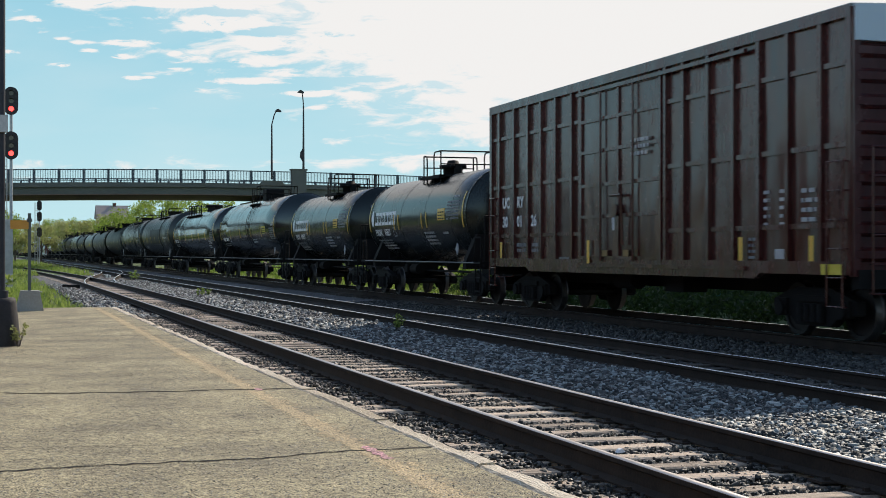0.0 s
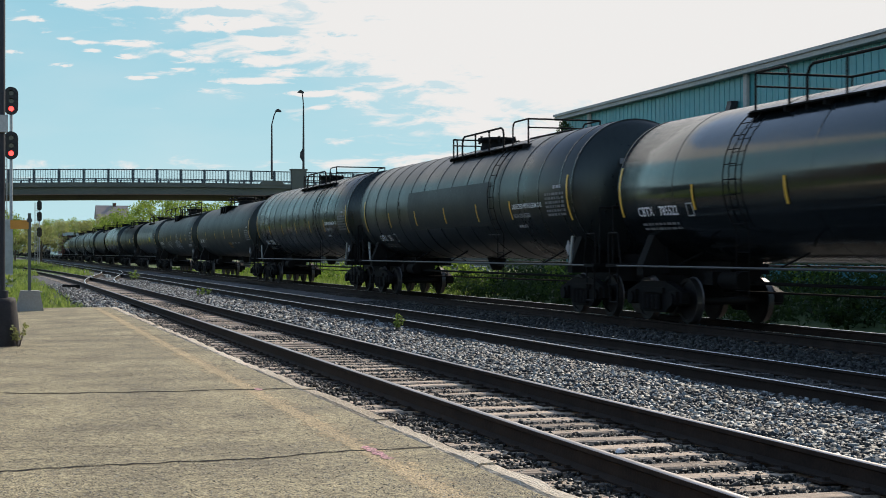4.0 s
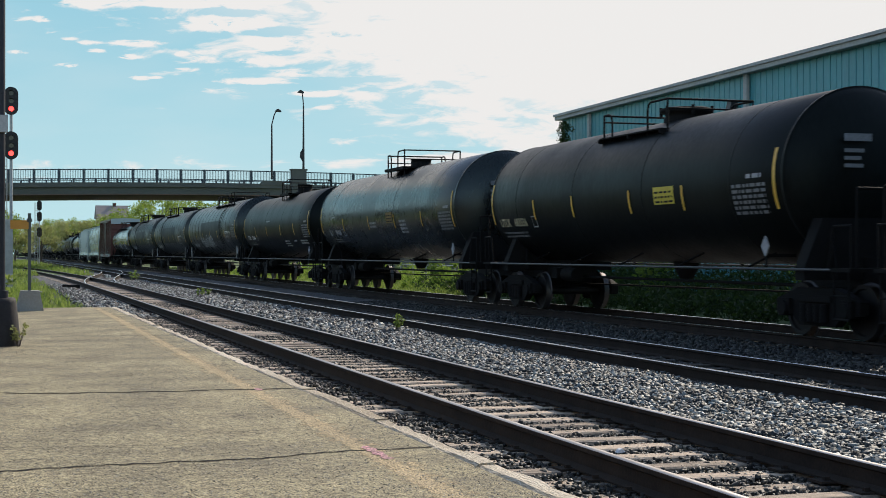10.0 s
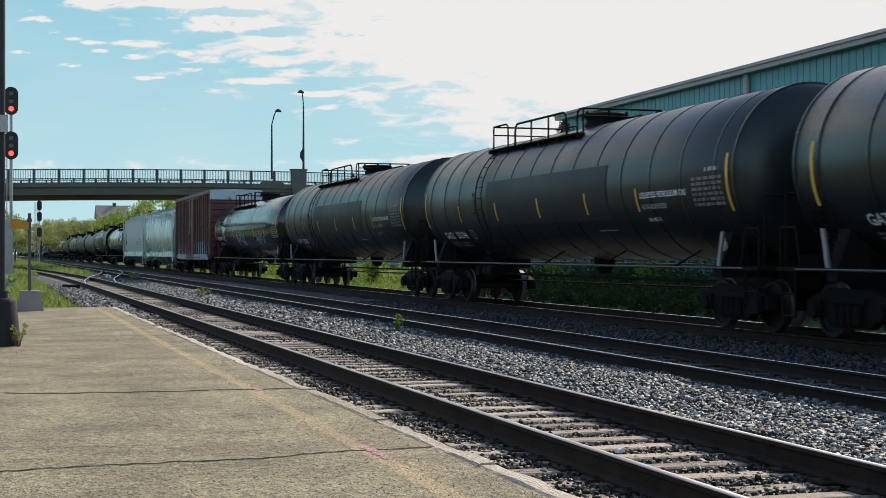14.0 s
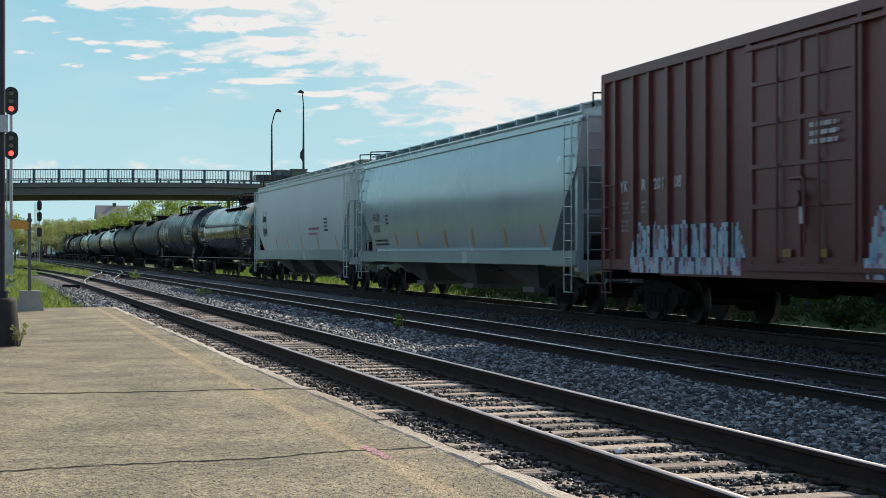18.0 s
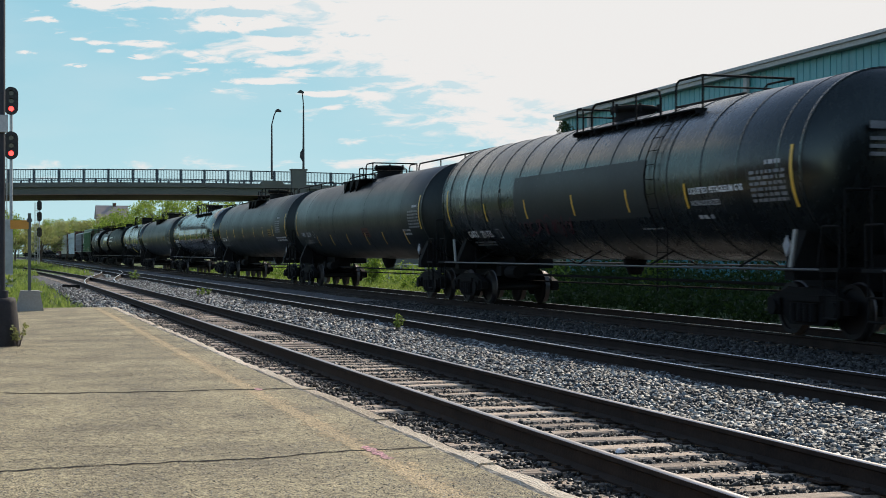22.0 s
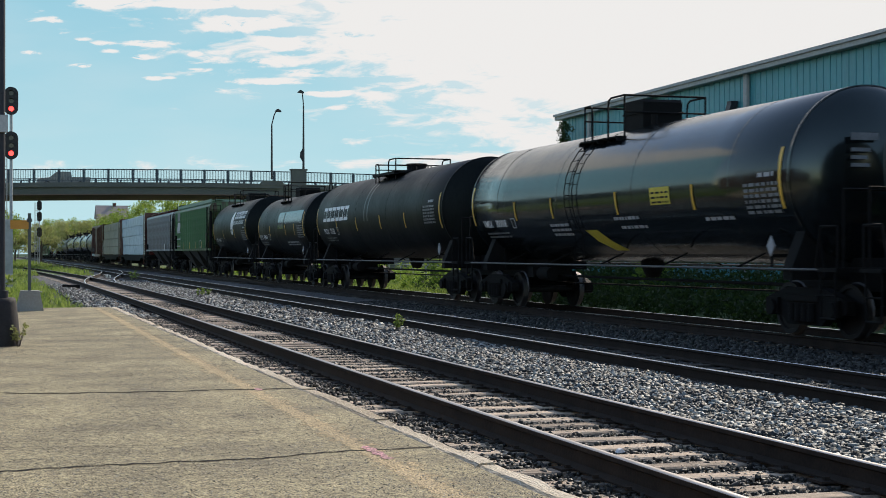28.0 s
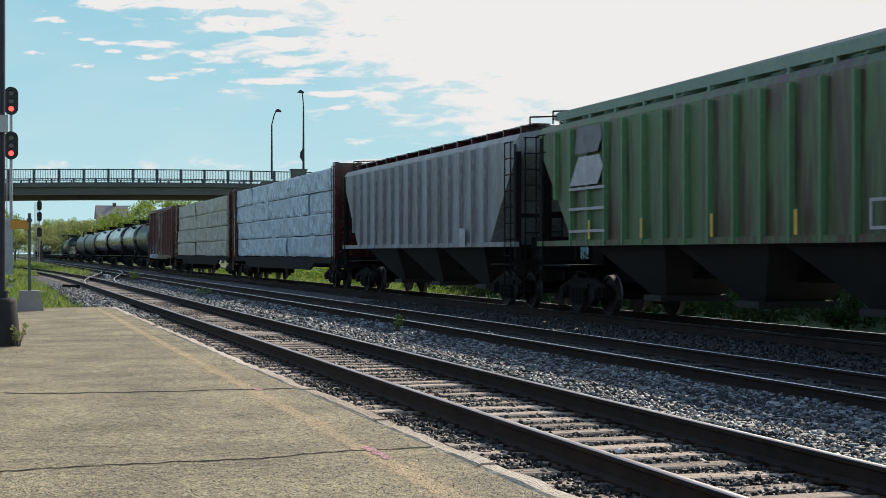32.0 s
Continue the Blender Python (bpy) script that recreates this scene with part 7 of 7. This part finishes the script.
# ---------- plants ----------
def leaves(name, centres, radius, per, size, material, seed, label, category, parent=None, flat=1.0, upright=False):
    """Many small leaf blades scattered round clump centres, in one mesh."""
    r = np.random.RandomState(seed)
    c = np.array(centres, float)
    n = len(c) * per
    base = np.repeat(c, per, 0)
    rad = np.repeat(np.array(radius, float) if np.ndim(radius) else np.full(len(c), radius), per)
    d = r.normal(0, 1, (n, 3))
    d /= np.linalg.norm(d, axis=1)[:, None]
    p = base + d * (rad * r.uniform(0.25, 1.0, n) ** 0.5)[:, None] * np.array([1, 1, flat])
    a = r.normal(0, 1, (n, 3))
    if upright:
        a[:, 2] = np.abs(a[:, 2]) * 2.5 + 1.0
    a /= np.linalg.norm(a, axis=1)[:, None]
    b = np.cross(a, r.normal(0, 1, (n, 3)))
    b /= np.linalg.norm(b, axis=1)[:, None]
    s = size * r.uniform(0.5, 1.3, n)
    w = 0.12 if upright else 0.55
    v = np.stack([p - a * s[:, None] * 0.5, p + b * (s * w * 0.5)[:, None], p + a * s[:, None] * 0.5, p - b * (s * w * 0.5)[:, None]], 1).reshape(-1, 3)
    me = bpy.data.meshes.new(name)
    me.vertices.add(len(v))
    me.vertices.foreach_set("co", v.astype(np.float32).ravel())
    me.loops.add(n * 4)
    me.loops.foreach_set("vertex_index", np.arange(n * 4, dtype=np.int32))
    me.polygons.add(n)
    me.polygons.foreach_set("loop_start", np.arange(0, n * 4, 4, dtype=np.int32))
    me.update(calc_edges=True)
    me.materials.append(material)
    ob = new(name, me)
    if parent is not None:
        ob.parent = parent
    return tagged(ob, label, category) if label else ob


def tree(x, y, h, spread, seed, material, label, per=70, leaf=0.34, trunk=0.3, z=-0.35, fill=26):
    r = random.Random(seed)
    t = thing("tree", label, "tree", pose(x, y, z))
    tr = Shape()
    tr.tube((0, 0, -0.2), (0.1, 0.05, h * 0.45), trunk, 9, r2=trunk * 0.6)
    tips = []
    for k in range(9):
        a = k * 2.4 + r.uniform(-0.4, 0.4)
        z0 = h * r.uniform(0.22, 0.5)
        e = (math.cos(a) * spread * r.uniform(0.45, 0.85), math.sin(a) * spread * r.uniform(0.45, 0.85), h * r.uniform(0.55, 0.92))
        mid = (e[0] * 0.45, e[1] * 0.45, z0 + (e[2] - z0) * 0.6)
        tr.tube((0.05, 0.03, z0), mid, trunk * 0.4, 6, r2=trunk * 0.22)
        tr.tube(mid, e, trunk * 0.22, 5, r2=trunk * 0.06)
        tips.append(e)
        for j in range(2):
            e2 = (e[0] + r.uniform(-1, 1) * spread * 0.3, e[1] + r.uniform(-1, 1) * spread * 0.3, e[2] + r.uniform(-0.1, 0.12) * h)
            tr.tube(mid, e2, trunk * 0.14, 4, r2=trunk * 0.04)
            tips.append(e2)
    tr.tube((0.1, 0.05, h * 0.45), (0.2, 0.1, h * 0.95), trunk * 0.5, 6, r2=trunk * 0.06)
    part("trunk", tr, M_BARK, t)
    cs = list(tips)
    for k in range(fill):
        a, q = r.uniform(0, math.tau), math.sqrt(r.random())
        zz = r.uniform(0.35, 1.0)
        w = spread * (1.1 - 0.65 * abs(zz - 0.55) * 1.6) * q
        cs.append((math.cos(a) * w, math.sin(a) * w, h * zz))
    rs = [spread * r.uniform(0.14, 0.34) for _ in cs]
    leaves("crown", cs, rs, per, leaf, material, seed, "", "", t, 0.8)
    return t


GREENT = "leafy green spring tree behind the railway line"
BUDT = "budding brownish tree with thin twigs"
rv = random.Random(11)
for k, (x, y, h, s) in enumerate([(18.5, 238, 7.2, 3.2), (22, 226, 9.0, 3.8), (25.5, 232, 10.4, 4.2), (29.5, 222, 10.4, 3.6), (21, 262, 9.6, 4.2), (34, 236, 9.6, 3.4), (38, 250, 10.5, 4.0), (29.5, 290, 11.5, 4.5), (32, 262, 11, 4), (18.5, 210, 6.2, 2.6)]):
    tree(x, y, h, s, 20 + k, M_LEAF, GREENT, per=60)
for k, (x, y, h, s) in enumerate([(18.5, 330, 9.0, 4.5), (17.5, 370, 9.4, 4.5), (22, 350, 9.0, 5), (18, 420, 11, 5), (18.5, 470, 11, 5.5), (20, 520, 13, 6), (9.0, 560, 12, 5), (4.0, 540, 11, 6), (-2, 500, 12, 6), (25, 600, 13, 7), (8, 640, 13, 6)]):
    tree(x, y, h, s, 40 + k, M_TWIG if k % 3 else M_LEAF, BUDT if k % 3 else GREENT, per=60, leaf=0.4, trunk=0.22)
tree(1.0, 235, 8.5, 4.0, 71, M_LEAF, GREENT, per=60)
tree(-1.5, 140, 5.5, 2.0, 72, M_LEAF, GREENT, per=50, leaf=0.25, trunk=0.14)
tree(0.2, 118, 3.4, 1.2, 73, M_LEAF, "small leafy bush-like tree beside the track", per=50, leaf=0.18, trunk=0.07)
ivy = thing("tree", "slim dark green conical tree at the warehouse corner", "tree", pose(25.0, 61.6, -0.35))
part("trunk", Shape().tube((0, 0, 0), (0, 0, 7.4), 0.12, 8, r2=0.03), M_BARK, ivy)
ri = random.Random(74)
ic = [(z, ri.uniform(0, math.tau), ri.uniform(0, 1)) for z in np.linspace(3.0, 7.7, 70)]
leaves("crown", [((8.3 - z) * 0.30 * q * math.cos(a), (8.3 - z) * 0.30 * q * math.sin(a), z + ri.uniform(-0.15, 0.15)) for z, a, q in ic], [0.22 + 0.05 * (8 - z) for z, a, q in ic], 60, 0.11, M_LEAF_SHADED, 74, "", "", parent=ivy)
for k, (x, y, h, sp, m) in enumerate(((21.5, 286, 8.6, 4.2, M_TWIG), (25.5, 284, 8.2, 4.0, M_LEAF), (8.0, 260, 6.2, 3.6, M_TWIG), (14.0, 270, 7.2, 4.2, M_TWIG), (3.5, 250, 5.6, 3.2, M_TWIG))):
    tree(x, y, h, sp, 81 + k, m, GREENT if m is M_LEAF else BUDT, per=70, leaf=0.34, trunk=0.2)
rv = random.Random(91)
verge = [(rv.uniform(-1.2, 2.5), 37 + 45 * rv.random() ** 1.3, -0.33 + rv.uniform(-0.04, 0.04)) for _ in range(650)]
tagged(leaves("verge_grass", verge, 0.24, 16, 0.30, M_BLADE, 91, "bright green grass beyond the platform end", "grass", upright=True), kind="stuff")
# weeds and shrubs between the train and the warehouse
# alongside the warehouse its shade is put into a darker leaf colour
for name, y0, y1, m, cnt, tall, lab in (("shrub_strip", 8, 63, M_LEAF_SHADED, 1000, 1.5, "green shrubs with the warehouse shade put into their leaf colour"), ("weed_strip", 63, 130, M_LEAF_WEED, 420, 1.0, "sunlit green weeds and shrubs along the fence")):
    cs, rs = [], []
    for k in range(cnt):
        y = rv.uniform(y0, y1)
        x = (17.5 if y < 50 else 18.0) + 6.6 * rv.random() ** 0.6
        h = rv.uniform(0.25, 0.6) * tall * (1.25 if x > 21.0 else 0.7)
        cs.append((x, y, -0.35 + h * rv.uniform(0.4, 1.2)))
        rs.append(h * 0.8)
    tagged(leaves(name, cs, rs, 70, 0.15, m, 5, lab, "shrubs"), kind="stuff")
gx = []
for k in range(5200):
    y = 58 + 110 * rv.random() ** 1.3
    gx.append((rv.uniform(17.6, 24.5), y, -0.28))
tagged(leaves("grass_verge", gx, 0.12, 4, 0.28, M_BLADE, 6, "bright green grass beside the far track", "grass", upright=True), kind="stuff")
gx = []
for k in range(9000):
    y = 37 + 140 * rv.random() ** 1.5
    x = rv.uniform(-6.5, 2.2 if y < 70 else 2.6)
    if y < 62 and x > 0.9 + 1.6 * rv.random():
        continue
    gx.append((x, y, -0.26))
tagged(leaves("grass_patch", gx, 0.13, 4, 0.26, M_BLADE, 7, "sunlit green grass beyond the platform end", "grass", upright=True), kind="stuff")


def weed(x, y, z, h, n, seed, label, material=None):
    r = random.Random(seed)
    t = thing("weed", label, "weed", pose(x, y, z))
    st = Shape()
    c = []
    for k in range(n):
        a, q = r.uniform(0, math.tau), r.uniform(0.1, 0.45) * h
        e = (math.cos(a) * q, math.sin(a) * q, h * r.uniform(0.5, 1.0))
        st.tube((0, 0, -0.03), e, 0.008, 4, r2=0.004)
        c += [e, (e[0] * 0.7, e[1] * 0.7, e[2] * 0.65)]
    part("stem", st, M_BARK, t)
    leaves("leaf", c, h * 0.14, 14, h * 0.16, material or M_BLADE, seed, "", "", t)
    return t


weed(7.78, 28.1, -0.17, 0.34, 7, 1, "small sunlit weed in the ballast")
weed(7.2, 53.0, -0.2, 0.35, 8, 2, "low sunlit weed in the ballast")
weed(7.6, 53.6, -0.2, 0.28, 8, 21, "low sunlit weed in the ballast")
weed(7.6, 83.0, -0.2, 0.62, 7, 3, "sunlit weed beside the crossover")
weed(0.05, 36.8, -0.1, 0.95, 12, 4, "bright green weed by the concrete foot")
weed(0.35, 21.2, PZ, 0.30, 6, 5, "dry brown weed at the post base", M_TWIG)
weed(21.6, 45.0, -0.35, 1.5, 14, 6, "young shrub along the fence", M_LEAF_WEED)
for k, (x, y, h) in enumerate([(20.3, 62, 1.2), (21.5, 70, 1.5), (20.2, 78, 1.6), (22, 84, 1.4), (19.6, 56, 0.9), (20.9, 52, 1.2), (22.2, 36, 1.3), (21.2, 30, 1.1), (22.6, 25, 1.2)]):
    weed(x, y, -0.35, h, 16, 30 + k, "leafy green shrub beside the far track", M_LEAF_WEED)

def bank_z(x, y):
    return -0.16 + 0.03 * noise.noise((x * 0.5, y * 0.2, 9.0)) - 0.25 * max(0.0, (x - 6.6))


tagged(part("grass_bank", grid(-3.0, 7.1, 14, 108, 420, 40, bank_z), M_GRASS), "sunlit grass between siding and main line", "grass", kind="structure")
gx = [(rv.uniform(-3.0, 6.9), 106 + 200 * rv.random() ** 1.6, -0.14) for k in range(2600)]
gx = [q for q in gx if q[1] > 150 or abs(q[0] - 4.9 + 0.00042 * (q[1] - 70) ** 2) > 1.3]
tagged(leaves("grass_tufts", gx, 0.3, 8, 0.42, M_BLADE, 8, "sunlit green grass beside the siding", "grass", upright=True), kind="stuff")

# pipe fence behind the far track
fence = thing("pipe_fence", "grey pipe rail fence along the grass verge", "fence", pose(22.8, 66, -0.35))
for k in range(22):
    part("post", kept("fpost", lambda: Shape().tube((0, 0, 0), (0, 0, 1.15), 0.04, 8).mesh("post", M_GALV)), None, fence).location = (0, k * 2.6, 0)
for z in (0.55, 1.1):
    part("pipe", Shape().tube((0, 0, z), (0, 21 * 2.6, z), 0.03, 8), M_GALV, fence)

# ---------- signals ----------
def signal(x, y, zs, scale=1.0, label=""):
    t = thing("railway_signal", label, "railway signal", pose(x, y, -0.35))
    top = max(zs) + 0.4
    part("mast", Shape().tube((0, 0, 0), (0, 0, top), 0.07, 10), M_GALV, t)
    lad = Shape()
    for dx in (-0.55, -0.18):
        lad.path([(dx, 0.25, 0), (dx, 0.25, top)], 0.022 if scale > 0.9 else 0.05, 5)
    for k in range(int(top / 0.32)):
        lad.path([(-0.55, 0.25, 0.3 + k * 0.32), (-0.18, 0.25, 0.3 + k * 0.32)], 0.015 if scale > 0.9 else 0.03, 4)
    part("ladder", lad, M_GALV, t, "galvanised climbing ladder")
    if scale > 0.9:
        part("base_case", Shape().box(-0.42, 0.08, -0.3, 0.3, 0, 3.3), M_GALV, t, "grey equipment case")
    for z in zs:
        o = [(0.31 * math.cos(a), (0.31 * math.sin(a) + (0.33 if 0 <= a <= math.pi else -0.33))) for a in [i * math.tau / 28 for i in range(28)]]
        hd = part("signal_head", Shape().prism_y([(u, z + v) for u, v in o], -0.16, -0.10), M_BLACK, t, "black oval signal backboard")
        part("housing", Shape().box(-0.16, 0.16, -0.10, 0.18, z - 0.5, z + 0.5), M_BLACK, hd)
        for k, dz in enumerate((0.36, 0.0, -0.36)):
            lens = Shape().tube((0, -0.165, z + dz), (0, -0.175, z + dz), 0.115, 16)
            part("lens", lens, M_RED_LIT if k == 2 and scale > 0.9 else M_LENS, hd, "lit red lens" if k == 2 and scale > 0.9 else "")
            hood = Shape()
            n = 12
            v = []
            for i in range(n + 1):
                a = math.pi * (-0.05 + 1.1 * i / n)
                v += [(0.13 * math.cos(a), -0.165, z + dz + 0.13 * math.sin(a)), (0.13 * math.cos(a), -0.40, z + dz + 0.13 * math.sin(a) - 0.02)]
            hood.add(v, [(2 * i, 2 * i + 1, 2 * i + 3, 2 * i + 2) for i in range(n)], True)
            part("hood", hood, M_BLACK, hd)
    return t


signal(0.80, 68.9, (8.70, 6.67), 1.0, "railway signal mast with two red-lit heads")
signal(5.85, 197.0, (8.0, 6.55, 4.5), 0.5, "distant unlit railway signal with ladder")

# ---------- platform end things ----------
lp = thing("platform_post", "dark metal platform post on a black footing", "post", pose(0.085, 21.45, PZ))
part("footing", Shape().lathe_z([(0, 0.30), (0.02, 0.30), (0.62, 0.24), (0.68, 0.22), (0.68, 0.02)], 0, 0, 22), M_BLACK_BASE, lp, "tarred conical footing")
part("pole", Shape().tube((0, 0, 0.6), (0, 0, 6.5), 0.085, 14), M_POLE, lp)
part("collar", Shape().tube((0, 0, 0.68), (0, 0, 0.78), 0.13, 14), M_POLE, lp)
part("notice_box", Shape().box(0.0, 0.12, -0.16, -0.05, 3.02, 3.26), M_GALV, lp, "small pale metal box")

bp = thing("barrier_foot", "concrete foot with a slim grey post and orange board", "sign post", pose(0.80, 34.25, PZ))
part("foot", Shape().prism_y([(-0.31, 0), (0.31, 0), (0.22, 0.46), (-0.2, 0.46)], -0.22, 0.22), M_CONCRETE, bp, "trapezoid concrete block")
part("pole", Shape().box(-0.035, 0.035, -0.035, 0.035, 0.46, 2.22), M_POST_GREEN, bp)
part("board", Shape().box(-0.42, -0.02, -0.05, -0.02, 1.86, 2.06), M_ORANGE, bp, "faded orange board")
part("bracket", Shape().box(-0.06, 0.06, -0.05, 0.05, 2.02, 2.1), M_POST_GREEN, bp)

# pale debris beside the siding
part("debris", Shape().prism_y([(-0.5, 0), (0.5, 0), (0.42, 0.14), (-0.3, 0.2)], -0.3, 0.3), M_GALV).location = (1.75, 62.0, -0.33)
tagged(bpy.data.objects["debris"], "flat pale metal scrap lying in the grass", "scrap")
part("litter", Shape().prism_y([(-0.035, 0), (0.03, 0.006), (0.022, 0.02), (0.004, 0.034), (-0.02, 0.026)], -0.03, 0.03), M_WHITE).location = (4.85, 10.75, -0.20)
tagged(bpy.data.objects["litter"], "crumpled white scrap between the rails", "litter")

# house behind the trees
hs = thing("house", "pale house with grey gabled roof behind trees", "house", pose(25.0, 318, -0.3))
part("wall", Shape().box(-3.6, 2.4, -4, 4, 0, 9.3).prism_x([(-4, 9.3), (4, 9.3), (0.4, 11.6), (-0.4, 11.6)], -3.6, -3.4), M_HOUSE, hs)
part("roof", Shape().prism_x([(-4.6, 9.1), (4.6, 9.1), (0, 11.95)], -4.0, 2.8), M_ROOF, hs, "grey-brown shingle roof")
part("chimney", Shape().box(-0.4, 0.3, -0.4, 0.4, 11.3, 12.5), M_BROWN, hs)
wn_ = part("window", Shape().box(-2.5, -1.3, -4.06, -3.98, 6.0, 7.6), M_GLASS, hs)
part("frame", Shape().box(-2.6, -2.5, -4.1, -3.98, 5.9, 7.7).box(-1.3, -1.2, -4.1, -3.98, 5.9, 7.7), M_WHITE, wn_)


# ---------- pickup trucks on the bridge ----------
def pickup(paint, label, flip):
    t = thing("pickup_truck", label, "pickup truck")
    k = -1 if flip else 1
    o = [(-2.85, 0.55), (2.7, 0.5), (2.85, 0.75), (2.75, 1.0), (1.55, 1.14), (0.85, 1.72), (0.1, 1.8), (-0.75, 1.78), (-0.85, 1.22), (-2.85, 1.2)]
    o = [(k * x, z) for x, z in o]
    if flip:
        o = o[::-1]
    part("body", Shape().prism_y(o, -0.92, 0.92), paint, t)
    w = [(1.35, 1.16), (0.8, 1.64), (0.12, 1.7), (0.12, 1.16)]
    w2 = [(0.02, 1.16), (0.02, 1.7), (-0.65, 1.68), (-0.68, 1.16)]
    for yy in (-0.935, 0.925):
        for ww in (w, w2):
            q = [(k * x, z) for x, z in ww]
            part("side_window", Shape().prism_y(q if flip == (ww is w) else q[::-1], yy, yy + 0.01), M_CARGLASS, t)
    part("bumper", Shape().box(*sorted((k * 2.8, k * 2.92)), -0.9, 0.9, 0.45, 0.68), M_GALV, t)
    part("tail_lamp", Shape().box(*sorted((k * -2.87, k * -2.84)), -0.92, -0.75, 0.85, 1.15), M_RED, t)
    for x in (-1.75, 1.8):
        for yy in (-0.8, 0.8):
            wh_ = part("wheel", kept("pwheel", lambda: Shape().tube((0, -0.13, 0), (0, 0.13, 0), 0.38, 20).mesh("wheel", M_BLACK)), None, t)
            wh_.location = (x * k, yy, 0.38)
            part("rim", kept("prim", lambda: Shape().tube((0, -0.14, 0), (0, 0.14, 0), 0.22, 14).mesh("rim", M_GALV)), None, wh_)
    return t


PICK1 = pickup(M_CARDARK, "dark pickup truck crossing the road bridge", False)
PICK2 = pickup(M_CARGREY, "grey pickup truck crossing the road bridge", True)


motions()
